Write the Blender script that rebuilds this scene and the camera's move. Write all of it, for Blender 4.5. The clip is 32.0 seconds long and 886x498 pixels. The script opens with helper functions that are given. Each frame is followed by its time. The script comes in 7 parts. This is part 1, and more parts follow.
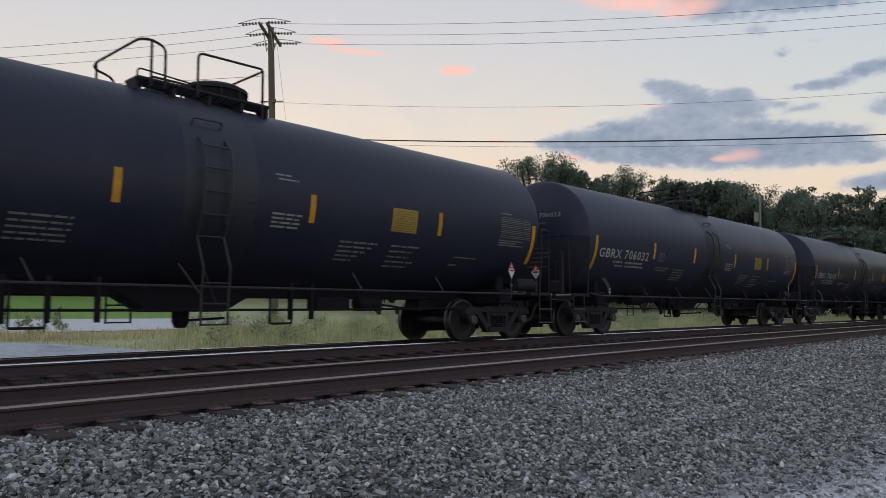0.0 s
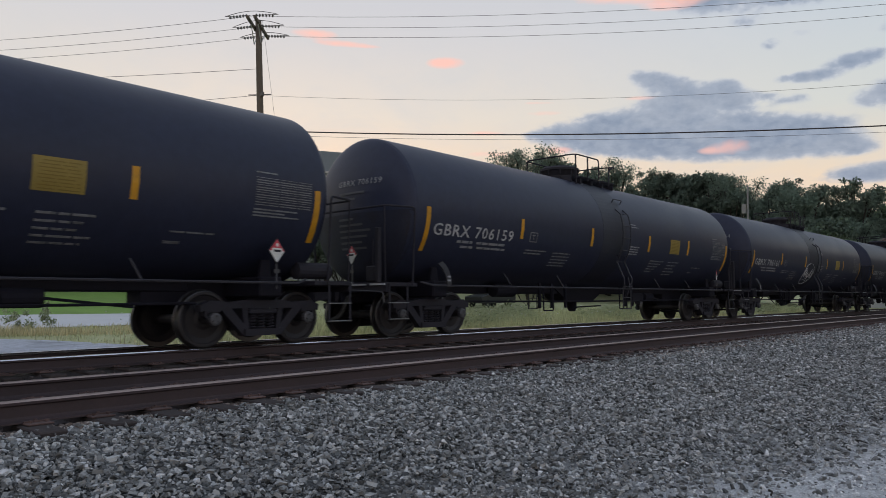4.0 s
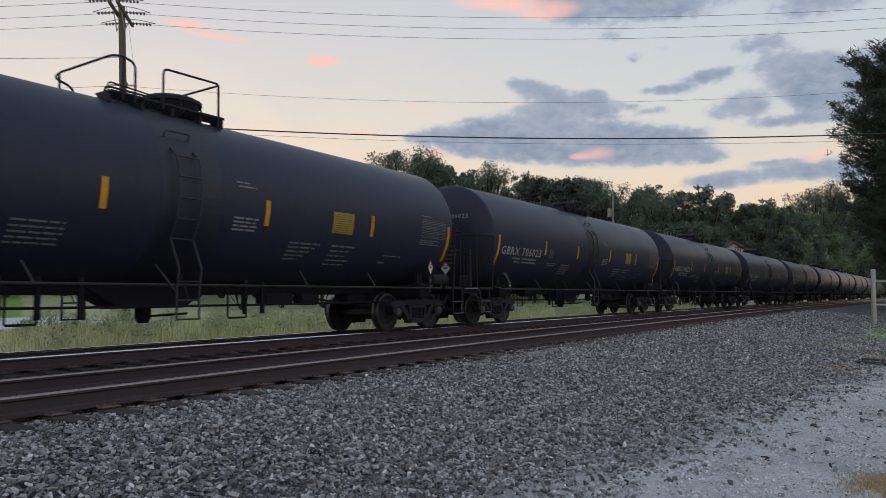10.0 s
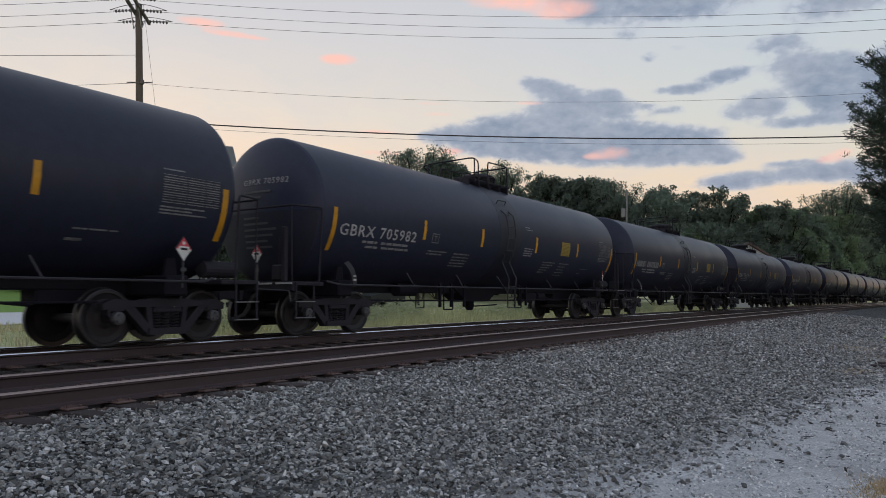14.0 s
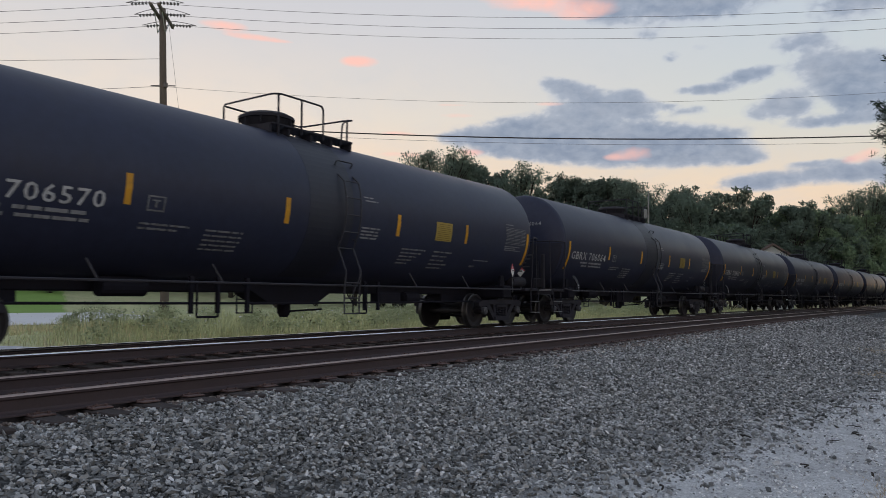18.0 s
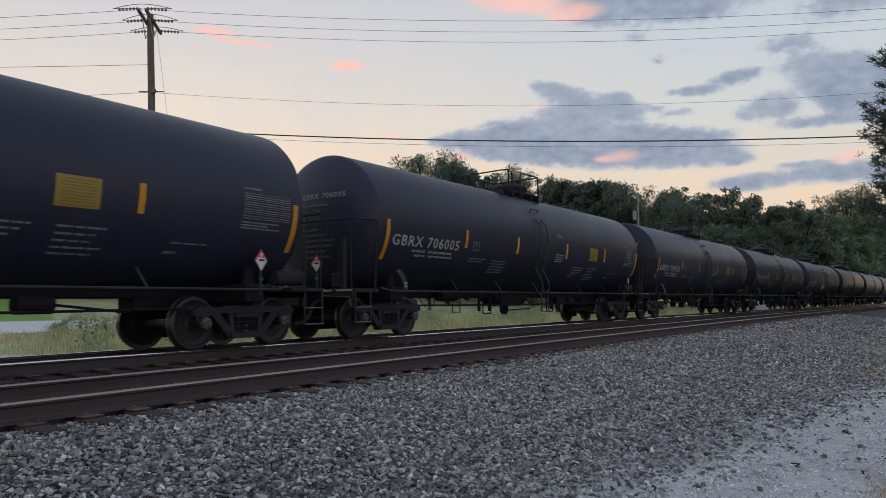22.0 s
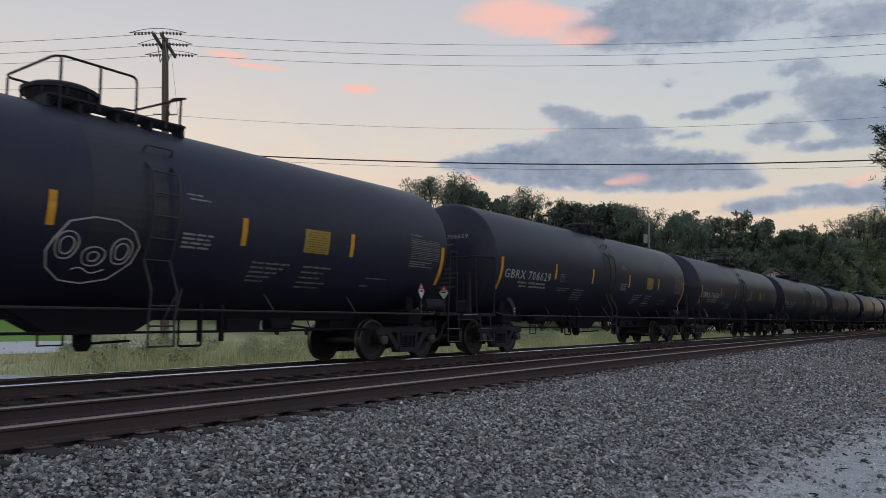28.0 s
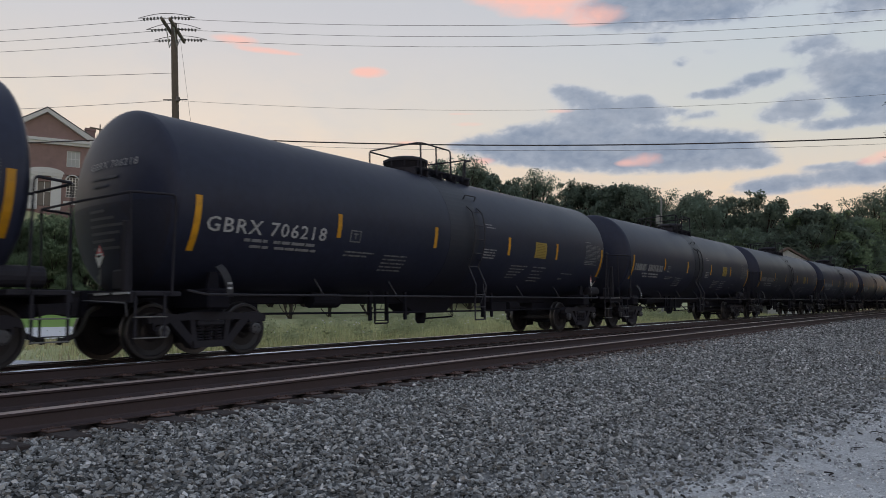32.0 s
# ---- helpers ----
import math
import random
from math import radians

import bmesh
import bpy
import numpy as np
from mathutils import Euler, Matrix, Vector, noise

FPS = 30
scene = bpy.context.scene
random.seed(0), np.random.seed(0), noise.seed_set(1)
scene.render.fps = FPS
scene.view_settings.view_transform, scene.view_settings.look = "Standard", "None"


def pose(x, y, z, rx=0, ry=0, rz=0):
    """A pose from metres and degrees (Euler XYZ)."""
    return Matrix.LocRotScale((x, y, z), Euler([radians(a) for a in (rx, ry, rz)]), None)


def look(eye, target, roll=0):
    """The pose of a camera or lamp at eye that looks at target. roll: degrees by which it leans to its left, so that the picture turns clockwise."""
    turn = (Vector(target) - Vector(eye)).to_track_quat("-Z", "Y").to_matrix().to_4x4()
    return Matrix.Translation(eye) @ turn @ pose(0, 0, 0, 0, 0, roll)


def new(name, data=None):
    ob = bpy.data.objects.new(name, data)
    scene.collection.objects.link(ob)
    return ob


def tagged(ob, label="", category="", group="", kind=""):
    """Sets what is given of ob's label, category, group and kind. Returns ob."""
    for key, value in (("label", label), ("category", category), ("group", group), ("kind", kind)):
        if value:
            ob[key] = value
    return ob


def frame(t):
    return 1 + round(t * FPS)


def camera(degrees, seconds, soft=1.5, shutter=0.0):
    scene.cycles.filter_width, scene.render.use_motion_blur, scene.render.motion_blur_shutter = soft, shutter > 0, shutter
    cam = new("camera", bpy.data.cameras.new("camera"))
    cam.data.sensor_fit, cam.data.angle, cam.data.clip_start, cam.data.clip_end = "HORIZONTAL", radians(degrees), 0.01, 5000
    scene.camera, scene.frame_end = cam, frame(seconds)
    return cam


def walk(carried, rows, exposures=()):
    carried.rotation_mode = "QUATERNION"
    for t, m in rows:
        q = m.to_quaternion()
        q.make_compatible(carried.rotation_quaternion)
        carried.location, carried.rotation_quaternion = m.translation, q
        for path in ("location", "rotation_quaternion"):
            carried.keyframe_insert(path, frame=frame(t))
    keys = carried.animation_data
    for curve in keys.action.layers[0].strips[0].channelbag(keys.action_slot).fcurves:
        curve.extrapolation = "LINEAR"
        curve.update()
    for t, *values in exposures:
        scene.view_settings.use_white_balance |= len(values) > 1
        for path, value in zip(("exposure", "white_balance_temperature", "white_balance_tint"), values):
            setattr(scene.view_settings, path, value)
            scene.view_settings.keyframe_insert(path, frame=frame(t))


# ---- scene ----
cam = camera(62.7, 32.0, soft=0.5, shutter=0.12)
PATH = [
    (0.0, pose(-0.042, 0.054, 1.057, 93.49, -1.23, -48.05)),
    (0.5, pose(-0.043, 0.057, 1.056, 93.45, -1.34, -48.01)),
    (1.0, pose(-0.044, 0.058, 1.055, 93.38, -1.35, -47.89)),
    (1.5, pose(-0.045, 0.056, 1.055, 93.28, -1.29, -47.76)),
    (2.0, pose(-0.046, 0.055, 1.056, 93.09, -1.31, -47.72)),
    (2.5, pose(-0.049, 0.054, 1.057, 93.00, -1.15, -47.70)),
    (4.5, pose(-0.075, 0.017, 1.064, 92.93, -0.80, -50.19)),
    (5.0, pose(-0.053, 0.016, 1.062, 92.91, -0.78, -52.35)),
    (5.5, pose(-0.025, 0.014, 1.060, 92.88, -0.75, -54.79)),
    (6.0, pose(-0.006, 0.011, 1.061, 92.85, -0.74, -56.83)),
    (6.5, pose(0.002, 0.006, 1.060, 92.88, -0.63, -58.23)),
    (7.0, pose(0.005, -0.001, 1.061, 92.89, -0.56, -58.82)),
    (7.5, pose(0.007, -0.004, 1.062, 92.90, -0.46, -58.96)),
    (8.0, pose(0.007, -0.004, 1.063, 92.91, -0.41, -58.89)),
    (8.5, pose(0.004, -0.002, 1.064, 92.95, -0.34, -58.76)),
    (9.0, pose(0.001, -0.001, 1.065, 93.01, -0.38, -58.61)),
    (9.5, pose(-0.000, -0.002, 1.066, 93.05, -0.50, -58.49)),
    (10.0, pose(0.001, -0.002, 1.065, 93.13, -0.64, -58.40)),
    (10.5, pose(0.001, -0.002, 1.065, 93.16, -0.79, -58.27)),
    (11.0, pose(-0.001, 0.000, 1.066, 93.20, -0.94, -58.12)),
    (11.5, pose(-0.003, 0.001, 1.067, 93.18, -1.04, -57.98)),
    (12.0, pose(-0.006, 0.001, 1.068, 93.17, -1.07, -57.86)),
    (12.5, pose(-0.007, 0.002, 1.067, 93.17, -1.08, -57.77)),
    (13.0, pose(-0.007, 0.003, 1.068, 93.12, -1.04, -57.68)),
    (13.5, pose(-0.008, 0.004, 1.069, 93.05, -1.11, -57.58)),
    (14.0, pose(-0.009, 0.006, 1.068, 93.02, -1.18, -57.44)),
    (14.5, pose(-0.012, 0.007, 1.068, 92.97, -1.28, -57.25)),
    (16.5, pose(-0.013, 0.003, 1.068, 92.84, -1.38, -56.34)),
    (17.0, pose(-0.016, 0.002, 1.068, 92.92, -1.36, -56.17)),
    (17.5, pose(-0.019, 0.003, 1.068, 92.99, -1.33, -56.03)),
    (18.0, pose(-0.020, 0.005, 1.069, 93.09, -1.26, -55.85)),
    (18.5, pose(-0.021, 0.006, 1.070, 93.16, -1.25, -55.70)),
    (19.0, pose(-0.023, 0.006, 1.071, 93.20, -1.17, -55.61)),
    (19.5, pose(-0.021, 0.005, 1.070, 93.20, -1.17, -55.68)),
    (20.0, pose(-0.017, 0.002, 1.069, 93.19, -1.02, -55.90)),
    (20.5, pose(-0.014, 0.000, 1.067, 93.14, -0.89, -56.21)),
    (21.0, pose(-0.013, -0.002, 1.067, 93.16, -0.69, -56.43)),
    (21.5, pose(-0.017, -0.001, 1.069, 93.28, -0.57, -56.50)),
    (22.0, pose(-0.019, -0.000, 1.071, 93.38, -0.64, -56.52)),
    (22.5, pose(-0.017, -0.002, 1.068, 93.42, -0.69, -56.46)),
    (23.0, pose(-0.017, -0.003, 1.067, 93.32, -0.80, -56.51)),
    (23.5, pose(-0.010, -0.007, 1.071, 93.10, -0.82, -56.54)),
    (24.0, pose(0.010, -0.015, 1.077, 92.82, -0.68, -56.61)),
    (24.5, pose(0.028, -0.023, 1.082, 92.56, -0.57, -56.72)),
    (26.5, pose(0.031, 0.039, 1.083, 92.91, -1.53, -56.68)),
    (27.0, pose(0.025, 0.035, 1.082, 94.01, -1.16, -56.17)),
    (27.5, pose(0.014, 0.032, 1.082, 94.64, -0.93, -55.95)),
    (28.0, pose(0.012, 0.032, 1.083, 95.12, -0.97, -55.76)),
    (28.5, pose(0.024, 0.041, 1.082, 95.53, -1.09, -55.71)),
    (29.0, pose(0.037, 0.047, 1.081, 95.73, -1.10, -55.64)),
    (29.5, pose(0.033, 0.041, 1.080, 95.69, -1.00, -55.59)),
    (30.0, pose(0.023, 0.036, 1.077, 95.38, -0.87, -55.50)),
    (30.5, pose(0.025, 0.041, 1.073, 94.79, -0.75, -55.34)),
    (31.0, pose(0.027, 0.044, 1.071, 94.25, -0.63, -55.14)),
    (31.5, pose(0.029, 0.045, 1.071, 93.91, -0.54, -54.96)),
    (32.0, pose(0.026, 0.044, 1.072, 93.77, -0.48, -54.83)),
]
walk(cam, PATH, [(0.0, 0.06), (23.0, 0.04), (26.5, 0.10), (27.2, 0.06), (28.0, -0.07), (29.0, -0.20), (30.2, -0.20), (31.0, -0.10), (32.0, -0.03)])

# ---- light: dusk sky after sunset ----
world = bpy.data.worlds.new("dusk_sky")
scene.world = world
world.use_nodes = True


class Nodes:
    """Small helper that chains shader nodes."""

    def __init__(self, tree):
        self.t = tree
        tree.nodes.clear()

    def add(self, kind, values=None, **props):
        n = self.t.nodes.new(kind)
        for k, x in props.items():
            setattr(n, k, x)
        for k, x in (values or {}).items():
            self.put(n.inputs[k], x)
        return n

    def put(self, socket, x):
        if isinstance(x, bpy.types.NodeSocket):
            self.t.links.new(x, socket)
        elif isinstance(x, bpy.types.Node):
            self.t.links.new(x.outputs[0], socket)
        else:
            socket.default_value = x

    def math(self, op, a, b=0.0, c=0.0):
        n = self.add("ShaderNodeMath", operation=op)
        for i, x in enumerate((a, b, c)):
            self.put(n.inputs[i], x)
        return n.outputs[0]

    def mix(self, f, a, b, blend="MIX"):
        n = self.add("ShaderNodeMix", data_type="RGBA", blend_type=blend)
        self.put(n.inputs[0], f)
        for i, x in ((6, a), (7, b)):
            self.put(n.inputs[i], x if not isinstance(x, tuple) else (*x, 1)[:4])
        return n.outputs[2]

    def ramp(self, f, stops, mode="LINEAR"):
        n = self.add("ShaderNodeValToRGB", {"Fac": f})
        n.color_ramp.interpolation = mode
        e = n.color_ramp.elements
        while len(e) < len(stops):
            e.new(0.5)
        for s, (p, c) in zip(e, stops):
            s.position = p
            s.color = (c, c, c, 1) if not isinstance(c, tuple) else (*c, 1)
        return n.outputs[0]

    def noise(self, scale, detail=4, rough=0.55, vector=None, distortion=0.0):
        n = self.add("ShaderNodeTexNoise", {"Scale": scale, "Detail": detail, "Roughness": rough, "Distortion": distortion})
        if vector is not None:
            self.put(n.inputs["Vector"], vector)
        return n.outputs[0]


def make_sky():
    g = Nodes(world.node_tree)
    sky = g.add("ShaderNodeTexSky", sky_type="NISHITA", sun_disc=False, sun_elevation=radians(1.5), sun_rotation=radians(35),
                air_density=1.0, dust_density=2.0)
    co = g.add("ShaderNodeTexCoord").outputs["Generated"]
    xyz = g.add("ShaderNodeSeparateXYZ", {0: co})
    az = g.math("MULTIPLY", g.math("ARCTAN2", xyz.outputs[0], xyz.outputs[1]), 57.2958)
    el = g.math("MULTIPLY", g.math("ARCSINE", xyz.outputs[2]), 57.2958)
    # clear sky: cream and peach low down, pale grey blue above
    base = g.ramp(g.math("DIVIDE", el, 60.0), [(0.0, (0.80, 0.60, 0.44)), (0.13, (0.82, 0.67, 0.50)), (0.22, (0.705, 0.68, 0.605)),
                                               (0.33, (0.60, 0.625, 0.645)), (0.6, (0.40, 0.47, 0.56)), (1.0, (0.28, 0.35, 0.46))])
    base = g.mix(0.12, base, g.mix(1.0, sky.outputs[0], (0.12, 0.12, 0.12), "MULTIPLY"))
    # the clear sky cools away from the sunset
    cool = g.ramp(g.math("DIVIDE", az, 100.0), [(0.56, 0.0), (0.86, 1.0)])
    base = g.mix(g.math("MULTIPLY", cool, g.ramp(g.math("DIVIDE", el, 60.0), [(0.12, 0.0), (0.22, 1.0)])), base, g.mix(1.0, base, (0.86, 0.97, 1.03), "MULTIPLY"))
    # cloud texture in degrees, drawn out sideways
    vec = g.add("ShaderNodeCombineXYZ", {0: g.math("MULTIPLY", az, 0.22), 1: g.math("MULTIPLY", el, 0.36), 2: 3.7}).outputs[0]
    n1 = g.math("MULTIPLY", g.math("SUBTRACT", g.noise(1.9, 6, 0.52, vec, 0.2), 0.5), 2.2)
    n2 = g.math("MULTIPLY", g.math("SUBTRACT", g.noise(5.2, 5, 0.5, vec, 0.2), 0.5), 2.0)
    n3 = g.noise(2.0, 5, 0.6, vec)

    def blobs(items):
        total = None
        for a, e, sa, se, k in items:
            u = g.math("DIVIDE", g.math("SUBTRACT", az, a), sa)
            v = g.math("DIVIDE", g.math("SUBTRACT", el, e), se)
            q = g.math("MULTIPLY", g.math("ADD", g.math("MULTIPLY", u, u), g.math("MULTIPLY", v, v)), -1.0)
            b = g.math("MULTIPLY", g.math("EXPONENT", q), k)
            total = b if total is None else g.math("ADD", total, b)
        return total

    grey = blobs(CLOUDS_GREY)
    pink = blobs(CLOUDS_PINK)
    # everywhere else: thin broken cloud
    far_side = g.ramp(g.math("DIVIDE", g.math("ABSOLUTE", g.math("SUBTRACT", az, 58.0)), 90.0), [(0.40, 0.0), (0.60, 1.0)])
    high = g.ramp(g.math("DIVIDE", el, 60.0), [(0.40, 0.0), (0.55, 1.0)])
    cover = g.math("MAXIMUM", g.math("MULTIPLY", far_side, 0.08), g.math("MULTIPLY", high, 0.42))
    body = g.math("MINIMUM", g.math("ADD", grey, cover), 1.15)
    ragged = g.math("ADD", g.math("MULTIPLY", n1, 0.62), g.math("MULTIPLY", n2, 0.42))
    gm = g.math("ADD", body, g.math("MULTIPLY", ragged, g.math("MINIMUM", g.math("MULTIPLY", body, 1.3), 0.8)))
    gmask = g.ramp(gm, [(0.24, 0.0), (0.38, 0.34), (0.55, 0.80), (0.85, 1.0)])
    pm = g.math("ADD", pink, g.math("MULTIPLY", g.math("ADD", n1, n2), g.math("MINIMUM", g.math("MULTIPLY", pink, 0.45), 0.45)))
    pmask = g.ramp(pm, [(0.22, 0.0), (0.50, 0.55), (0.95, 1.0)])
    shade = g.ramp(g.math("ADD", g.math("MULTIPLY", gm, 0.62), g.math("MULTIPLY", n2, 0.28)), [(0.22, (0.42, 0.475, 0.545)), (0.45, (0.285, 0.345, 0.43)), (0.85, (0.205, 0.265, 0.355))])
    col = g.mix(g.math("MULTIPLY", gmask, 0.95), base, shade)
    # thin high veil that mottles the clear sky
    veil = g.math("MULTIPLY", g.ramp(g.noise(0.9, 6, 0.62, vec, 0.4), [(0.42, 0.0), (0.72, 1.0)]), 0.30)
    col = g.mix(veil, col, g.mix(n3, (0.45, 0.51, 0.56), (0.64, 0.64, 0.62)))
    col = g.mix(g.math("MULTIPLY", pmask, 0.85), col, (0.90, 0.52, 0.43))
    col = g.mix(1.0, col, (1.135, 1.10, 1.125), "MULTIPLY")
    bg = g.add("ShaderNodeBackground", {"Color": col, "Strength": 1.0})
    g.add("ShaderNodeOutputWorld", {"Surface": bg})


# azimuth (from +y to +x), elevation, half widths in degrees, weight
CLOUDS_GREY = [
    (57.1, 11.8, 1.81, 0.40, 0.80), (60.0, 12.0, 3.61, 1.00, 0.95), (64.0, 12.4, 3.82, 1.29, 1.05), (63.4, 11.1, 4.59, 0.90, 1.00), (68.0, 11.8, 3.99, 1.28, 1.05), (68.5, 10.7, 5.44, 0.99, 1.00),
    (72.3, 11.6, 3.38, 1.07, 1.00), (73.2, 10.4, 3.82, 0.87, 1.00), (76.1, 11.6, 2.33, 0.67, 0.95), (76.9, 10.4, 2.54, 0.77, 0.95), (78.7, 9.9, 1.09, 0.43, 0.80), (64.3, 15.9, 1.33, 0.57, 0.95),
    (66.0, 15.2, 1.53, 0.68, 1.00), (68.0, 14.3, 2.40, 0.97, 1.05), (70.1, 14.8, 0.99, 0.48, 0.90), (70.9, 13.8, 1.58, 0.68, 1.00), (65.8, 13.7, 1.78, 0.69, 1.00), (74.7, 15.0, 1.44, 0.33, 0.80),
    (76.3, 15.0, 1.31, 0.43, 0.85), (78.2, 15.7, 1.47, 0.55, 0.95), (79.6, 16.0, 0.88, 0.45, 0.70), (74.7, 13.6, 1.71, 0.38, 0.62), (73.0, 14.0, 0.87, 0.29, 0.55), (79.9, 13.2, 1.53, 0.67, 0.95),
    (80.9, 13.8, 1.40, 0.78, 0.95), (81.7, 13.1, 1.06, 0.56, 0.80), (82.1, 17.6, 1.90, 0.64, 0.90), (83.2, 16.2, 1.97, 0.97, 0.95), (84.2, 14.9, 1.64, 0.87, 0.95), (85.8, 15.3, 2.23, 1.06, 0.90),
    (86.5, 13.6, 2.44, 1.18, 0.95), (87.9, 14.4, 2.84, 1.57, 0.90), (89.9, 14.5, 2.73, 2.04, 0.90), (84.7, 12.2, 2.52, 0.49, 0.60), (82.4, 12.1, 2.10, 0.34, 0.50), (73.2, 17.5, 0.78, 0.46, 0.62),
    (71.5, 19.1, 1.16, 0.54, 0.50), (75.3, 18.0, 0.95, 0.32, 0.40), (81.6, 8.4, 3.85, 0.56, 0.90), (78.5, 8.0, 2.25, 0.53, 0.90), (85.3, 8.8, 2.23, 0.82, 0.85), (82.8, 9.3, 1.54, 0.23, 0.70),
    (88.1, 8.2, 2.31, 0.79, 0.80), (68.6, 21.0, 3.29, 0.84, 0.90), (72.1, 21.9, 3.82, 1.65, 1.00), (75.1, 22.2, 3.09, 1.27, 0.95), (70.1, 22.8, 3.25, 1.06, 0.90), (76.1, 20.4, 3.04, 0.83, 0.70),
    (79.9, 22.1, 4.04, 0.80, 0.70), (81.8, 21.2, 3.29, 0.66, 0.60), (85.3, 19.6, 3.06, 1.09, 0.80), (66.8, 21.8, 2.67, 0.60, 0.60), (87.4, 20.5, 2.94, 1.05, 0.80),
    (93.5, 12.0, 4.20, 1.68, 0.90),
]
CLOUDS_PINK = [
    (52.0, 12.0, 1.63, 0.20, 0.56), (56.6, 13.5, 1.76, 0.24, 0.40), (56.2, 14.3, 1.55, 0.15, 0.40), (52.4, 10.4, 2.15, 0.30, 0.48), (57.8, 10.7, 1.14, 0.30, 0.64), (64.0, 14.4, 1.54, 0.20, 0.48),
    (70.4, 10.5, 1.53, 0.65, 0.58), (68.9, 10.3, 0.80, 0.25, 0.48), (85.4, 9.4, 0.91, 0.36, 0.64), (86.3, 9.9, 0.72, 0.36, 0.48), (89.2, 10.3, 1.52, 0.44, 0.40), (60.7, 23.5, 3.48, 0.68, 0.90),
    (63.4, 22.7, 3.82, 0.61, 0.95), (66.8, 21.3, 2.99, 0.61, 0.60), (58.9, 22.6, 3.11, 0.54, 0.40), (38.4, 19.0, 1.54, 0.32, 1.00), (40.5, 18.4, 1.98, 0.23, 0.80), (42.7, 18.3, 1.00, 0.14, 0.50),
    (48.8, 17.3, 1.30, 0.39, 1.15), (48.3, 17.3, 0.62, 0.24, 0.50),
    (62.5, 21.7, 3.20, 0.50, 0.75), (66.0, 20.8, 1.80, 0.40, 0.50),
]
make_sky()

# the last glow of the sun, low behind the building side
sun = new("sun", bpy.data.lights.new("sun", "SUN"))
sun.data.energy, sun.data.angle, sun.data.color = 0.12, radians(20), (1.0, 0.82, 0.66)
sun.matrix_world = look((0, 0, 0), (-math.sin(radians(35)), -math.cos(radians(35)), -0.12))

# ---- materials ----
MATS = {}


def mat(name, color, rough=0.6, metal=0.0, vary=0.25, scale=6.0, bump=0.0, bump_scale=40.0, spread=0.0, stain=None, stain_scale=1.2, stain_amount=0.5, spec=0.5, island=0.0):
    """Procedural surface: base colour with fine grain, wide patches, an optional stain colour and relief."""
    m = bpy.data.materials.new(name)
    m.use_nodes = True
    g = Nodes(m.node_tree)
    co = g.add("ShaderNodeTexCoord").outputs["Object"]
    fine = g.noise(scale * 6, 5, 0.6, co)
    wide = g.noise(scale * 0.35, 4, 0.6, co, 0.3)
    k = g.math("ADD", g.math("MULTIPLY", g.math("SUBTRACT", fine, 0.5), vary * 1.4), g.math("MULTIPLY", g.math("SUBTRACT", wide, 0.5), vary * 1.8))
    if spread:
        rnd = g.add("ShaderNodeObjectInfo").outputs["Random"]
        k = g.math("ADD", k, g.math("MULTIPLY", g.math("SUBTRACT", rnd, 0.5), spread))
    if island:
        rnd = g.add("ShaderNodeNewGeometry").outputs["Random Per Island"]
        k = g.math("ADD", k, g.math("MULTIPLY", g.math("SUBTRACT", rnd, 0.5), island))
    k = g.math("MAXIMUM", g.math("ADD", k, 1.0), 0.05)
    col = g.mix(1.0, color, g.add("ShaderNodeCombineXYZ", {0: k, 1: k, 2: k}).outputs[0], "MULTIPLY")
    if stain:
        s = g.ramp(g.noise(stain_scale, 6, 0.65, co, 0.6), [(0.48, 0.0), (0.68, 1.0)])
        col = g.mix(g.math("MULTIPLY", s, stain_amount), col, stain)
    r = g.math("ADD", rough, g.math("MULTIPLY", g.math("SUBTRACT", wide, 0.5), 0.25))
    b = g.add("ShaderNodeBsdfPrincipled", {"Base Color": col, "Roughness": r, "Metallic": metal, "Specular IOR Level": spec})
    if bump:
        h = g.add("ShaderNodeBump", {"Height": g.noise(bump_scale, 4, 0.6, co), "Strength": bump, "Distance": 0.02})
        g.put(b.inputs["Normal"], h.outputs[0])
    g.add("ShaderNodeOutputMaterial", {"Surface": b})
    MATS[name] = m
    return m


M_TANK = mat("black_tank_paint", (0.0260, 0.0308, 0.0590), 0.42, vary=0.35, scale=1.0, stain=(0.035, 0.038, 0.060), stain_scale=0.8, stain_amount=0.45, bump=0.02, bump_scale=2.0, spread=0.3, spec=0.25)
M_UNDER = mat("dusty_black_steel", (0.0235, 0.0230, 0.0335), 0.75, vary=0.5, scale=4, stain=(0.030, 0.027, 0.034), stain_scale=3.0, stain_amount=0.5, spec=0.3)
M_SPILL = mat("spill_band_paint", (0.0175, 0.0205, 0.0370), 0.52, vary=0.3, scale=2)
M_WHEEL = mat("rolled_wheel_steel", (0.0165, 0.0155, 0.0215), 0.6, vary=0.5, scale=6, stain=(0.024, 0.020, 0.023), stain_scale=5.0)
M_TREAD = mat("polished_wheel_rim", (0.075, 0.073, 0.078), 0.38, metal=0.8, vary=0.2, scale=8)
M_PIPE = mat("grey_pipe_steel", (0.046, 0.047, 0.058), 0.5, vary=0.4, scale=6)
M_SILL = mat("black_underframe_steel", (0.0120, 0.0118, 0.0200), 0.8, vary=0.5, scale=4, spec=0.2)
M_WORN = mat("dirt_dimmed_lettering", (0.085, 0.087, 0.10), 0.7, vary=0.4, scale=9)
M_HANDRAIL = mat("dusty_handrail_steel", (0.030, 0.030, 0.042), 0.6, vary=0.4, scale=6)
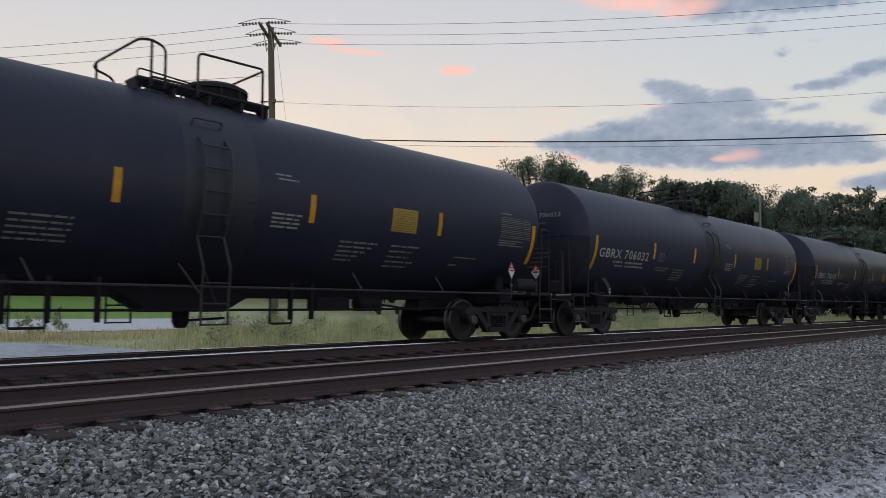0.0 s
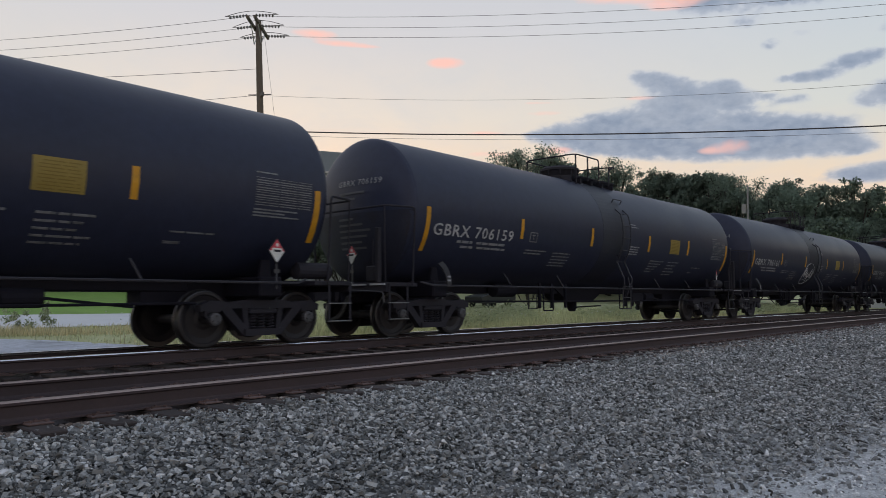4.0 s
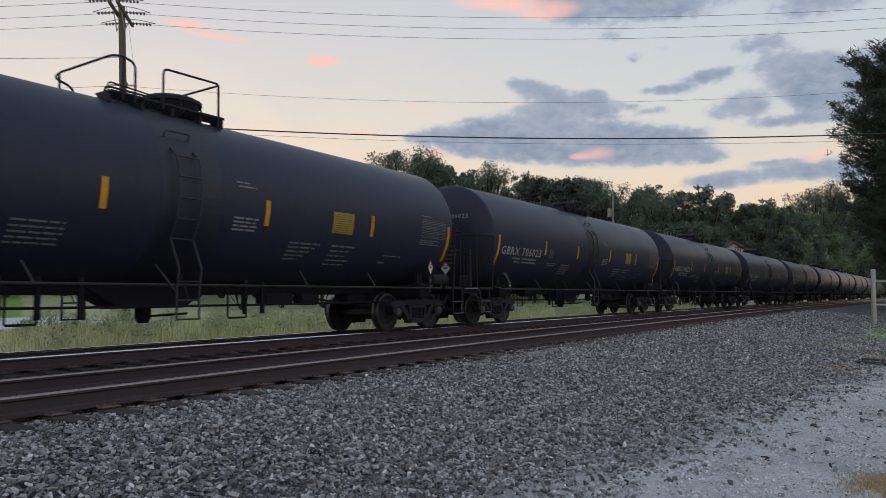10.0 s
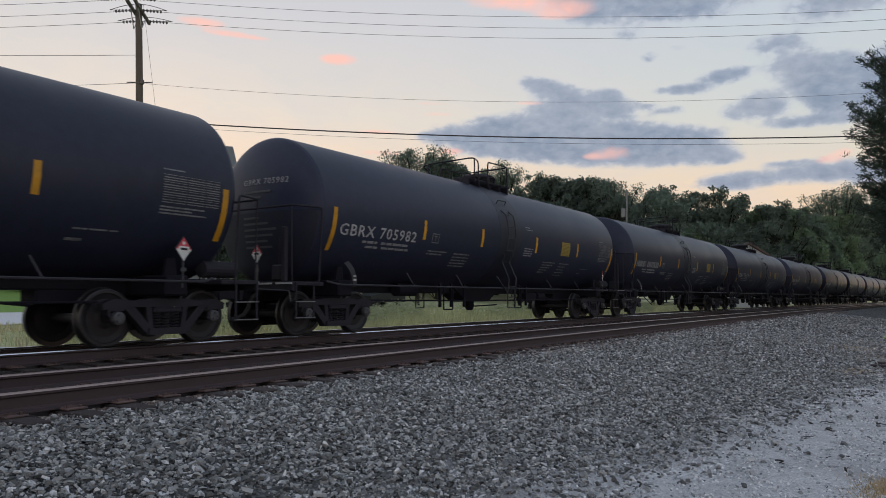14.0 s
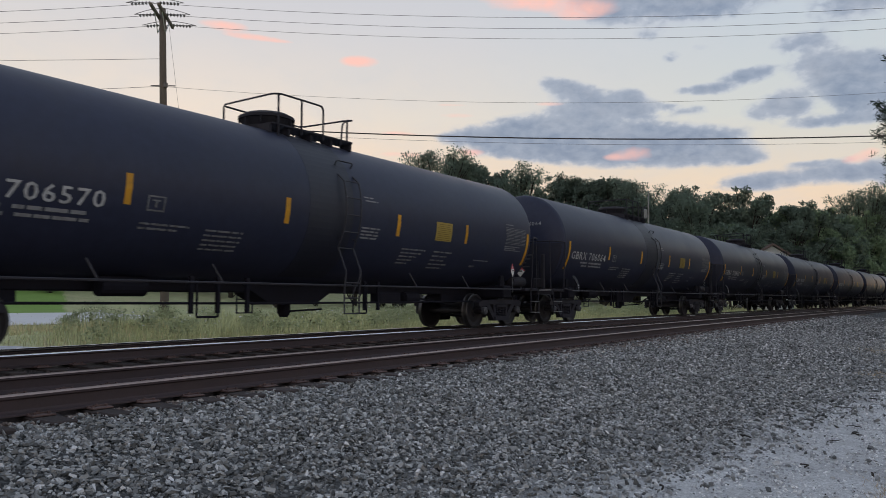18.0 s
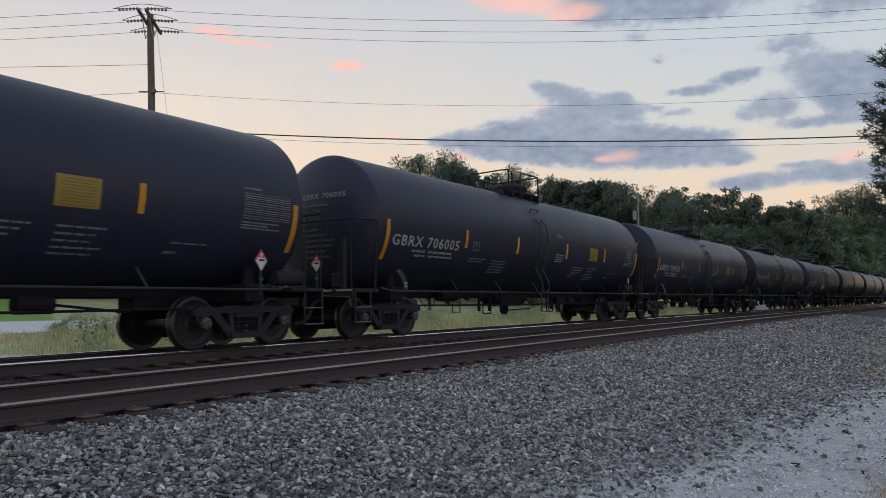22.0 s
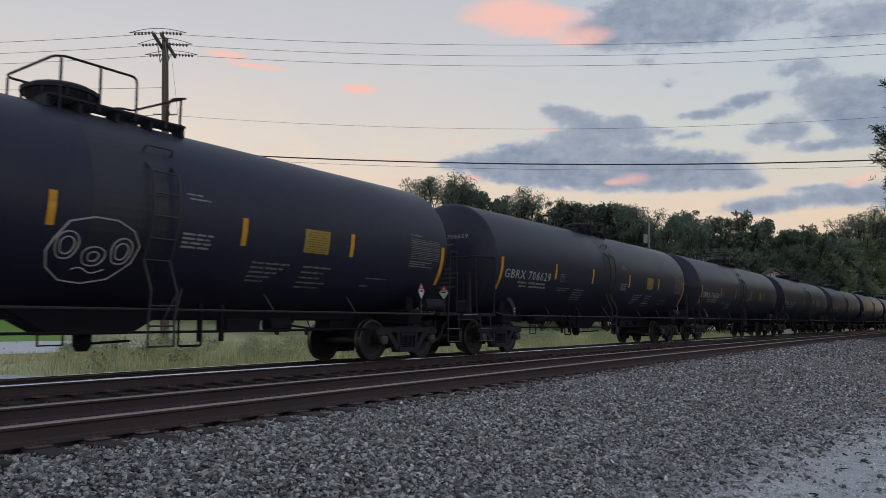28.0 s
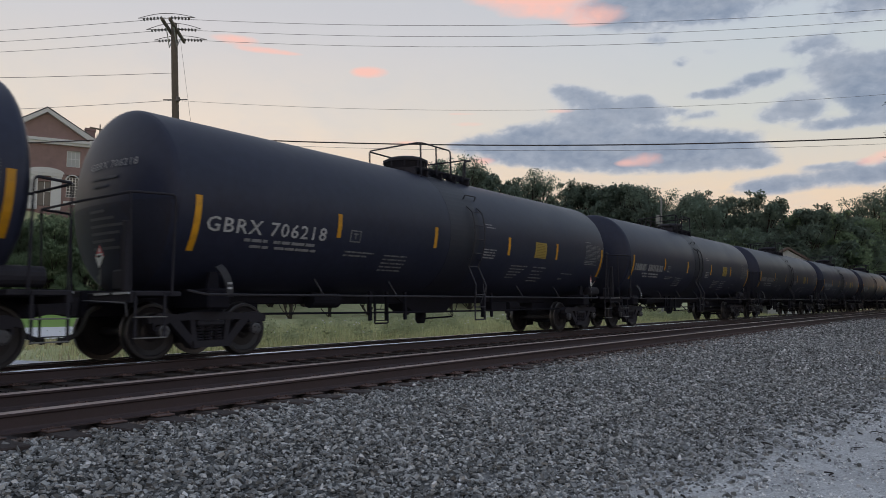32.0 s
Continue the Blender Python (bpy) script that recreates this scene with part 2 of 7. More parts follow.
M_BEARING = mat("bearing_cap_steel", (0.070, 0.072, 0.085), 0.55, vary=0.3, scale=8)
M_SHIELD = mat("dirty_head_shield_paint", (0.0250, 0.0275, 0.0460), 0.55, vary=0.4, scale=2, stain=(0.030, 0.024, 0.026), stain_scale=1.6, stain_amount=0.7, spec=0.25)
M_YELLOW = mat("yellow_reflective_strip", (0.62, 0.30, 0.010), 0.45, vary=0.15, scale=6, stain=(0.30, 0.15, 0.02), stain_scale=6, stain_amount=0.4, spread=0.3)
M_PANEL = mat("yellow_panel_paint", (0.30, 0.215, 0.045), 0.5, vary=0.25, scale=5, spread=0.3)
M_WHITE = mat("white_stencil_paint", (0.46, 0.47, 0.50), 0.6, vary=0.25, scale=8, stain=(0.16, 0.16, 0.18), stain_scale=9, stain_amount=0.6)
M_FAINT = mat("worn_stencil_paint", (0.20, 0.205, 0.225), 0.6, vary=0.35, scale=9, stain=(0.05, 0.05, 0.055), stain_scale=9, stain_amount=0.8)
M_TABLE = mat("small_white_lettering", (0.27, 0.275, 0.30), 0.6, vary=0.35, scale=12, stain=(0.10, 0.10, 0.11), stain_scale=9, stain_amount=0.5)
M_PANEL_D = mat("notice_print", (0.20, 0.135, 0.02), 0.6, vary=0.25, scale=6)
M_PLAC_W = mat("placard_white", (0.72, 0.72, 0.72), 0.5, vary=0.1, scale=8)
M_PLAC_R = mat("placard_red", (0.62, 0.07, 0.10), 0.5, vary=0.1, scale=8)
M_RAIL = mat("rusty_rail_side", (0.051, 0.035, 0.040), 0.75, vary=0.4, scale=7, stain=(0.045, 0.032, 0.032), stain_scale=3.0, bump=0.1, bump_scale=60)
M_RAILTOP = mat("worn_rail_head", (0.36, 0.285, 0.265), 0.40, metal=0.6, vary=0.3, scale=9)
M_RAILBRIGHT = mat("polished_rail_head", (0.95, 0.95, 0.95), 0.22, metal=1.0, vary=0.1, scale=9)
M_PLATE = mat("rusty_tie_plate", (0.112, 0.073, 0.070), 0.8, vary=0.4, scale=9, spread=0.5)
M_TIE = mat("creosoted_timber", (0.050, 0.039, 0.039), 0.85, vary=0.5, scale=8, bump=0.3, bump_scale=25, spread=0.5)
M_BALLAST = mat("ballast_fines", (0.075, 0.075, 0.080), 0.95, vary=0.7, scale=9, bump=0.9, bump_scale=28, stain=(0.045, 0.040, 0.036), stain_scale=1.0)
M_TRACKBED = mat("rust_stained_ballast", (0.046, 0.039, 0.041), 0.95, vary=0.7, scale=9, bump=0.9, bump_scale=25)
M_FINE = mat("compacted_fine_gravel", (0.48, 0.50, 0.56), 0.95, vary=0.6, scale=14, bump=0.6, bump_scale=70, stain=(0.12, 0.12, 0.125), stain_scale=0.8)
M_GRASS = mat("summer_grass", (0.40, 0.42, 0.22), 0.9, vary=0.5, scale=1.2, stain=(0.52, 0.45, 0.28), stain_scale=0.4, stain_amount=0.6)
M_LAWN = mat("mown_lawn", (0.20, 0.33, 0.07), 0.9, vary=0.3, scale=1.0)
M_ROAD = mat("pale_concrete_road", (0.66, 0.66, 0.68), 0.85, vary=0.2, scale=2, stain=(0.52, 0.52, 0.54), stain_scale=0.7)
M_DRY = mat("dry_grass_blades", (0.46, 0.35, 0.20), 0.9, vary=0.4, scale=5, island=0.7)
M_BLADE = mat("tall_grass_blades", (0.52, 0.53, 0.30), 0.9, vary=0.35, scale=3, island=0.7)
M_BARK = mat("tree_bark", (0.045, 0.037, 0.031), 0.9, vary=0.5, scale=4, bump=0.4, bump_scale=15)
M_POLE = mat("weathered_pole_timber", (0.13, 0.105, 0.085), 0.85, vary=0.4, scale=5, bump=0.3, bump_scale=20)
M_WIRE = mat("line_wire", (0.13, 0.125, 0.13), 0.6, vary=0.2, scale=2)
M_CABLE = mat("comms_cable", (0.030, 0.020, 0.022), 0.6, vary=0.2, scale=2)
M_INSUL = mat("glazed_insulator", (0.10, 0.085, 0.08), 0.3, vary=0.2, scale=6)
M_BRICK = mat("red_brick", (0.255, 0.172, 0.165), 0.85, vary=0.35, scale=3, spread=0.3)
M_TRIM = mat("white_trim_paint", (0.62, 0.63, 0.65), 0.6, vary=0.12, scale=2)
M_SLATE = mat("slate_roof", (0.085, 0.085, 0.095), 0.7, vary=0.3, scale=3)
M_GLASS = mat("window_glass_dark", (0.06, 0.07, 0.08), 0.08, vary=0.1, scale=2, spec=0.8)
M_BLIND = mat("window_blind", (0.45, 0.47, 0.48), 0.6, vary=0.15, scale=3)
M_GALV = mat("galvanised_steel", (0.46, 0.46, 0.46), 0.5, metal=0.4, vary=0.25, scale=6)
M_GREYPOLE = mat("weathered_grey_pole", (0.25, 0.25, 0.255), 0.7, vary=0.3, scale=4)
M_DIRT = mat("bare_tan_dirt", (0.37, 0.285, 0.205), 0.95, vary=0.5, scale=6, stain=(0.20, 0.17, 0.14), stain_scale=2.0, bump=0.6, bump_scale=40)
M_CARWHITE = mat("white_car_paint", (0.68, 0.69, 0.70), 0.3, vary=0.05, scale=2)
M_RUBBER = mat("black_rubber", (0.02, 0.02, 0.02), 0.8, vary=0.3, scale=8)
M_TWIG = mat("dead_twig_bark", (0.035, 0.030, 0.027), 0.9, vary=0.4, scale=10)



def stone_mat(name, stops, rough=0.8):
    """Broken stone: each piece its own shade, with dust and fine grain."""
    m = bpy.data.materials.new(name)
    m.use_nodes = True
    g = Nodes(m.node_tree)
    co = g.add("ShaderNodeTexCoord").outputs["Object"]
    rnd = g.add("ShaderNodeNewGeometry").outputs["Random Per Island"]
    col = g.ramp(rnd, stops)
    grain = g.noise(130, 4, 0.65, co)
    wide = g.noise(0.6, 4, 0.6, co)
    k = g.math("ADD", 0.45, g.math("ADD", g.math("MULTIPLY", grain, 0.7), g.math("MULTIPLY", wide, 0.4)))
    col = g.mix(1.0, col, g.add("ShaderNodeCombineXYZ", {0: k, 1: k, 2: k}).outputs[0], "MULTIPLY")
    b = g.add("ShaderNodeBsdfPrincipled", {"Base Color": col, "Roughness": rough, "Specular IOR Level": 0.5})
    g.put(b.inputs["Normal"], g.add("ShaderNodeBump", {"Height": grain, "Strength": 0.35, "Distance": 0.004}).outputs[0])
    g.add("ShaderNodeOutputMaterial", {"Surface": b})
    return m


M_STONE = stone_mat("crushed_bluestone", [(0.0, (0.060, 0.062, 0.063)), (0.28, (0.150, 0.154, 0.156)), (0.62, (0.275, 0.281, 0.285)), (0.86, (0.43, 0.438, 0.445)), (0.95, (0.53, 0.535, 0.545)), (0.985, (0.62, 0.62, 0.64)), (1.0, (0.78, 0.78, 0.80))], 0.46)
M_STONE_R = stone_mat("rusty_edge_stone", [(0.0, (0.08, 0.064, 0.058)), (0.5, (0.165, 0.128, 0.115)), (0.9, (0.25, 0.20, 0.175)), (1.0, (0.50, 0.46, 0.42))], 0.7)


def leaf_mat(name, color, spread=0.35, glow=0.35):
    """Foliage: each leaf clump its own shade, letting part of the light through."""
    m = bpy.data.materials.new(name)
    m.use_nodes = True
    g = Nodes(m.node_tree)
    rnd = g.add("ShaderNodeNewGeometry").outputs["Random Per Island"]
    tree = g.add("ShaderNodeObjectInfo").outputs["Random"]
    wide = g.noise(0.35, 4, 0.6, g.add("ShaderNodeTexCoord").outputs["Object"])
    k = g.math("ADD", g.math("ADD", 0.74, g.math("MULTIPLY", rnd, 0.12)), g.math("ADD", g.math("MULTIPLY", tree, spread), g.math("MULTIPLY", wide, 0.45)))
    col = g.mix(1.0, color, g.add("ShaderNodeCombineXYZ", {0: k, 1: k, 2: k}).outputs[0], "MULTIPLY")
    a = g.add("ShaderNodeBsdfPrincipled", {"Base Color": col, "Roughness": 0.85, "Specular IOR Level": 0.05})
    b = g.add("ShaderNodeBsdfTranslucent", {"Color": col})
    x = g.add("ShaderNodeMixShader", {0: glow})
    g.put(x.inputs[1], a.outputs[0])
    g.put(x.inputs[2], b.outputs[0])
    g.add("ShaderNodeOutputMaterial", {"Surface": x})
    return m


M_LEAF = leaf_mat("broad_leaves", (0.210, 0.270, 0.212), 0.30, 0.36)
M_LEAF_L = leaf_mat("light_broad_leaves", (0.285, 0.375, 0.232), 0.3, 0.36)
M_NEEDLE = leaf_mat("pine_needles", (0.062, 0.086, 0.072), 0.2, 0.15)
# ---- mesh tools ----
def finish(name, bm, material, smooth=False):
    me = bpy.data.meshes.new(name)
    bm.to_mesh(me)
    bm.free()
    for x in (material if isinstance(material, (list, tuple)) else [material]):
        me.materials.append(x)
    if smooth:
        me.shade_smooth()
    return me


def part(name, me, parent, label="", m=None):
    ob = new(name, me)
    ob.parent = parent
    if m is not None:
        ob.matrix_basis = m
    if label:
        tagged(ob, label)
    return ob


def thing(name, label, category, me=None, m=None, group="", kind=""):
    ob = new(name, me)
    if m is not None:
        ob.matrix_basis = m
    return tagged(ob, label, category, group, kind)


def box(bm, x0, x1, y0, y1, z0, z1, bevel=0.0):
    r = bmesh.ops.create_cube(bm, size=1.0, matrix=Matrix.LocRotScale(((x0 + x1) / 2, (y0 + y1) / 2, (z0 + z1) / 2), None, (x1 - x0, y1 - y0, z1 - z0)))
    if bevel:
        vs = set(r["verts"])
        bmesh.ops.bevel(bm, geom=[e for e in bm.edges if e.verts[0] in vs and e.verts[1] in vs], offset=bevel, segments=1, affect="EDGES")


def ring(bm, c, ax, r, n, up=None):
    ax = Vector(ax).normalized()
    a = ax.orthogonal().normalized() if up is None else (Vector(up) - ax * ax.dot(Vector(up))).normalized()
    b = ax.cross(a)
    return [bm.verts.new(Vector(c) + (a * math.cos(2 * math.pi * i / n) + b * math.sin(2 * math.pi * i / n)) * r) for i in range(n)]


def bridge(bm, r0, r1):
    n = len(r0)
    for i in range(n):
        bm.faces.new((r0[i], r0[(i + 1) % n], r1[(i + 1) % n], r1[i]))


def rod(bm, p0, p1, r0, r1=None, n=8):
    p0, p1 = Vector(p0), Vector(p1)
    r1 = r0 if r1 is None else r1
    a, b = ring(bm, p0, p1 - p0, r0, n), ring(bm, p1, p1 - p0, r1, n)
    bridge(bm, a, b)
    bm.faces.new(a[::-1])
    bm.faces.new(b)


def tube(bm, pts, r, n=6):
    """A bent pipe through the points."""
    pts = [Vector(p) for p in pts]
    last = None
    up = None
    for i, p in enumerate(pts):
        d = (pts[min(i + 1, len(pts) - 1)] - pts[max(i - 1, 0)]).normalized()
        if up is None:
            up = d.orthogonal()
        up = (up - d * d.dot(up)).normalized()
        k = ring(bm, p, d, r, n, up)
        if last:
            bridge(bm, last, k)
        else:
            bm.faces.new(k[::-1])
        last = k
    bm.faces.new(last)


def arc_pts(pts, r=0.08, n=4):
    """Round the corners of a polyline."""
    pts = [Vector(p) for p in pts]
    out = [pts[0]]
    for a, b, c in zip(pts, pts[1:], pts[2:]):
        u, v = (a - b), (c - b)
        k = min(r, u.length * 0.45, v.length * 0.45)
        p, q = b + u.normalized() * k, b + v.normalized() * k
        for i in range(n + 1):
            s = i / n
            out.append((1 - s) ** 2 * p + 2 * s * (1 - s) * b + s * s * q)
    return out + [pts[-1]]


def lathe(bm, prof, axis="x", n=32, origin=(0, 0, 0), close=True):
    """Turn a profile of (along, radius) about an axis."""
    rings = []
    o = Vector(origin)
    for s, r in prof:
        row = []
        for i in range(n):
            a = 2 * math.pi * i / n
            c, d = r * math.cos(a), r * math.sin(a)
            row.append(bm.verts.new(o + Vector({"x": (s, c, d), "y": (d, s, c), "z": (c, d, s)}[axis])))
        rings.append(row)
    for a, b in zip(rings, rings[1:]):
        bridge(bm, a, b)
    if close:
        bm.faces.new(rings[0][::-1])
        bm.faces.new(rings[-1])
    return rings


def prism(bm, pts, y0, y1):
    """A plate cut to an outline in x, z, standing from y0 to y1."""
    a = [bm.verts.new((x, y0, z)) for x, z in pts]
    b = [bm.verts.new((x, y1, z)) for x, z in pts]
    bridge(bm, a, b)
    bm.faces.new(a[::-1])
    bm.faces.new(b)


def clean(bm):
    bmesh.ops.recalc_face_normals(bm, faces=bm.faces)
    return bm


def raw_mesh(name, verts, faces, material):
    """A large mesh from numpy arrays; all faces have the same number of corners."""
    me = bpy.data.meshes.new(name)
    verts, faces = np.asarray(verts, np.float32), np.asarray(faces, np.int32)
    k = faces.shape[1]
    me.vertices.add(len(verts))
    me.vertices.foreach_set("co", verts.ravel())
    me.loops.add(faces.size)
    me.loops.foreach_set("vertex_index", faces.ravel())
    me.polygons.add(len(faces))
    me.polygons.foreach_set("loop_start", np.arange(0, faces.size, k, dtype=np.int32))
    me.update(calc_edges=True)
    me.validate()
    me.shade_flat()
    me.materials.append(material)
    return me


# ---- the line of the tracks ----
D_TRAIN, D_GAP = 11.301, 3.971
CANT_TRAIN, CANT_NEAR, LIFT_NEAR = radians(1.927), radians(1.26), 0.065
GAUGE = 0.7525
_S = np.arange(-160.0, 700.5, 0.5)
_K = -0.000994 + 8.115e-6 * np.clip(_S, 0, 165)
_TH = np.concatenate([[0], np.cumsum((_K[1:] + _K[:-1]) / 2 * 0.5)])
_I0 = int(np.argmin(np.abs(_S)))
_TH -= _TH[_I0]
_X = np.concatenate([[0], np.cumsum(np.cos((_TH[1:] + _TH[:-1]) / 2) * 0.5)])
_Y = np.concatenate([[0], np.cumsum(np.sin((_TH[1:] + _TH[:-1]) / 2) * 0.5)])
_X -= _X[_I0]
_Y -= _Y[_I0]


def line_at(s):
    """Place and heading of the train track's centre line."""
    return float(np.interp(s, _S, _X)), float(np.interp(s, _S, _Y)) + D_TRAIN, float(np.interp(s, _S, _TH))


def track_frame(s, near=False):
    """A pose on a track: x along it, y away from the camera's side, z up from the rail heads."""
    x, y, th = line_at(s)
    off, lift, cant = (-D_GAP, LIFT_NEAR, CANT_NEAR) if near else (0.0, 0.0, CANT_TRAIN)
    return pose(x - off * math.sin(th), y + off * math.cos(th), lift, -math.degrees(cant), 0, math.degrees(th))

# ---- ground ----
def smooth01(a, b, x):
    t = np.clip((x - a) / (b - a), 0, 1)
    return t * t * (3 - 2 * t)


def ground_height(x, y):
    """Height of the ground: level yard, ballast shoulder, verge, and a hill far behind."""
    yt = np.interp(x, _X, _Y + D_TRAIN)
    w = y - yt
    z = np.full_like(np.asarray(w, float), -0.46)
    z = z + 0.305 * smooth01(-9.8, -5.2, w) - 0.045 * smooth01(-4.75, -4.55, w)
    z = z - 0.42 * smooth01(1.7, 4.2, w)
    z = z + 1.9 * smooth01(24, 48, w) * smooth01(60, 30, x)
    z = z + 11.0 * smooth01(42, 88, w + 0.12 * np.clip(x, 0, 120)) + 6.0 * smooth01(70, 160, w)
    return z


def make_ground():
    xs = np.unique(np.concatenate([np.linspace(-2200, -60, 12), np.linspace(-60, -6, 28), np.linspace(-6, 45, 180), np.linspace(45, 140, 80), np.linspace(140, 2400, 30)]))
    ws = np.unique(np.concatenate([np.linspace(-2200, -60, 10), np.linspace(-60, -14, 20), np.linspace(-14, 5, 120), np.linspace(5, 40, 60), np.linspace(40, 170, 50), np.linspace(170, 2400, 12)]))
    X, Wd = np.meshgrid(xs, ws)
    Y = Wd + np.interp(X, _X, _Y + D_TRAIN)
    Z = ground_height(X, Y)
    rng = np.random.default_rng(3)
    near = (np.abs(Wd) < 14) & (X > -10) & (X < 45)
    Z = Z + np.where(near & ((Wd < -5.9) | (Wd > 2)), rng.normal(0, 0.012, Z.shape), 0)
    n, m = X.shape
    v = np.stack([X, Y, Z], -1).reshape(-1, 3)
    i = np.arange((n - 1) * m).reshape(n - 1, m)[:, :-1].ravel()
    f = np.stack([i, i + 1, i + m + 1, i + m], -1)
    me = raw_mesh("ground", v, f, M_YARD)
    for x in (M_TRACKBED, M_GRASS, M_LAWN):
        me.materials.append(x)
    cx, cw, cy = v[f].mean(1)[:, 0], Wd.reshape(-1)[f].mean(1), v[f].mean(1)[:, 1]
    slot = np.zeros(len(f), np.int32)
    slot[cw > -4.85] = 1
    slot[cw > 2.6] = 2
    slot[(cw > 24) & (cw < 46) & (cx < 0.54 * cy)] = 3
    slot[(cw < -10.6) & (cx > 26)] = 2
    slot[cx > 150] = 2
    slot[cw < -16] = 2
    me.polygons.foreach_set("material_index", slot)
    me.shade_smooth()
    return thing("ground", "grey gravel railway yard with grassy verges behind", "ground", me, kind="structure")


def yard_material():
    """Coarse blue-grey ballast that gives way to pale compacted gravel away from the track."""
    m = bpy.data.materials.new("gravel_yard")
    m.use_nodes = True
    g = Nodes(m.node_tree)
    co = g.add("ShaderNodeTexCoord").outputs["Object"]
    xyz = g.add("ShaderNodeSeparateXYZ", {0: co})
    edge = g.math("SUBTRACT", g.math("SUBTRACT", 3.5, g.math("MULTIPLY", xyz.outputs[0], 0.16)), xyz.outputs[1])
    edge = g.math("ADD", edge, g.math("MULTIPLY", g.math("SUBTRACT", g.noise(0.9, 4, 0.6, co), 0.5), 2.2))
    fine = g.ramp(g.math("ADD", g.math("MULTIPLY", edge, 0.45), 0.4), [(0.25, 0.0), (0.75, 1.0)])
    cell = g.add("ShaderNodeTexVoronoi", {"Vector": co, "Scale": 23.0})
    grain = g.noise(75, 4, 0.65, co)
    # ground under the stones, darkened to paint the shade in their gaps
    coarse = g.mix(g.math("POWER", cell.outputs["Color"], 1.4), (0.016, 0.017, 0.018), (0.16, 0.165, 0.17))
    speck = g.add("ShaderNodeTexVoronoi", {"Vector": co, "Scale": 62.0})
    # pale gravel, its colour raised further to carry a wet-looking sheen
    pale = g.mix(g.math("POWER", speck.outputs["Color"], 1.2), (0.32, 0.325, 0.345), (0.96, 0.97, 1.0))
    pale = g.mix(0.35, pale, g.mix(g.noise(18, 5, 0.7, co), (0.36, 0.365, 0.38), (0.97, 0.98, 1.0)))
    pale = g.mix(g.ramp(g.noise(0.7, 5, 0.65, co, 0.4), [(0.45, 0.0), (0.7, 0.6)]), pale, (0.34, 0.34, 0.355))
    col = g.mix(fine, coarse, pale)
    moss = g.ramp(g.noise(0.5, 5, 0.65, co), [(0.55, 0.0), (0.75, 0.35)])
    col = g.mix(moss, col, (0.10, 0.098, 0.08))
    h = g.math("ADD", g.math("MULTIPLY", g.math("SUBTRACT", 1.0, cell.outputs["Distance"]), g.math("SUBTRACT", 1.0, fine)), g.math("MULTIPLY", grain, 0.35))
    h = g.math("ADD", h, g.math("MULTIPLY", speck.outputs["Distance"], 0.5))
    b = g.add("ShaderNodeBsdfPrincipled", {"Base Color": col, "Roughness": 0.85, "Specular IOR Level": 0.4})
    g.put(b.inputs["Normal"], g.add("ShaderNodeBump", {"Height": h, "Strength": 0.9, "Distance": 0.03}).outputs[0])
    g.add("ShaderNodeOutputMaterial", {"Surface": b})
    return m


M_YARD = yard_material()
make_ground()


def rock_arrays(rng, pos, size, flat=1.0):
    """Broken stones: skewed, flattened slabs with sharp corners, laid at the given places."""
    cube = np.array([(x, y, z) for z in (-1, 1) for y in (-1, 1) for x in (-1, 1)], float)
    quad = np.array([(0, 2, 3, 1), (4, 5, 7, 6), (0, 1, 5, 4), (2, 6, 7, 3), (0, 4, 6, 2), (1, 3, 7, 5)])
    n = len(pos)
    v = cube[None] * np.stack([rng.uniform(0.75, 1.3, n), rng.uniform(0.42, 0.85, n), rng.uniform(0.26, 0.58, n) * flat], -1)[:, None]
    v = v * (1 + rng.normal(0, 0.26, (n, 8, 3))) * 0.78
    v[:, 4:, 0] += rng.normal(0, 0.25, n)[:, None]
    v[:, 4:, 1] += rng.normal(0, 0.2, n)[:, None]
    v[:, 4:, :2] *= rng.uniform(0.6, 1.0, n)[:, None, None]
    a, b, c = rng.uniform(0, 2 * np.pi, n), rng.normal(0, 0.42, n), rng.normal(0, 0.42, n)
    x, y, z = v[..., 0], v[..., 1], v[..., 2]
    x, z = x * np.cos(b)[:, None] + z * np.sin(b)[:, None], -x * np.sin(b)[:, None] + z * np.cos(b)[:, None]
    y, z = y * np.cos(c)[:, None] + z * np.sin(c)[:, None], -y * np.sin(c)[:, None] + z * np.cos(c)[:, None]
    x, y = x * np.cos(a)[:, None] - y * np.sin(a)[:, None], x * np.sin(a)[:, None] + y * np.cos(a)[:, None]
    v = np.stack([x, y, z], -1) * (size / 2)[:, None, None] + pos[:, None]
    tri = np.concatenate([quad[:, [0, 1, 2]], quad[:, [0, 2, 3]]])
    f = tri[None] + (np.arange(n) * 8)[:, None, None]
    return v.reshape(-1, 3), f.reshape(-1, 3)


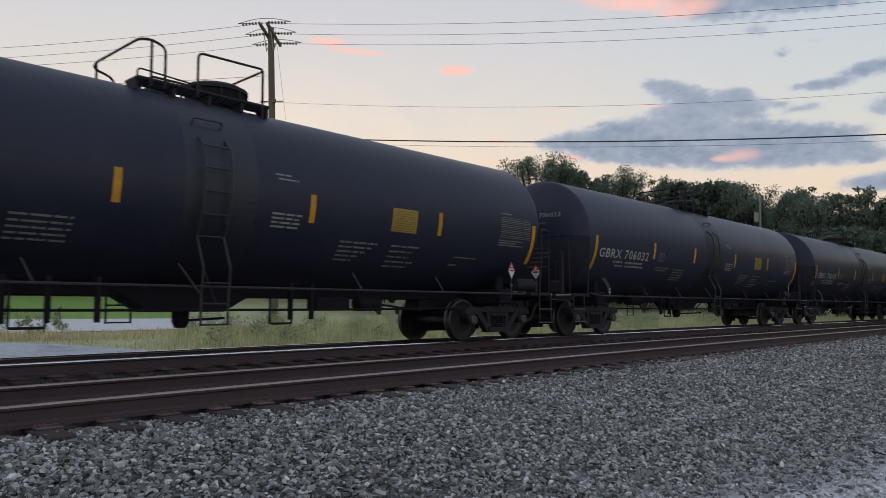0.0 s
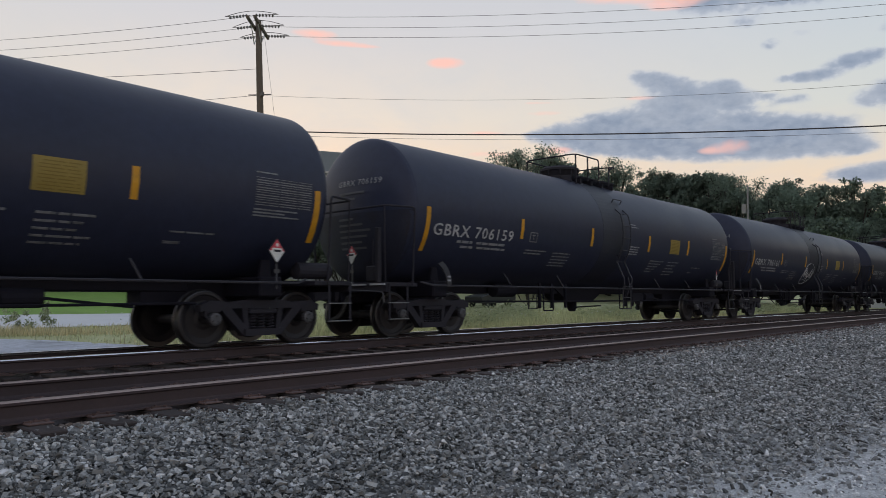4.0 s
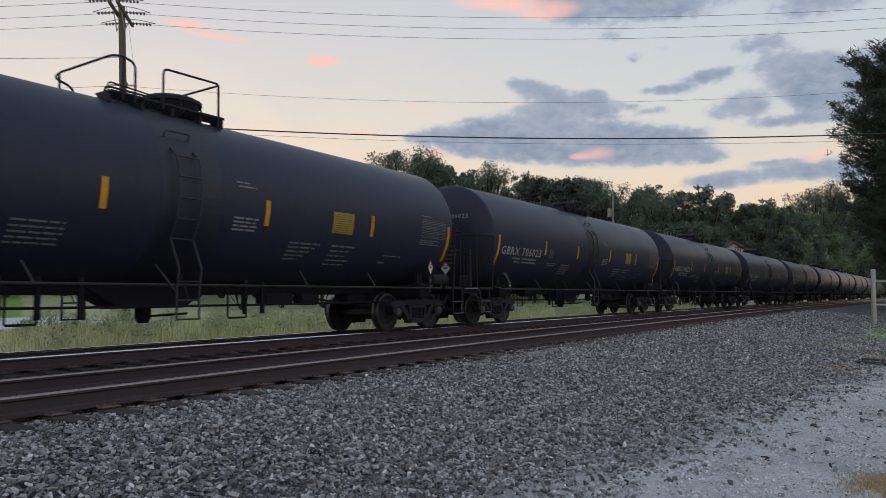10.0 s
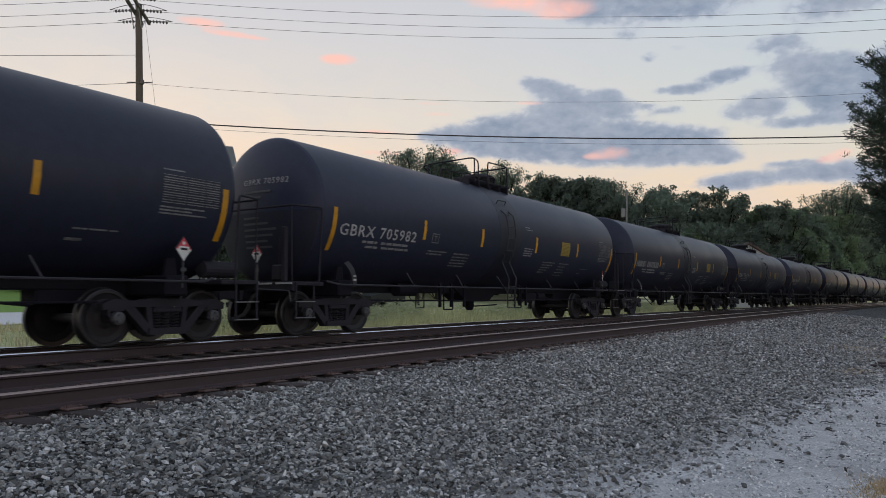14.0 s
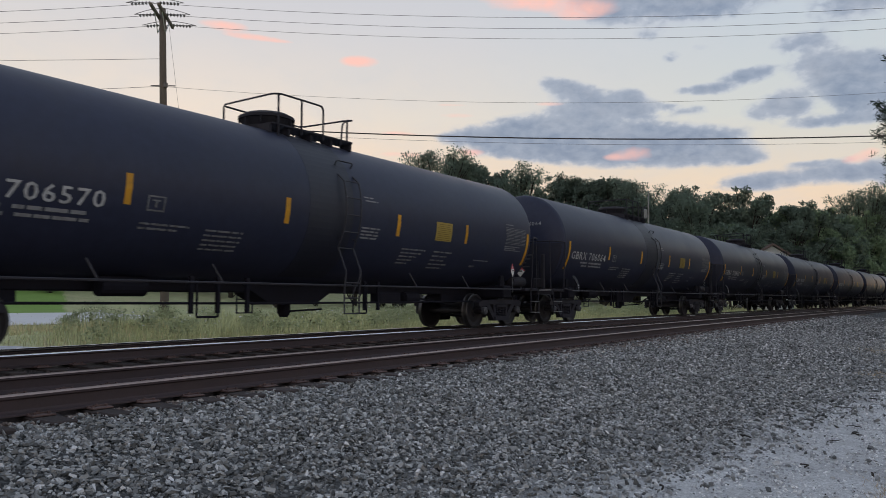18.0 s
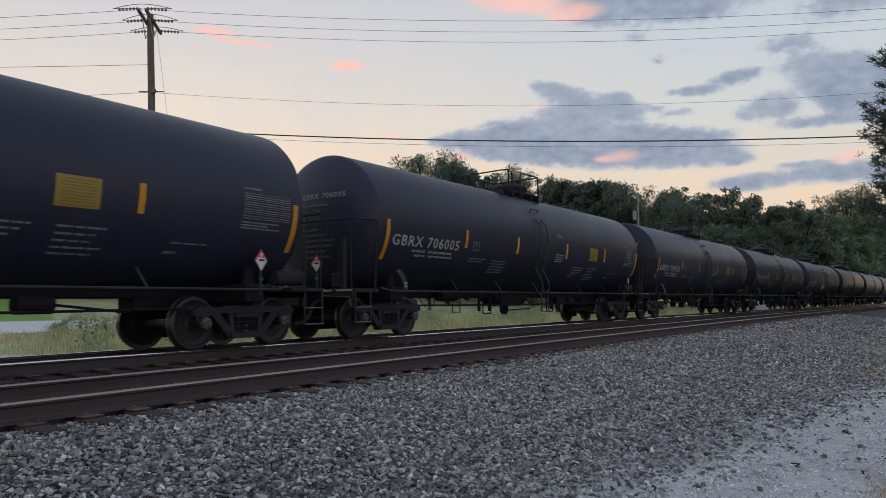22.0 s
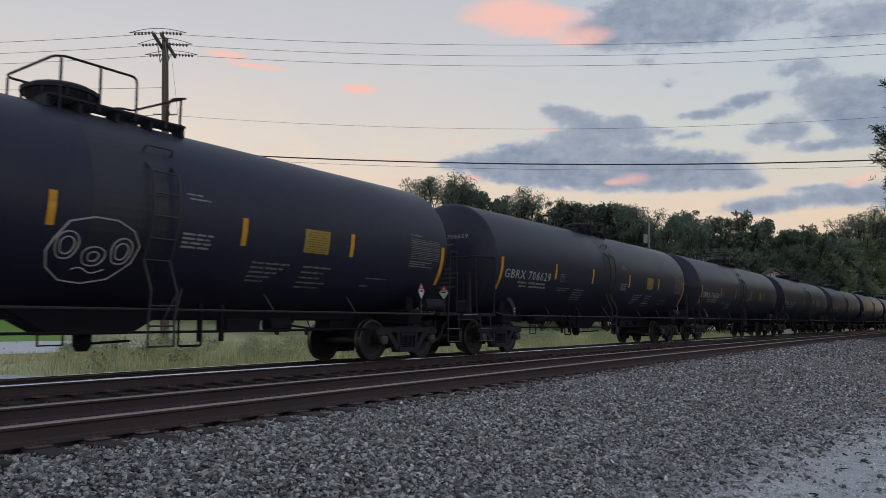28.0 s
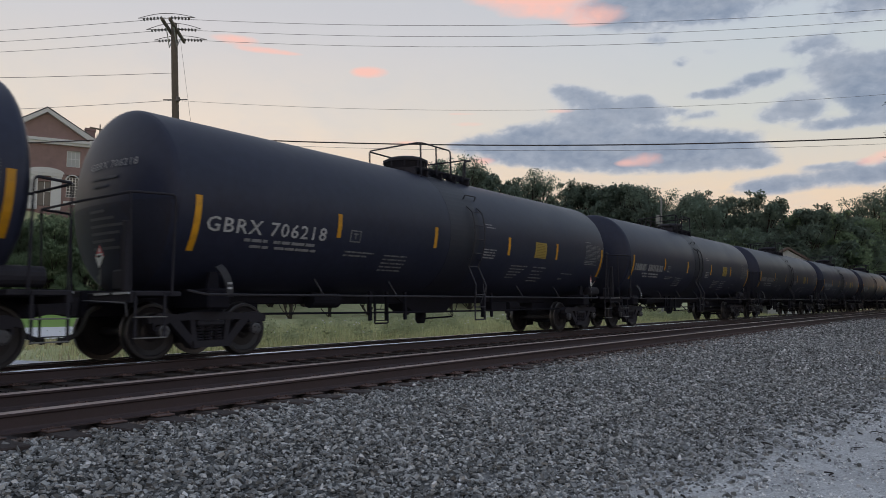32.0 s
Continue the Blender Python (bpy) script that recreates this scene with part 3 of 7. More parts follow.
def scatter_stones():
    rng = np.random.default_rng(11)
    keep = []
    for x0, x1, dens, lo, hi in ((-9, -1.5, 300, 0.032, 0.07), (-1.5, 1.6, 1200, 0.022, 0.064), (1.6, 9, 1600, 0.020, 0.064), (9, 16, 950, 0.026, 0.070), (16, 30, 330, 0.040, 0.085), (30, 55, 80, 0.06, 0.12)):
        n = int((x1 - x0) * 7.2 * dens)
        x, y = rng.uniform(x0, x1, n), rng.uniform(-0.9, 6.3, n)
        far = np.hypot(x, y) > 4.6
        fine = 3.55 - 0.16 * x - y + rng.normal(0, 0.36, n)
        ok = far & ((x > 1.6) | (y > 3.9)) & (rng.random(n) < np.clip(1.0 - fine * 1.35, 0.006, 1.0))
        x, y = x[ok], y[ok]
        s = rng.uniform(lo, hi, len(x)) * np.where(rng.random(len(x)) < 0.15, 0.6, 1)
        lim = np.interp(x, _X, _Y + D_TRAIN) - D_GAP - 0.97 - np.abs(rng.normal(0, 0.10, len(x)))
        k = y < lim
        keep.append(np.stack([x[k], y[k], s[k]], -1))
    a = np.concatenate(keep)
    pos = np.stack([a[:, 0], a[:, 1], ground_height(a[:, 0], a[:, 1]) + a[:, 2] * 0.16 + rng.normal(0, 0.013, len(a))], -1)
    v, f = rock_arrays(rng, pos, a[:, 2])
    thing("ballast_stones", "loose crushed blue-grey ballast stones beside the track", "gravel", raw_mesh("ballast_stones", v, f, M_STONE), kind="stuff")
    # small chips on the compacted yard; their pale tones also paint in white glints
    n = 42000
    x, y = rng.uniform(3.5, 19, n), rng.uniform(-0.9, 4.2, n)
    ok = (np.hypot(x, y) > 4.6) & (4.1 - 0.16 * x - y > rng.normal(0, 0.5, n))
    x, y = x[ok], y[ok]
    s = rng.uniform(0.010, 0.032, len(x))
    pos = np.stack([x, y, ground_height(x, y) + s * 0.2], -1)
    v, f = rock_arrays(rng, pos, s)
    thing("gravel_chips", "small pale stone chips in the yard, brightened for glints", "gravel", raw_mesh("gravel_chips", v, f, M_CHIP), kind="stuff")
    # rust-stained stones against the tie ends
    n = 13000
    s_, u = rng.uniform(-6, 34, n), -D_GAP - GAUGE - 0.12 - np.abs(rng.normal(0, 0.13, n))
    x = np.interp(s_, _S, _X)
    y = np.interp(s_, _S, _Y) + D_TRAIN + u
    sz = rng.uniform(0.02, 0.06, n)
    v, f = rock_arrays(rng, np.stack([x, y, np.maximum(ground_height(x, y), -0.165) + sz * 0.15], -1), sz)
    thing("edge_stones", "rust-brown stones packed against the tie ends", "gravel", raw_mesh("edge_stones", v, f, M_STONE_R), kind="stuff")
    n = 9000
    s_, u = rng.uniform(12, 62, n), -D_GAP - GAUGE - 0.15 - np.abs(rng.normal(0, 0.38, n))
    x = np.interp(s_, _S, _X)
    y = np.interp(s_, _S, _Y) + D_TRAIN + u
    sz = rng.uniform(0.04, 0.09, n)
    v, f = rock_arrays(rng, np.stack([x, y, np.maximum(ground_height(x, y), -0.165) + sz * 0.2], -1), sz)
    thing("shoulder_stones", "rust-brown stones on the ballast shoulder further along", "gravel", raw_mesh("shoulder_stones", v, f, M_STONE_R), kind="stuff")
    # small dark flakes strewn over the yard
    n = 900
    x, y = rng.uniform(5, 24, n), rng.uniform(-0.9, 3.0, n)
    ok = np.hypot(x, y) > 4.8
    x, y = x[ok], y[ok]
    sz = rng.uniform(0.012, 0.045, len(x))
    v, f = rock_arrays(rng, np.stack([x, y, ground_height(x, y) + 0.004], -1), sz, 0.5)
    thing("bark_flakes", "small dark flakes strewn over the gravel", "bark", raw_mesh("bark_flakes", v, f, M_TWIG), kind="stuff")
    # stones between and beside the rails
    n = 15000
    s_, u = rng.uniform(1.5, 34, n) ** 1.0, rng.uniform(-5.6, 2.6, n)
    ok = np.ones(n, bool)
    for c in (-D_GAP - GAUGE, -D_GAP + GAUGE, -GAUGE, GAUGE):
        ok &= np.abs(u - c) > 0.13
    s_, u = s_[ok], u[ok]
    x = np.interp(s_, _S, _X)
    y = np.interp(s_, _S, _Y) + D_TRAIN + u
    sz = rng.uniform(0.035, 0.08, len(x))
    pos = np.stack([x, y, ground_height(x, y) + sz * 0.12 - 0.01], -1)
    v, f = rock_arrays(rng, pos, sz)
    thing("track_stones", "rust-stained dark ballast stones between the rails", "gravel", raw_mesh("track_stones", v, f, M_STONE_D), kind="stuff")


# pale stone, with the top tones brightened as painted glints
M_CHIP = stone_mat("pale_stone_chips", [(0.0, (0.26, 0.265, 0.28)), (0.4, (0.50, 0.51, 0.535)), (0.75, (0.72, 0.73, 0.755)), (1.0, (0.92, 0.92, 0.93))], 0.5)
M_STONE_D = mat("rust_stained_stone", (0.066, 0.054, 0.056), 0.9, vary=0.35, scale=10, island=0.9)
scatter_stones()

# ---- the two tracks ----
RAIL_PROFILE = [(-0.076, -0.186), (0.076, -0.186), (0.076, -0.174), (0.022, -0.158), (0.009, -0.14), (0.009, -0.052), (0.034, -0.038), (0.0365, -0.017),
                (0.028, -0.004), (0.018, -0.0007), (0.006, 0.0), (-0.006, 0.0), (-0.018, -0.0007), (-0.028, -0.004), (-0.0365, -0.017), (-0.034, -0.038), (-0.009, -0.052), (-0.009, -0.14), (-0.022, -0.158), (-0.076, -0.174)]
RAIL_S = list(np.arange(-24, 60, 1.0)) + list(np.arange(60, 690, 5.0))


def rail_mesh(near, u):
    bm = bmesh.new()
    last = None
    for s in RAIL_S:
        m = track_frame(s, near)
        row = [bm.verts.new(m @ Vector((0, u + a, b))) for a, b in RAIL_PROFILE]
        if last:
            n = len(row)
            for i in range(n):
                f = bm.faces.new((last[i], last[(i + 1) % n], row[(i + 1) % n], row[i]))
                f.material_index = 1 if 7 <= i <= 13 or (not near and i == (14 if u > 0 else 6)) else 0
        last = row
    return finish("rail", clean(bm), [M_RAIL, M_RAILTOP if near else M_RAILBRIGHT])


def make_track(near):
    root = thing("railway_track", "rusty steel railway track on dark timber ties in ballast" if near else "polished railway track under the passing tank train",
                 "railway track", group="parallel tracks")
    for u in (-GAUGE, GAUGE):
        part("rail", rail_mesh(near, u), root, "rusty rail with a worn bright head")
    bm = bmesh.new()
    box(bm, -0.11, 0.11, -1.30, 1.30, -0.37, -0.196, 0.012)
    tie = finish("tie", clean(bm), M_TIE)
    bm = bmesh.new()
    box(bm, -0.10, 0.10, -0.19, 0.19, -0.196, -0.180, 0.004)
    box(bm, -0.10, 0.10, -0.098, -0.078, -0.181, -0.168)
    box(bm, -0.10, 0.10, 0.078, 0.098, -0.181, -0.168)
    for x, y in ((-0.06, -0.13), (0.06, -0.13), (0.0, -0.068), (-0.06, 0.13), (0.05, 0.068)):
        rod(bm, (x, y, -0.18), (x, y, -0.158), 0.013, 0.016, 6)
    plate = finish("tie_plate", clean(bm), M_PLATE)
    rng = random.Random(5 + near)
    s = -12.0
    n = 0
    far_bm = bmesh.new()
    while s < 125:
        m = track_frame(s, near)
        if n < 110:
            part("tie", tie, root, m=m @ pose(rng.uniform(-0.02, 0.02), rng.uniform(-0.04, 0.04), rng.uniform(-0.008, 0.0), 0, 0, rng.uniform(-1.2, 1.2)))
            for u in (-GAUGE, GAUGE):
                part("tie_plate", plate, root, m=m @ pose(rng.uniform(-0.015, 0.015), u, 0, 0, 0, rng.uniform(-1, 1)))
        else:
            k = len(far_bm.verts)
            box(far_bm, -0.11, 0.11, -1.30, 1.30, -0.37, -0.196)
            far_bm.verts.ensure_lookup_table()
            for v in far_bm.verts[k:]:
                v.co = m @ v.co
        s += rng.uniform(0.49, 0.53)
        n += 1
    tagged(part("far_ties", finish("far_ties", far_bm, M_TIE), root), kind="stuff")
    return root


# ---- tank cars ----
R_T, Z_T = 1.556, 2.607          # tank radius and height of its axis over the rails
T_END = 8.03                     # half length of the straight shell
CAR_L = 18.3706                  # coupled length
CACHE = {}


def cached(key, build):
    if key not in CACHE:
        CACHE[key] = build()
    return CACHE[key]


def on_tank(x, deg, lift=0.006, side=-1):
    """A point on the tank's skin; deg is measured up from the level of the axis."""
    a = radians(deg)
    return Vector((x, side * (R_T + lift) * math.cos(a), Z_T + (R_T + lift) * math.sin(a)))


def skin_patch(bm, x0, x1, d0, d1, lift=0.006, side=-1, n=None, slant=0.0, thick=0.004):
    """A thin plate bent to the tank."""
    n = n or max(1, int(abs(d1 - d0) / 6))
    rows = []
    for i in range(n + 1):
        d = d0 + (d1 - d0) * i / n
        o = slant * i / n
        rows.append([bm.verts.new(on_tank(x, d, l, side)) for x, l in ((x0 + o, lift), (x1 + o, lift), (x1 + o, lift - thick - 0.002), (x0 + o, lift - thick - 0.002))])
    for a, b in zip(rows, rows[1:]):
        bridge(bm, a, b)
    bm.faces.new(rows[0])
    bm.faces.new(rows[-1][::-1])


def tank_mesh():
    bm = bmesh.new()
    prof = [(-T_END - 0.01, R_T - 0.022), (-T_END + 0.005, R_T - 0.010), (-T_END + 0.03, R_T - 0.002), (-T_END + 0.06, R_T), (-5.3, R_T), (0.0, R_T), (5.3, R_T), (T_END - 0.06, R_T), (T_END - 0.03, R_T - 0.002), (T_END - 0.005, R_T - 0.010), (T_END + 0.01, R_T - 0.022)]
    lathe(bm, prof, "x", 80, (0, 0, Z_T), close=False)
    return finish("tank", clean(bm), M_TANK, smooth=True)


HEAD_D = 0.42


def head_depth(rho):
    """Bulge of the dished head at a share of its radius: a rounded knuckle, then a shallow dish."""
    return HEAD_D * (0.5 * math.sqrt(max(1 - rho * rho, 0.0)) + 0.5 * (1 - rho * rho))


def head_mesh():
    """Dished head at the -x end."""
    bm = bmesh.new()
    r0 = R_T - 0.016
    prof = [(-T_END + 0.03, r0 - 0.004), (-T_END + 0.005, r0)]
    for rho in (0.9995, 0.998, 0.995, 0.985, 0.965, 0.94, 0.90, 0.84, 0.76, 0.66, 0.54, 0.40, 0.25, 0.10, 0.006):
        prof.append((-T_END - head_depth(rho), r0 * rho))
    lathe(bm, prof, "x", 64, (0, 0, Z_T))
    return finish("tank_head", clean(bm), M_TANK, smooth=True)


def bars_mesh(rows, material, lift=0.006, thick=0.003):
    """Lines of unreadable lettering: rows of (x0, x1, deg0, deg1)."""
    bm = bmesh.new()
    for x0, x1, d0, d1 in rows:
        x = x0
        rng = random.Random(int(x0 * 100 + d0 * 7))
        while x < x1 - 0.02:
            w = min(rng.uniform(0.10, 0.34), x1 - x)
            skin_patch(bm, x, x + w, d0, d1, lift, -1, 1, thick=thick)
            x += w + 0.035
    return finish("lettering", clean(bm), material)


def text_mesh(word, size, material, place, width=None):
    """Lettering as a mesh; place maps flat x, y to space."""
    cu = bpy.data.curves.new("lettering", "FONT")
    cu.body, cu.size, cu.resolution_u, cu.offset, cu.space_character = word, size, 2, size * 0.010, 1.16
    ob = bpy.data.objects.new("lettering", cu)
    scene.collection.objects.link(ob)
    me = bpy.data.meshes.new_from_object(ob.evaluated_get(bpy.context.evaluated_depsgraph_get()))
    bpy.data.objects.remove(ob)
    bpy.data.curves.remove(cu)
    xs = [v.co.x for v in me.vertices]
    k = width / (max(xs) - min(xs)) if width else 1.0
    x0 = min(xs)
    for v in me.vertices:
        v.co = place((v.co.x - x0) * k, v.co.y)
    me.materials.clear()
    me.materials.append(material)
    return me


def strip_mesh(h, w):
    def build():
        bm = bmesh.new()
        skin_patch(bm, -w / 2, w / 2, -h, 0)
        return finish("reflective_strip", clean(bm), M_YELLOW)
    return build


def wheelset_mesh():
    bm = bmesh.new()
    rw = 0.457
    for sgn in (-1, 1):
        # plate wheel with flange inside, tread and rim
        prof = [(0.665, 0.10), (0.672, 0.17), (0.700, 0.30), (0.682, 0.375), (0.662, 0.40), (0.660, 0.478), (0.672, 0.482), (0.690, 0.463), (0.705, rw), (0.792, rw - 0.006),
                (0.800, rw - 0.02), (0.800, 0.395), (0.775, 0.375), (0.745, 0.30), (0.760, 0.17), (0.790, 0.12), (0.792, 0.09)]
        lathe(bm, [(sgn * a, r) for a, r in prof], "y", 36)
    lathe(bm, [(-1.06, 0.075), (-0.72, 0.085), (-0.6, 0.08), (0.6, 0.08), (0.72, 0.085), (1.06, 0.075)], "y", 14)
    bm.faces.ensure_lookup_table()
    for f in bm.faces:
        r = math.hypot(f.calc_center_median().x, f.calc_center_median().z)
        if r > 0.43 and abs(f.calc_center_median().y) < 0.81:
            f.material_index = 1
    caps = len(bm.faces)
    for sgn in (-1, 1):
        # bearing cap with three bolts, turning with the axle
        lathe(bm, [(sgn * 1.06, 0.105), (sgn * 1.135, 0.10), (sgn * 1.15, 0.07)], "y", 14)
        for i in range(3):
            a = 2.094 * i
            rod(bm, (0.055 * math.cos(a), sgn * 1.148, 0.055 * math.sin(a)), (0.055 * math.cos(a), sgn * 1.175, 0.055 * math.sin(a)), 0.018, n=6)
    bm.faces.ensure_lookup_table()
    for f in bm.faces[caps:]:
        f.material_index = 2
    return finish("wheelset", clean(bm), [M_WHEEL, M_TREAD, M_BEARING])


def side_frame_mesh():
    bm = bmesh.new()
    # top chord, bottom chord, columns and diagonals as plates
    prism(bm, [(-1.14, 0.10), (-1.16, 0.20), (-0.98, 0.275), (-0.6, 0.245), (-0.36, 0.28), (0.36, 0.28), (0.6, 0.245), (0.98, 0.275), (1.16, 0.20), (1.14, 0.10), (0.98, 0.145),
               (0.62, 0.145), (-0.62, 0.145), (-0.98, 0.145)], -0.085, 0.085)
    for k in (-1, 1):
        prism(bm, [(k * 0.80, 0.15), (k * 0.60, 0.15), (k * 0.27, -0.21), (k * 0.36, -0.30)], -0.075, 0.075)
        prism(bm, [(k * 0.40, 0.16), (k * 0.30, 0.16), (k * 0.26, -0.20), (k * 0.34, -0.22)], -0.07, 0.07)
        prism(bm, [(k * 0.78, 0.16), (k * 1.06, 0.16), (k * 1.07, 0.03), (k * 1.02, -0.02), (k * 1.03, 0.09), (k * 0.79, 0.09)], -0.08, 0.08)
    prism(bm, [(-0.36, -0.19), (0.36, -0.19), (0.36, -0.30), (-0.36, -0.30)], -0.12, 0.12)
    return finish("side_frame", clean(bm), M_UNDER)


def springs_mesh():
    bm = bmesh.new()
    for x in (-0.18, 0.0, 0.18):
        pts = []
        for i in range(46):
            a = i * 0.7
            pts.append((x + 0.065 * math.cos(a), 0.065 * math.sin(a), -0.18 + 0.0055 * i))
        tube(bm, pts, 0.017, 4)
    box(bm, -0.27, 0.27, -0.1, 0.1, 0.07, 0.16, 0.02)
    return finish("spring_nest", clean(bm), M_UNDER)


def bolster_mesh():
    bm = bmesh.new()
    box(bm, -0.20, 0.20, -1.0, 1.0, 0.42, 0.66, 0.03)
    lathe(bm, [(0.66, 0.2), (0.78, 0.2)], "z", 16)
    # brake beams and levers
    for k in (-1, 1):
        tube(bm, [(k * 0.36, -0.75, 0.34), (k * 0.30, 0, 0.30), (k * 0.36, 0.75, 0.34)], 0.035, 6)
        for s in (-1, 1):
            box(bm, k * 0.40 - 0.05, k * 0.40 + 0.05, s * 0.75 - 0.06, s * 0.75 + 0.06, 0.26, 0.52, 0.01)
    rod(bm, (0.2, 0.12, 0.30), (0.28, 0.12, 0.80), 0.03)
    return finish("bolster", clean(bm), M_UNDER)


TRUCK_X, AXLE_X, AXLE_Z = 7.095, 0.905, 0.457
WHEELSETS = []


def add_truck(car, x, turn, key):
    truck = part("truck", cached("bolster", bolster_mesh), car, "dusty black three-piece freight truck", pose(x, 0, 0, 0, 0, turn))
    for s in (-1, 1):
        part("side_frame", cached("side_frame", side_frame_mesh), truck, m=pose(0, s * 1.0, AXLE_Z + 0.02, 0, 0, 0 if s < 0 else 180))
        part("spring_nest", cached("springs", springs_mesh), truck, m=pose(0, s * 1.0, AXLE_Z))
    for k in (-1, 1):
        w = part("wheelset", cached("wheelset", wheelset_mesh), truck, "steel wheelset with bright rims", pose(k * AXLE_X, 0, AXLE_Z))
        WHEELSETS.append((w, k * AXLE_X, key))


def centre_sill_mesh():
    bm = bmesh.new()
    box(bm, -6.2, 6.2, -0.26, 0.26, 0.90, 1.10, 0.02)
    return finish("centre_sill", clean(bm), M_SILL)


def stub_sill_mesh():
    bm = bmesh.new()
    box(bm, -8.86, -5.4, -0.23, 0.23, 0.70, 1.12, 0.02)
    return finish("stub_sill", clean(bm), M_SILL)


def body_bolster_mesh():
    bm = bmesh.new()
    x = -TRUCK_X
    box(bm, x - 0.22, x + 0.22, -1.30, 1.30, 0.80, 1.14, 0.03)
    for s in (-1, 1):
        prism(bm, [(x - 0.12, 1.13), (x + 0.12, 1.13), (x + 0.08, 1.42), (x - 0.08, 1.42)], s * 1.10 - 0.03, s * 1.10 + 0.03)
    return finish("body_bolster", clean(bm), M_SILL)


def end_platform_mesh():
    bm = bmesh.new()
    box(bm, -8.75, -7.9, -1.42, 1.42, 1.00, 1.075, 0.01)
    box(bm, -8.752, -8.66, -1.42, 1.42, 0.90, 1.02, 0.01)
    return finish("end_platform", clean(bm), M_UNDER)


def grating_mesh():
    bm = bmesh.new()
    for i in range(8):
        box(bm, -8.70 + i * 0.095, -8.685 + i * 0.095, -1.38, 1.38, 1.075, 1.088)
    return finish("grating", clean(bm), M_UNDER)


def flank_bracket_mesh():
    """Curved bracket plate from the tank down to the sill over the truck."""
    bm = bmesh.new()
    rows = []
    for x, y, z in ((-7.20, -1.40, 1.50), (-7.15, -1.45, 1.42), (-7.10, -1.49, 1.30), (-7.06, -1.51, 1.14), (-7.06, -1.51, 1.00)):
        rows.append([bm.verts.new((x + a, y + b, z + (0.03 if a > 0 else -0.02) * (z > 1.2))) for a, b in ((-0.055, 0), (0.075, 0), (0.075, 0.03), (-0.055, 0.03))])
    for a, b in zip(rows, rows[1:]):
        bridge(bm, a, b)
    bm.faces.new(rows[0][::-1])
    bm.faces.new(rows[-1])
    return finish("grab_bracket", clean(bm), M_BRACKET)


def bracket_mark_mesh():
    bm = bmesh.new()
    for z in (1.20, 1.12):
        box(bm, -7.10, -7.01, -1.517, -1.512, z, z + 0.035)
    return finish("bracket_mark", clean(bm), M_WHITE)


M_BRACKET = mat("dusty_bracket_steel", (0.026, 0.027, 0.035), 0.7, vary=0.4, scale=6)


def side_rail_mesh(side):
    def build():
        bm = bmesh.new()
        z, y = 1.03, side * 1.50
        tube(bm, arc_pts([(-7.75, side * 1.36, 1.10), (-7.5, y, z), (7.5, y, z), (7.75, side * 1.36, 1.10)], 0.1), 0.021, 6)
        for x in (-4.96, -2.80, 2.57, 4.74):
            tube(bm, [(x + 0.06, y, z), (x - 0.05, side * 1.36, 1.34)], 0.016, 5)
        return finish("side_handrail", clean(bm), M_HANDRAIL)
    return build


def ladder_mesh(side):
    """Side ladder from below the sill up the flank."""
    def build():
        bm = bmesh.new()
        for x in (-0.54, -0.10):
            pts = [(x, side * 1.60, 0.46), (x, side * 1.60, 0.90), (x, side * 1.65, 1.3)] + [tuple(on_tank(x, d, 0.10, side)) for d in range(-30, 24, 6)]
            pts.append(tuple(on_tank(x, 25, 0.0, side)))
            tube(bm, pts, 0.019, 6)
        for y, z in ((1.60, 0.475), (1.60, 0.78), (1.625, 1.08)):
            rod(bm, (-0.55, side * y, z), (-0.09, side * y, z), 0.014, n=6)
        for d in (-30, -18, -6, 6, 18):
            p = on_tank(0, d, 0.10, side)
            rod(bm, (-0.55, p.y, p.z), (-0.09, p.y, p.z), 0.014, n=6)
        for x in (-0.54, -0.10):
            rod(bm, on_tank(x, -24, 0.10, side), on_tank(x, -24, -0.02, side), 0.016, n=5)
        tube(bm, [(-0.80, side * 1.40, 1.36), (-0.54, side * 1.60, 0.90)], 0.016, 5)
        tube(bm, [(-0.54, side * 1.65, 1.28), (-0.30, side * 1.60, 0.78)], 0.011, 5)
        return finish("ladder", clean(bm), [M_HANDRAIL])
    return build


def grab_mesh(side):
    """Grab iron on the shoulder of the tank above the ladder."""
    def build():
        bm = bmesh.new()
        grab = [on_tank(-0.60, 33, -0.01, side), on_tank(-0.60, 35, 0.10, side), on_tank(-0.12, 35, 0.10, side), on_tank(-0.12, 33, -0.01, side)]
        tube(bm, arc_pts(grab, 0.04, 2), 0.016, 5)
        return finish("grab_iron", clean(bm), M_HANDRAIL)
    return build


def platform_mesh(side):
    def build():
        bm = bmesh.new()
        z = Z_T + R_T - 0.015
        y0, y1 = sorted((side * 0.40, side * 0.80))
        for i in range(7):
            y = y0 + (y1 - y0) * i / 6
            box(bm, -1.20, 1.10, y - 0.012, y + 0.012, z, z + 0.035)
        for x in (-1.20, -0.6, 0.0, 0.6, 1.09):
            box(bm, x - 0.02, x + 0.02, y0, y1, z - 0.004, z + 0.03)
            box(bm, x - 0.025, x + 0.025, min(side * 0.45, side * 0.76), max(side * 0.45, side * 0.76), z - 0.16, z)
        return finish("walkway_grating", clean(bm), M_UNDER)
    return build


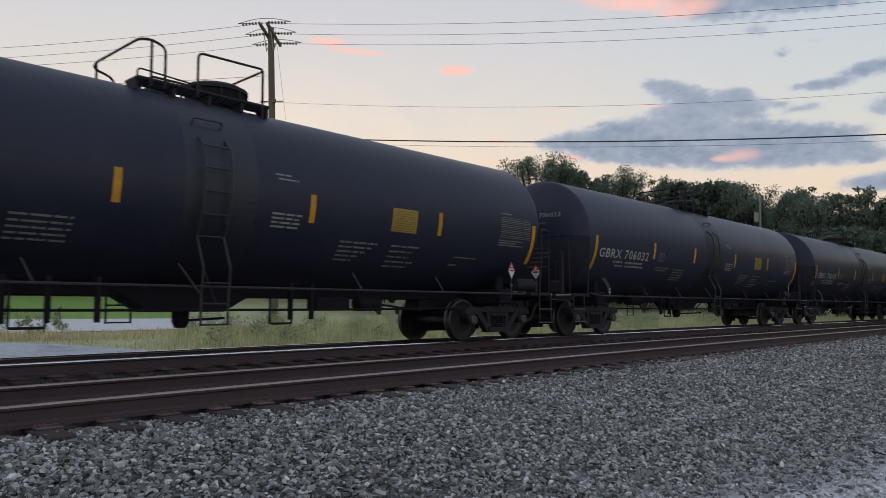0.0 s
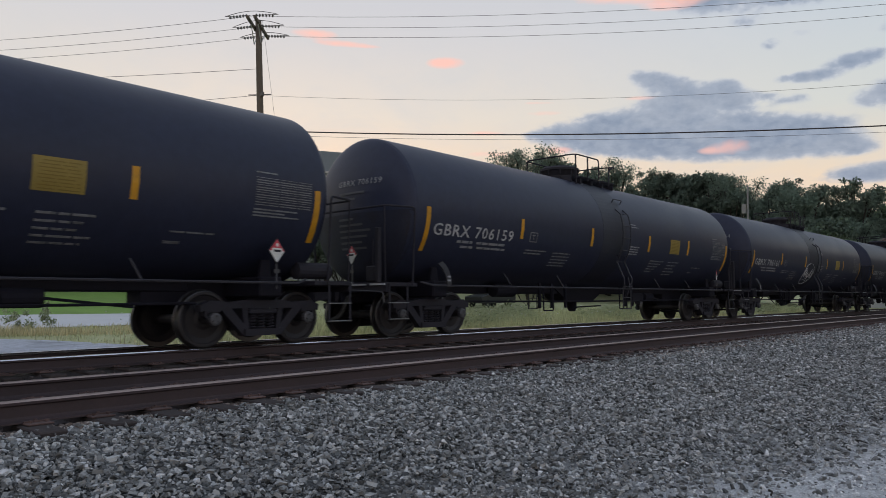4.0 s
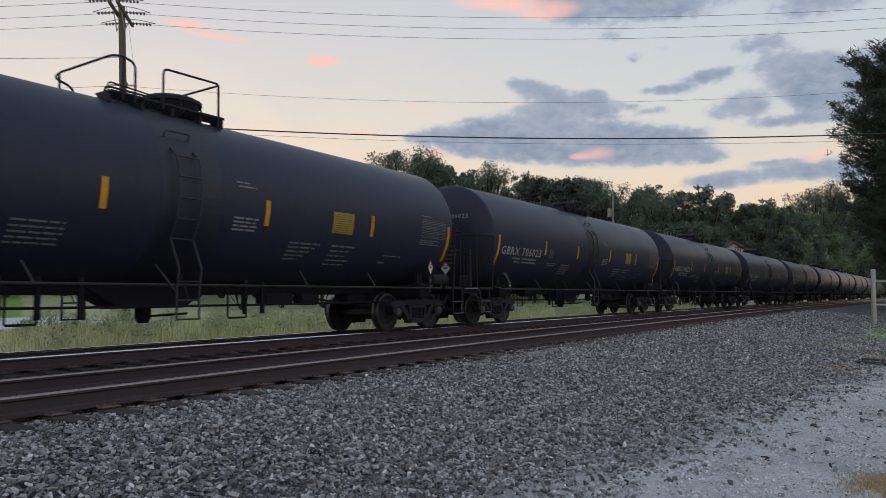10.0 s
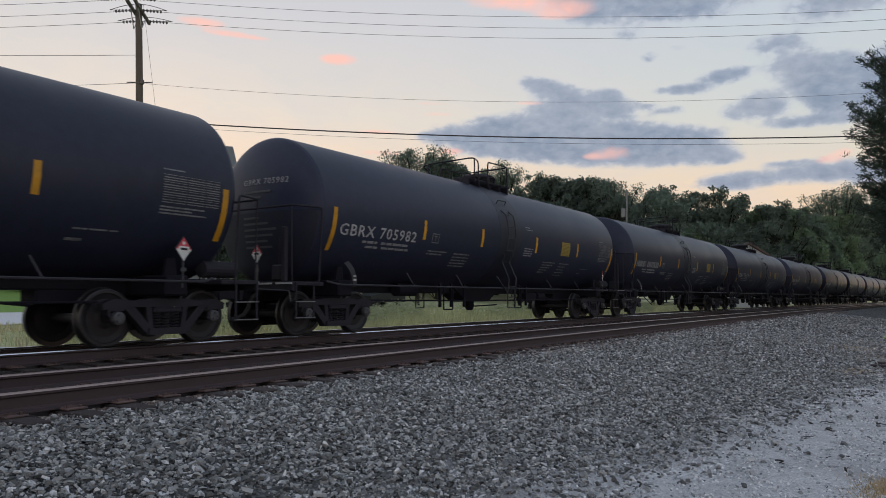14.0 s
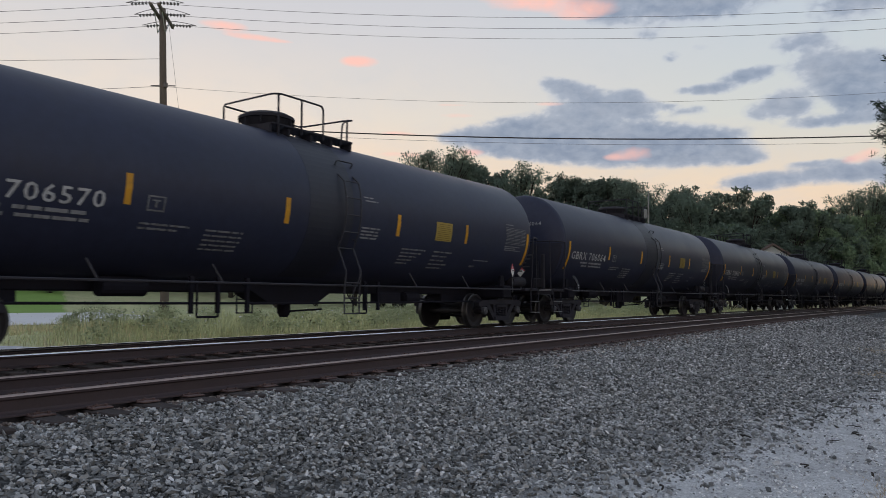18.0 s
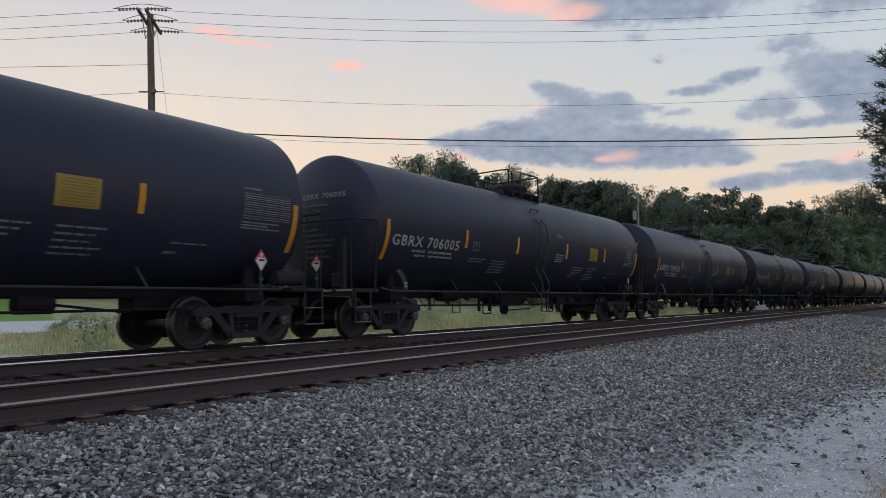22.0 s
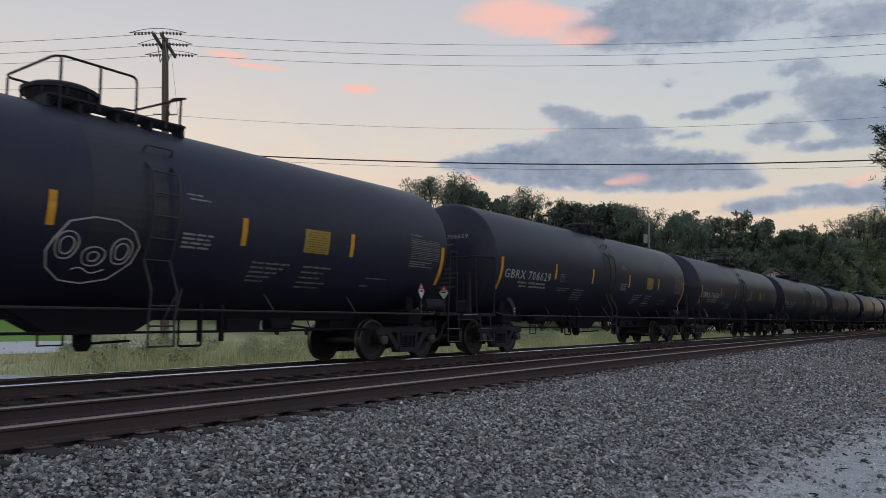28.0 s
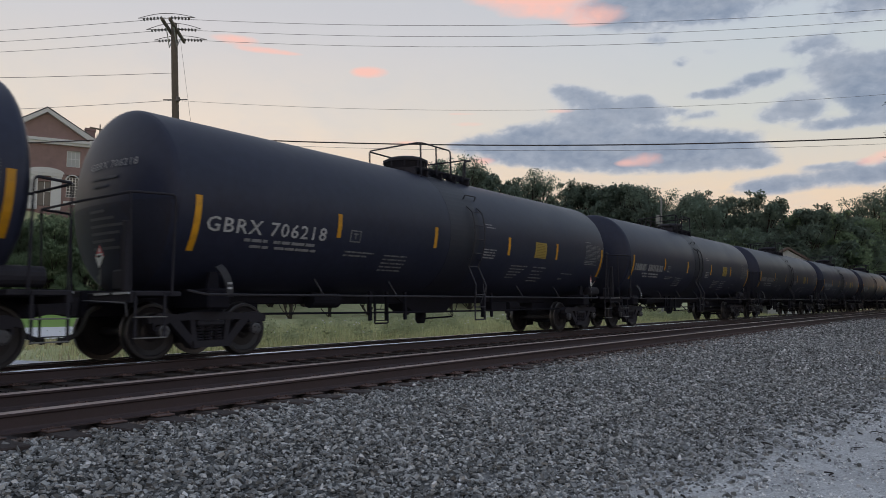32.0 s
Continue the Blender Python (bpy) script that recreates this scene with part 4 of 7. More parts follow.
def gate_rail_mesh(kind):
    """Safety rails of the platform; the walkway opens above the ladder."""
    def build():
        bm = bmesh.new()
        z0, z1 = Z_T + R_T - 0.12, Z_T + R_T + 0.60
        r = 0.021
        if kind == "front":
            tube(bm, arc_pts([(-0.80, -0.84, z0), (-0.80, -0.84, z1 - 0.06), (-1.05, -0.84, z1), (-1.20, -0.78, z1 - 0.02), (-1.24, 0.62, z1 - 0.06), (-1.20, 0.84, z1 - 0.10), (-0.85, 0.84, z1 - 0.2), (-0.80, 0.84, z0)], 0.14, 5), r)
            rod(bm, (-1.02, -0.84, z0), (-1.02, -0.84, z1 - 0.005), r)
            rod(bm, (-1.22, 0.62, z0 - 0.1), (-1.24, 0.62, z1 - 0.06), r)
            tube(bm, arc_pts([(-1.10, -0.55, z0 + 0.1), (-1.10, -0.55, z0 + 0.34), (-0.1, -0.50, z0 + 0.30)], 0.08), r * 0.7)
        else:
            tube(bm, arc_pts([(-0.26, -0.84, z0), (-0.26, -0.84, z1), (0.92, -0.84, z1 + 0.02), (1.00, -0.72, z1 + 0.02), (1.02, 0.72, z1), (0.92, 0.84, z1), (-0.26, 0.84, z1), (-0.26, 0.84, z0)], 0.1, 3), r)
            rod(bm, (0.95, -0.82, z0 - 0.15), (0.95, -0.82, z1), r)
            rod(bm, (0.95, 0.82, z0 - 0.15), (0.95, 0.82, z1), r)
            rod(bm, (0.35, 0.84, z0), (0.35, 0.84, z1), r)
        return finish("safety_rail", clean(bm), M_UNDER)
    return build


def manway_mesh():
    bm = bmesh.new()
    top = Z_T + R_T
    lathe(bm, [(top - 0.12, 0.45), (top + 0.10, 0.45), (top + 0.24, 0.53), (top + 0.25, 0.57), (top + 0.31, 0.57), (top + 0.33, 0.52), (top + 0.37, 0.46), (top + 0.40, 0.20)], "z", 28, (0.52, 0, 0))
    for i in range(10):
        a = 2 * math.pi * i / 10
        x, y = 0.52 + 0.545 * math.cos(a), 0.545 * math.sin(a)
        rod(bm, (x, y, top + 0.12), (x, y, top + 0.31), 0.02, n=6)
    return finish("manway_dome", clean(bm), M_UNDER)


def valve_mesh():
    bm = bmesh.new()
    top = Z_T + R_T
    lathe(bm, [(top - 0.08, 0.26), (top + 0.05, 0.26), (top + 0.08, 0.22), (top + 0.12, 0.2)], "z", 18, (-0.50, 0.05, 0))
    lathe(bm, [(top - 0.05, 0.08), (top + 0.08, 0.08), (top + 0.12, 0.05)], "z", 10, (-0.95, -0.2, 0))
    return finish("valve_housing", clean(bm), M_UNDER)


def end_rail_mesh():
    """Crossover rail bent round the head with its posts, built for the -x end."""
    bm = bmesh.new()
    x = -8.74
    tube(bm, arc_pts([(-8.12, -1.50, 1.02), (-8.12, -1.585, 2.55), (x, -1.40, 2.55), (x - 0.03, 0.0, 2.55), (x, 1.40, 2.55), (-8.12, 1.585, 2.55), (-8.12, 1.50, 1.02)], 0.09, 4), 0.021)
    for y in (-1.36, 1.36):
        rod(bm, (x + 0.03, y, 1.02), (x, y, 2.54), 0.016, n=6)
    return finish("crossover_rail", clean(bm), M_UNDER)


def brake_post_mesh():
    """Slim hand brake stand on the end platform with its gear box."""
    bm = bmesh.new()
    box(bm, -8.66, -8.56, -1.10, -1.00, 1.06, 2.16, 0.015)
    box(bm, -8.64, -8.50, -1.00, -0.70, 1.10, 1.42, 0.03)
    rod(bm, (-8.57, -0.85, 1.30), (-8.57, -0.85, 1.95), 0.02, n=6)
    return finish("brake_post", clean(bm), M_UNDER)


def lever_mesh():
    bm = bmesh.new()
    tube(bm, arc_pts([(-8.95, -0.12, 0.98), (-8.82, -0.2, 0.96), (-8.80, -1.38, 0.90), (-8.80, -1.42, 0.70)], 0.05), 0.014, 5)
    return finish("uncoupling_lever", clean(bm), M_PIPE)


def tread_plate_mesh():
    bm = bmesh.new()
    for y0, y1 in ((-1.40, -0.98), (-0.85, -0.45), (0.45, 0.85), (0.98, 1.40)):
        box(bm, -8.775, -8.752, y0, y1, 1.03, 1.062)
    return finish("reflective_edge", clean(bm), M_WHITE)


def sill_step_mesh(s):
    """Corner step with two rungs and a grab iron, at the -x end."""
    def build():
        bm = bmesh.new()
        y = s * 1.44
        for x in (-8.68, -8.20):
            box(bm, x - 0.02, x + 0.02, y - 0.008, y + 0.008, 0.36, 1.06)
        box(bm, -8.70, -8.18, y - 0.008, y + 0.008, 1.01, 1.05)
        return finish("sill_step", clean(bm), M_UNDER)
    return build


def rung_mesh():
    bm = bmesh.new()
    box(bm, -8.70, -8.18, -0.03, 0.03, 0.0, 0.02, 0.004)
    return finish("rung", clean(bm), M_RUNG)


M_RUNG = mat("worn_bright_step_steel", (0.20, 0.205, 0.22), 0.45, metal=0.5, vary=0.3, scale=8)


def shield_mesh():
    """Half-height head shield: a second dished plate over the lower part of the head, for the -x end."""
    bm = bmesh.new()
    top, r0 = -0.08, R_T - 0.012
    rows = []
    n, m = 14, 28
    for i in range(n + 1):
        z = -0.998 * r0 + (top + 0.998 * r0) * i / n
        half = math.sqrt(max(r0 * r0 - z * z, 0.0))
        if i == n:
            half -= 0.04
        rows.append([bm.verts.new((head_x(half * (2 * j / m - 1), z, 0.010), half * (2 * j / m - 1), Z_T + z)) for j in range(m + 1)])
    for a, b in zip(rows, rows[1:]):
        for j in range(m):
            bm.faces.new((a[j], a[j + 1], b[j + 1], b[j]))
    return finish("head_shield", clean(bm), M_SHIELD, smooth=True)


def coupler_mesh():
    bm = bmesh.new()
    box(bm, -9.02, -8.55, -0.09, 0.09, 0.79, 0.96, 0.02)
    prism(bm, [(-8.98, 0.74), (-8.90, 0.72), (-8.86, 1.02), (-8.98, 1.02)], -0.2, 0.2)
    prism(bm, [(-9.16, 0.76), (-8.96, 0.74), (-8.96, 1.0), (-9.16, 0.99)], 0.05, 0.19)
    prism(bm, [(-9.20, 0.77), (-9.05, 0.75), (-9.05, 0.99), (-9.20, 0.98)], -0.17, 0.0)
    return finish("coupler", clean(bm), M_UNDER)


def hose_mesh():
    bm = bmesh.new()
    tube(bm, arc_pts([(-8.62, -0.36, 0.88), (-8.80, -0.36, 0.80), (-8.92, -0.30, 0.44), (-9.18, -0.22, 0.34)], 0.14, 5), 0.042, 8)
    rod(bm, (-9.12, -0.24, 0.34), (-9.20, -0.20, 0.36), 0.055, n=8)
    return finish("air_hose", clean(bm), M_RUBBER)


def pipe_mesh(y, z):
    def build():
        bm = bmesh.new()
        tube(bm, [(-6.0, y, z), (-2, y - 0.02, z - 0.02), (2.5, y - 0.02, z - 0.02), (6.0, y, z)], 0.022, 6)
        return finish("train_line_pipe", clean(bm), M_SILL)
    return build


def drum_mesh():
    bm = bmesh.new()
    lathe(bm, [(-4.35, 0.05), (-4.33, 0.16), (-3.55, 0.16), (-3.53, 0.05)], "x", 16, (0, -0.50, 0.97))
    return finish("brake_reservoir", clean(bm), M_SILL)


def cylinder_mesh():
    bm = bmesh.new()
    lathe(bm, [(3.3, 0.05), (3.32, 0.14), (3.85, 0.14), (3.87, 0.05)], "x", 14, (0, -0.55, 0.80))
    rod(bm, (3.85, -0.55, 0.80), (5.2, -0.45, 0.66), 0.022, n=6)
    box(bm, 2.2, 3.0, -0.75, -0.45, 0.68, 0.92, 0.03)
    return finish("brake_cylinder", clean(bm), M_SILL)


def hanger_mesh():
    bm = bmesh.new()
    box(bm, -0.035, 0.035, -0.90, -0.84, 0.52, 1.15)
    return finish("hanger", clean(bm), M_SILL)


def stirrup_mesh():
    bm = bmesh.new()
    tube(bm, arc_pts([(-0.22, -0.95, 1.1), (-0.22, -0.95, 0.46), (0.22, -0.95, 0.46), (0.22, -0.95, 1.1)], 0.03, 2), 0.02, 5)
    return finish("stirrup", clean(bm), M_SILL)


def outlet_mesh():
    bm = bmesh.new()
    prism(bm, [(-1.35, 1.06), (1.35, 1.06), (0.62, 0.66), (-0.62, 0.66)], -0.30, 0.30)
    lathe(bm, [(0.40, 0.09), (0.50, 0.14), (0.70, 0.14)], "z", 14)
    rod(bm, (0.0, -0.1, 0.52), (0.35, -0.75, 0.56), 0.02, n=6)
    return finish("bottom_outlet", clean(bm), M_SILL)


def placard_mesh():
    bm = bmesh.new()
    s = 0.19
    # red upper half, white lower half and a white number band
    up = [bm.verts.new(p) for p in ((-s, -0.010, 0), (s, -0.010, 0), (0, -0.010, s))]
    lo = [bm.verts.new(p) for p in ((s, -0.010, 0), (-s, -0.010, 0), (0, -0.010, -s))]
    bm.faces.new(up).material_index = 1
    bm.faces.new(lo)
    k = len(bm.faces)
    box(bm, -0.125, 0.125, -0.016, -0.011, -0.045, 0.045)
    box(bm, -0.085, 0.085, -0.019, -0.017, -0.018, 0.018)
    prism(bm, [(-s - 0.03, 0), (0, -s - 0.03), (s + 0.03, 0), (0, s + 0.03)], -0.006, 0.006)
    prism(bm, [(-0.02, 0.125), (0.02, 0.125), (0.035, 0.09), (0, 0.06), (-0.035, 0.09)], -0.014, -0.011)
    bm.faces.ensure_lookup_table()
    for f in bm.faces[k + 6:k + 12]:
        f.material_index = 2
    for f in bm.faces[k + 12:k + 18]:
        f.material_index = 2
    return finish("placard", clean(bm), [M_PLAC_W, M_PLAC_R, M_UNDER])


def placard_post_mesh():
    bm = bmesh.new()
    box(bm, -0.02, 0.02, -0.004, 0.01, -0.62, 0.0)
    box(bm, -0.07, 0.07, -0.012, -0.004, -0.36, -0.30)
    return finish("placard_post", clean(bm), M_PIPE)


def end_tank_mesh():
    bm = bmesh.new()
    lathe(bm, [(-0.38, 0.06), (-0.36, 0.15), (0.36, 0.15), (0.38, 0.06)], "x", 16, (7.55 + 0.65, -0.95, 1.27))
    return finish("air_reservoir", clean(bm), M_UNDER)


def spill_mesh():
    bm = bmesh.new()
    skin_patch(bm, -0.80, 0.42, -64, 74, 0.003, -1, 30, thick=0.001)
    return finish("spill_band", clean(bm), M_SPILL, smooth=False)


def panel_mesh():
    bm = bmesh.new()
    skin_patch(bm, 3.34, 4.00, -17.3, -1, 0.006, -1, 4)
    return finish("yellow_panel", clean(bm), M_PANEL)


def panel_lines():
    rows = []
    for i in range(9):
        d = -2.6 - i * 1.65
        rows.append((3.41 + (0.05 if i % 3 == 0 else 0), 3.93 - (0.06 if i % 4 == 1 else 0), d - 0.55, d))
    return bars_mesh(rows, M_PANEL_D, 0.0085)


def table_lines():
    """A ruled table of fine print with two column gaps, a heading and three loose lines."""
    bm = bmesh.new()
    skin_patch(bm, 6.62, 7.02, 6.4, 7.2, 0.006, -1, 1, thick=0.003)
    for i in range(12):
        d = 3.8 - i * 1.45
        for x0, x1 in ((6.62, 7.06), (7.085, 7.42), (7.445, 7.72)):
            skin_patch(bm, x0, x1, d - (0.55 if i % 3 else 0.3), d, 0.006, -1, 1, thick=0.003)
    for i in range(3):
        skin_patch(bm, 6.60, 6.60 + (0.85, 0.6, 0.9)[i], -15.6 - i * 1.9, -14.7 - i * 1.9, 0.006, -1, 1, thick=0.003)
    return finish("data_table", clean(bm), M_FAINT)


def stencil_a():
    rows = [(-6.7, -6.2, -25.2, -23.2), (-6.05, -5.05, -25.2, -23.2), (-6.55, -6.15, -29.2, -27.4), (-6.0, -5.0, -29.2, -27.4)]
    return bars_mesh(rows, M_TABLE)


def stencil_b():
    rows = [(-4.22, -3.35, -27.3, -26.2), (-4.22, -3.55, -30.2, -29.0)]
    rows += [(-3.02, -2.25, -28 - 3.3 * i, -26.9 - 3.3 * i) for i in range(5)]
    return bars_mesh(rows, M_FAINT)


def stencil_c():
    rows = [(0.75, 1.05, 9.0, 9.9), (0.80, 1.20, 6.4, 7.3)]
    rows += [(0.72, 1.30 - 0.06 * (i % 2), -14.6 - 2.6 * i, -13.4 - 2.6 * i) for i in range(4)]
    return bars_mesh(rows, M_TABLE)


def stencil_d():
    rows = [(2.22, 3.10 - 0.12 * i, -28.2 - 3.4 * i, -27.0 - 3.4 * i) for i in range(5)]
    rows += [(3.45, 4.20 - 0.1 * (i % 3), -28.2 - 4.2 * i, -27.0 - 4.2 * i) for i in range(5)]
    rows += [(5.30, 6.02, -33.2, -32.3), (5.25, 5.5, -40.5, -38.8)]
    return bars_mesh(rows, M_FAINT)


def box_mark():
    bm = bmesh.new()
    for x0, x1, d0, d1, n in ((-4.16, -3.86, -11.2, -10.3, 1), (-4.16, -3.86, -19.2, -18.3, 1), (-4.16, -4.138, -18.3, -11.2, 2), (-3.882, -3.86, -18.3, -11.2, 2),
                              (-4.08, -3.94, -13.4, -12.5, 1), (-4.025, -3.995, -17.0, -13.4, 1)):
        skin_patch(bm, x0, x1, d0, d1, 0.006, -1, n)
    return finish("test_box_mark", clean(bm), M_FAINT)


def head_x(u, z, lift=0.010):
    """How far out the -x head's skin lies at a point across it."""
    return -T_END - head_depth(min(math.hypot(u, z) / (R_T - 0.016), 1.0)) - lift


def head_place(x, y):
    """Flat lettering to the curved head at the -x end; it reads from outside."""
    u = 0.36 - x
    return Vector((head_x(u, y, 0.024), u, Z_T + y))


def head_bars():
    bm = bmesh.new()
    for i, z in enumerate((0.32, 0.20, -0.22, -0.34, -0.46, -0.58, -0.70, -0.82)):
        w = (0.75, 0.5, 0.45, 0.7, 0.9, 0.8, 0.65, 0.75)[i]
        a = [head_place(x, z + dz) for x, dz in ((0.05, 0), (0.05 + w / 2, 0), (0.05 + w, 0))]
        b = [head_place(x, z + 0.045) for x in (0.05, 0.05 + w / 2, 0.05 + w)]
        va, vb = [bm.verts.new(p) for p in a], [bm.verts.new(p) for p in b]
        for j in (0, 1):
            bm.faces.new((va[j], va[j + 1], vb[j + 1], vb[j]))
    return finish("head_lettering", clean(bm), M_WORN)


def faded_mesh():
    """Large faded sprayed letters whose strokes thin out towards their edges."""
    bm = bmesh.new()
    soft = bm.verts.layers.float.new("cover")

    def stroke(pts, half=0.20):
        rows = []
        n = len(pts)
        for i, (x, d) in enumerate(pts):
            (xa, da), (xb, db) = pts[max(i - 1, 0)], pts[min(i + 1, n - 1)]
            dx, dy = xb - xa, radians(db - da) * R_T
            ln = math.hypot(dx, dy) or 1
            fade = min(1.0, 2.5 * min(i, n - 1 - i) / n + 0.05)
            row = []
            for k in (-1, -0.5, 0, 0.5, 1):
                v = bm.verts.new(on_tank(x - dy / ln * half * k, d + math.degrees(dx / ln * half * k / R_T), 0.004))
                v[soft] = (1 - k * k) * fade
                row.append(v)
            rows.append(row)
        for a, b in zip(rows, rows[1:]):
            for j in range(4):
                bm.faces.new((a[j], a[j + 1], b[j + 1], b[j]))

    def bow(cx, cd, rx, rd, a0, a1):
        return [(cx + rx * math.cos(radians(a)), cd + rd * math.sin(radians(a))) for a in np.linspace(a0, a1, 26)]

    stroke([(-2.75, 5.0), (-3.1, 4.4), (-3.5, 5.2), (-3.9, 3.5), (-4.2, -1.0), (-4.32, -7.0), (-4.25, -14.0), (-4.0, -21.0), (-3.6, -25.5), (-3.2, -26.0), (-2.9, -22.0)], 0.22)
    stroke([(-2.45, 1.0), (-2.3, -7.0), (-2.15, -15.0), (-2.0, -22.0), (-1.85, -27.0)], 0.16)
    stroke([(-1.55, 0.0), (-1.62, -8.0), (-1.75, -16.0), (-1.85, -24.0), (-1.9, -30.0)], 0.18)
    stroke([(-1.3, -26.0), (-0.9, -24.0), (-0.5, -18.0), (-0.4, -10.0)], 0.2)
    stroke([(0.95, 0.0), (0.98, -8.0), (1.0, -16.0), (1.02, -24.0)], 0.14)
    stroke(bow(2.95, -9.0, 0.62, 15.0, 20, 330), 0.18)
    stroke([(5.3, 6.0), (5.25, -6.0), (5.3, -18.0), (5.4, -28.0)], 0.18)
    return finish("faded_graffito", bm, M_FADED)


def faded_material():
    m = bpy.data.materials.new("faded_spray_paint")
    m.use_nodes = True
    g = Nodes(m.node_tree)
    co = g.add("ShaderNodeTexCoord").outputs["Object"]
    cover = g.add("ShaderNodeAttribute", attribute_name="cover").outputs["Fac"]
    patchy = g.ramp(g.noise(1.6, 5, 0.6, co, 0.5), [(0.3, 0.25), (0.7, 1.0)])
    a = g.add("ShaderNodeBsdfTransparent")
    b = g.add("ShaderNodeBsdfPrincipled", {"Base Color": (0.15, 0.18, 0.235, 1), "Roughness": 0.7, "Specular IOR Level": 0.2})
    x = g.add("ShaderNodeMixShader", {0: g.math("MULTIPLY", g.math("MULTIPLY", cover, patchy), 0.85)})
    g.put(x.inputs[1], a.outputs[0])
    g.put(x.inputs[2], b.outputs[0])
    g.add("ShaderNodeOutputMaterial", {"Surface": x})
    return m


def graffito_mesh():
    """Chalk-white scrawl: a rounded outline with three rings in it."""
    bm = bmesh.new()

    def loop(pts, r=0.014):
        tube(bm, [on_tank(x, -30.5 + (d + 29.5) * 1.16, 0.006) for x, d in pts + pts[:2]], r, 4)

    def oval(cx, cd, rx, rd, n=22, wob=0.06):
        return [(cx + rx * math.cos(a) * (1 + wob * math.sin(3 * a)), cd + rd * math.sin(a) * (1 + wob * math.cos(2 * a))) for a in [2 * math.pi * i / n for i in range(n)]]

    c = -1.15
    loop([(c + x, d) for x, d in ((-0.62, -24), (-0.45, -15.5), (-0.1, -12.5), (0.25, -13), (0.52, -17), (0.66, -24), (0.6, -33), (0.35, -43), (0.0, -46.5), (-0.35, -45), (-0.6, -38), (-0.68, -30))])
    for cx, cd, rx, rd in ((c - 0.42, -26.5, 0.16, 7.0), (c + 0.0, -31, 0.17, 5.2), (c + 0.40, -27.5, 0.16, 7.0), (c - 0.42, -26.5, 0.10, 4.4), (c + 0.40, -27.5, 0.10, 4.4), (c, -31, 0.08, 2.6)):
        loop(oval(cx, cd, rx, rd), 0.012)
    tube(bm, [on_tank(c - 0.25 + 0.06 * i, -41 + 1.6 * math.sin(i * 0.9), 0.006) for i in range(9)], 0.011, 4)
    return finish("chalk_graffito", clean(bm), M_CHALK)


M_FADED = faded_material()
M_CHALK = mat("chalk_white_spray", (0.42, 0.42, 0.46), 0.8, vary=0.4, scale=8)
END_TURN = pose(0, 0, 0, 0, 0, 180)


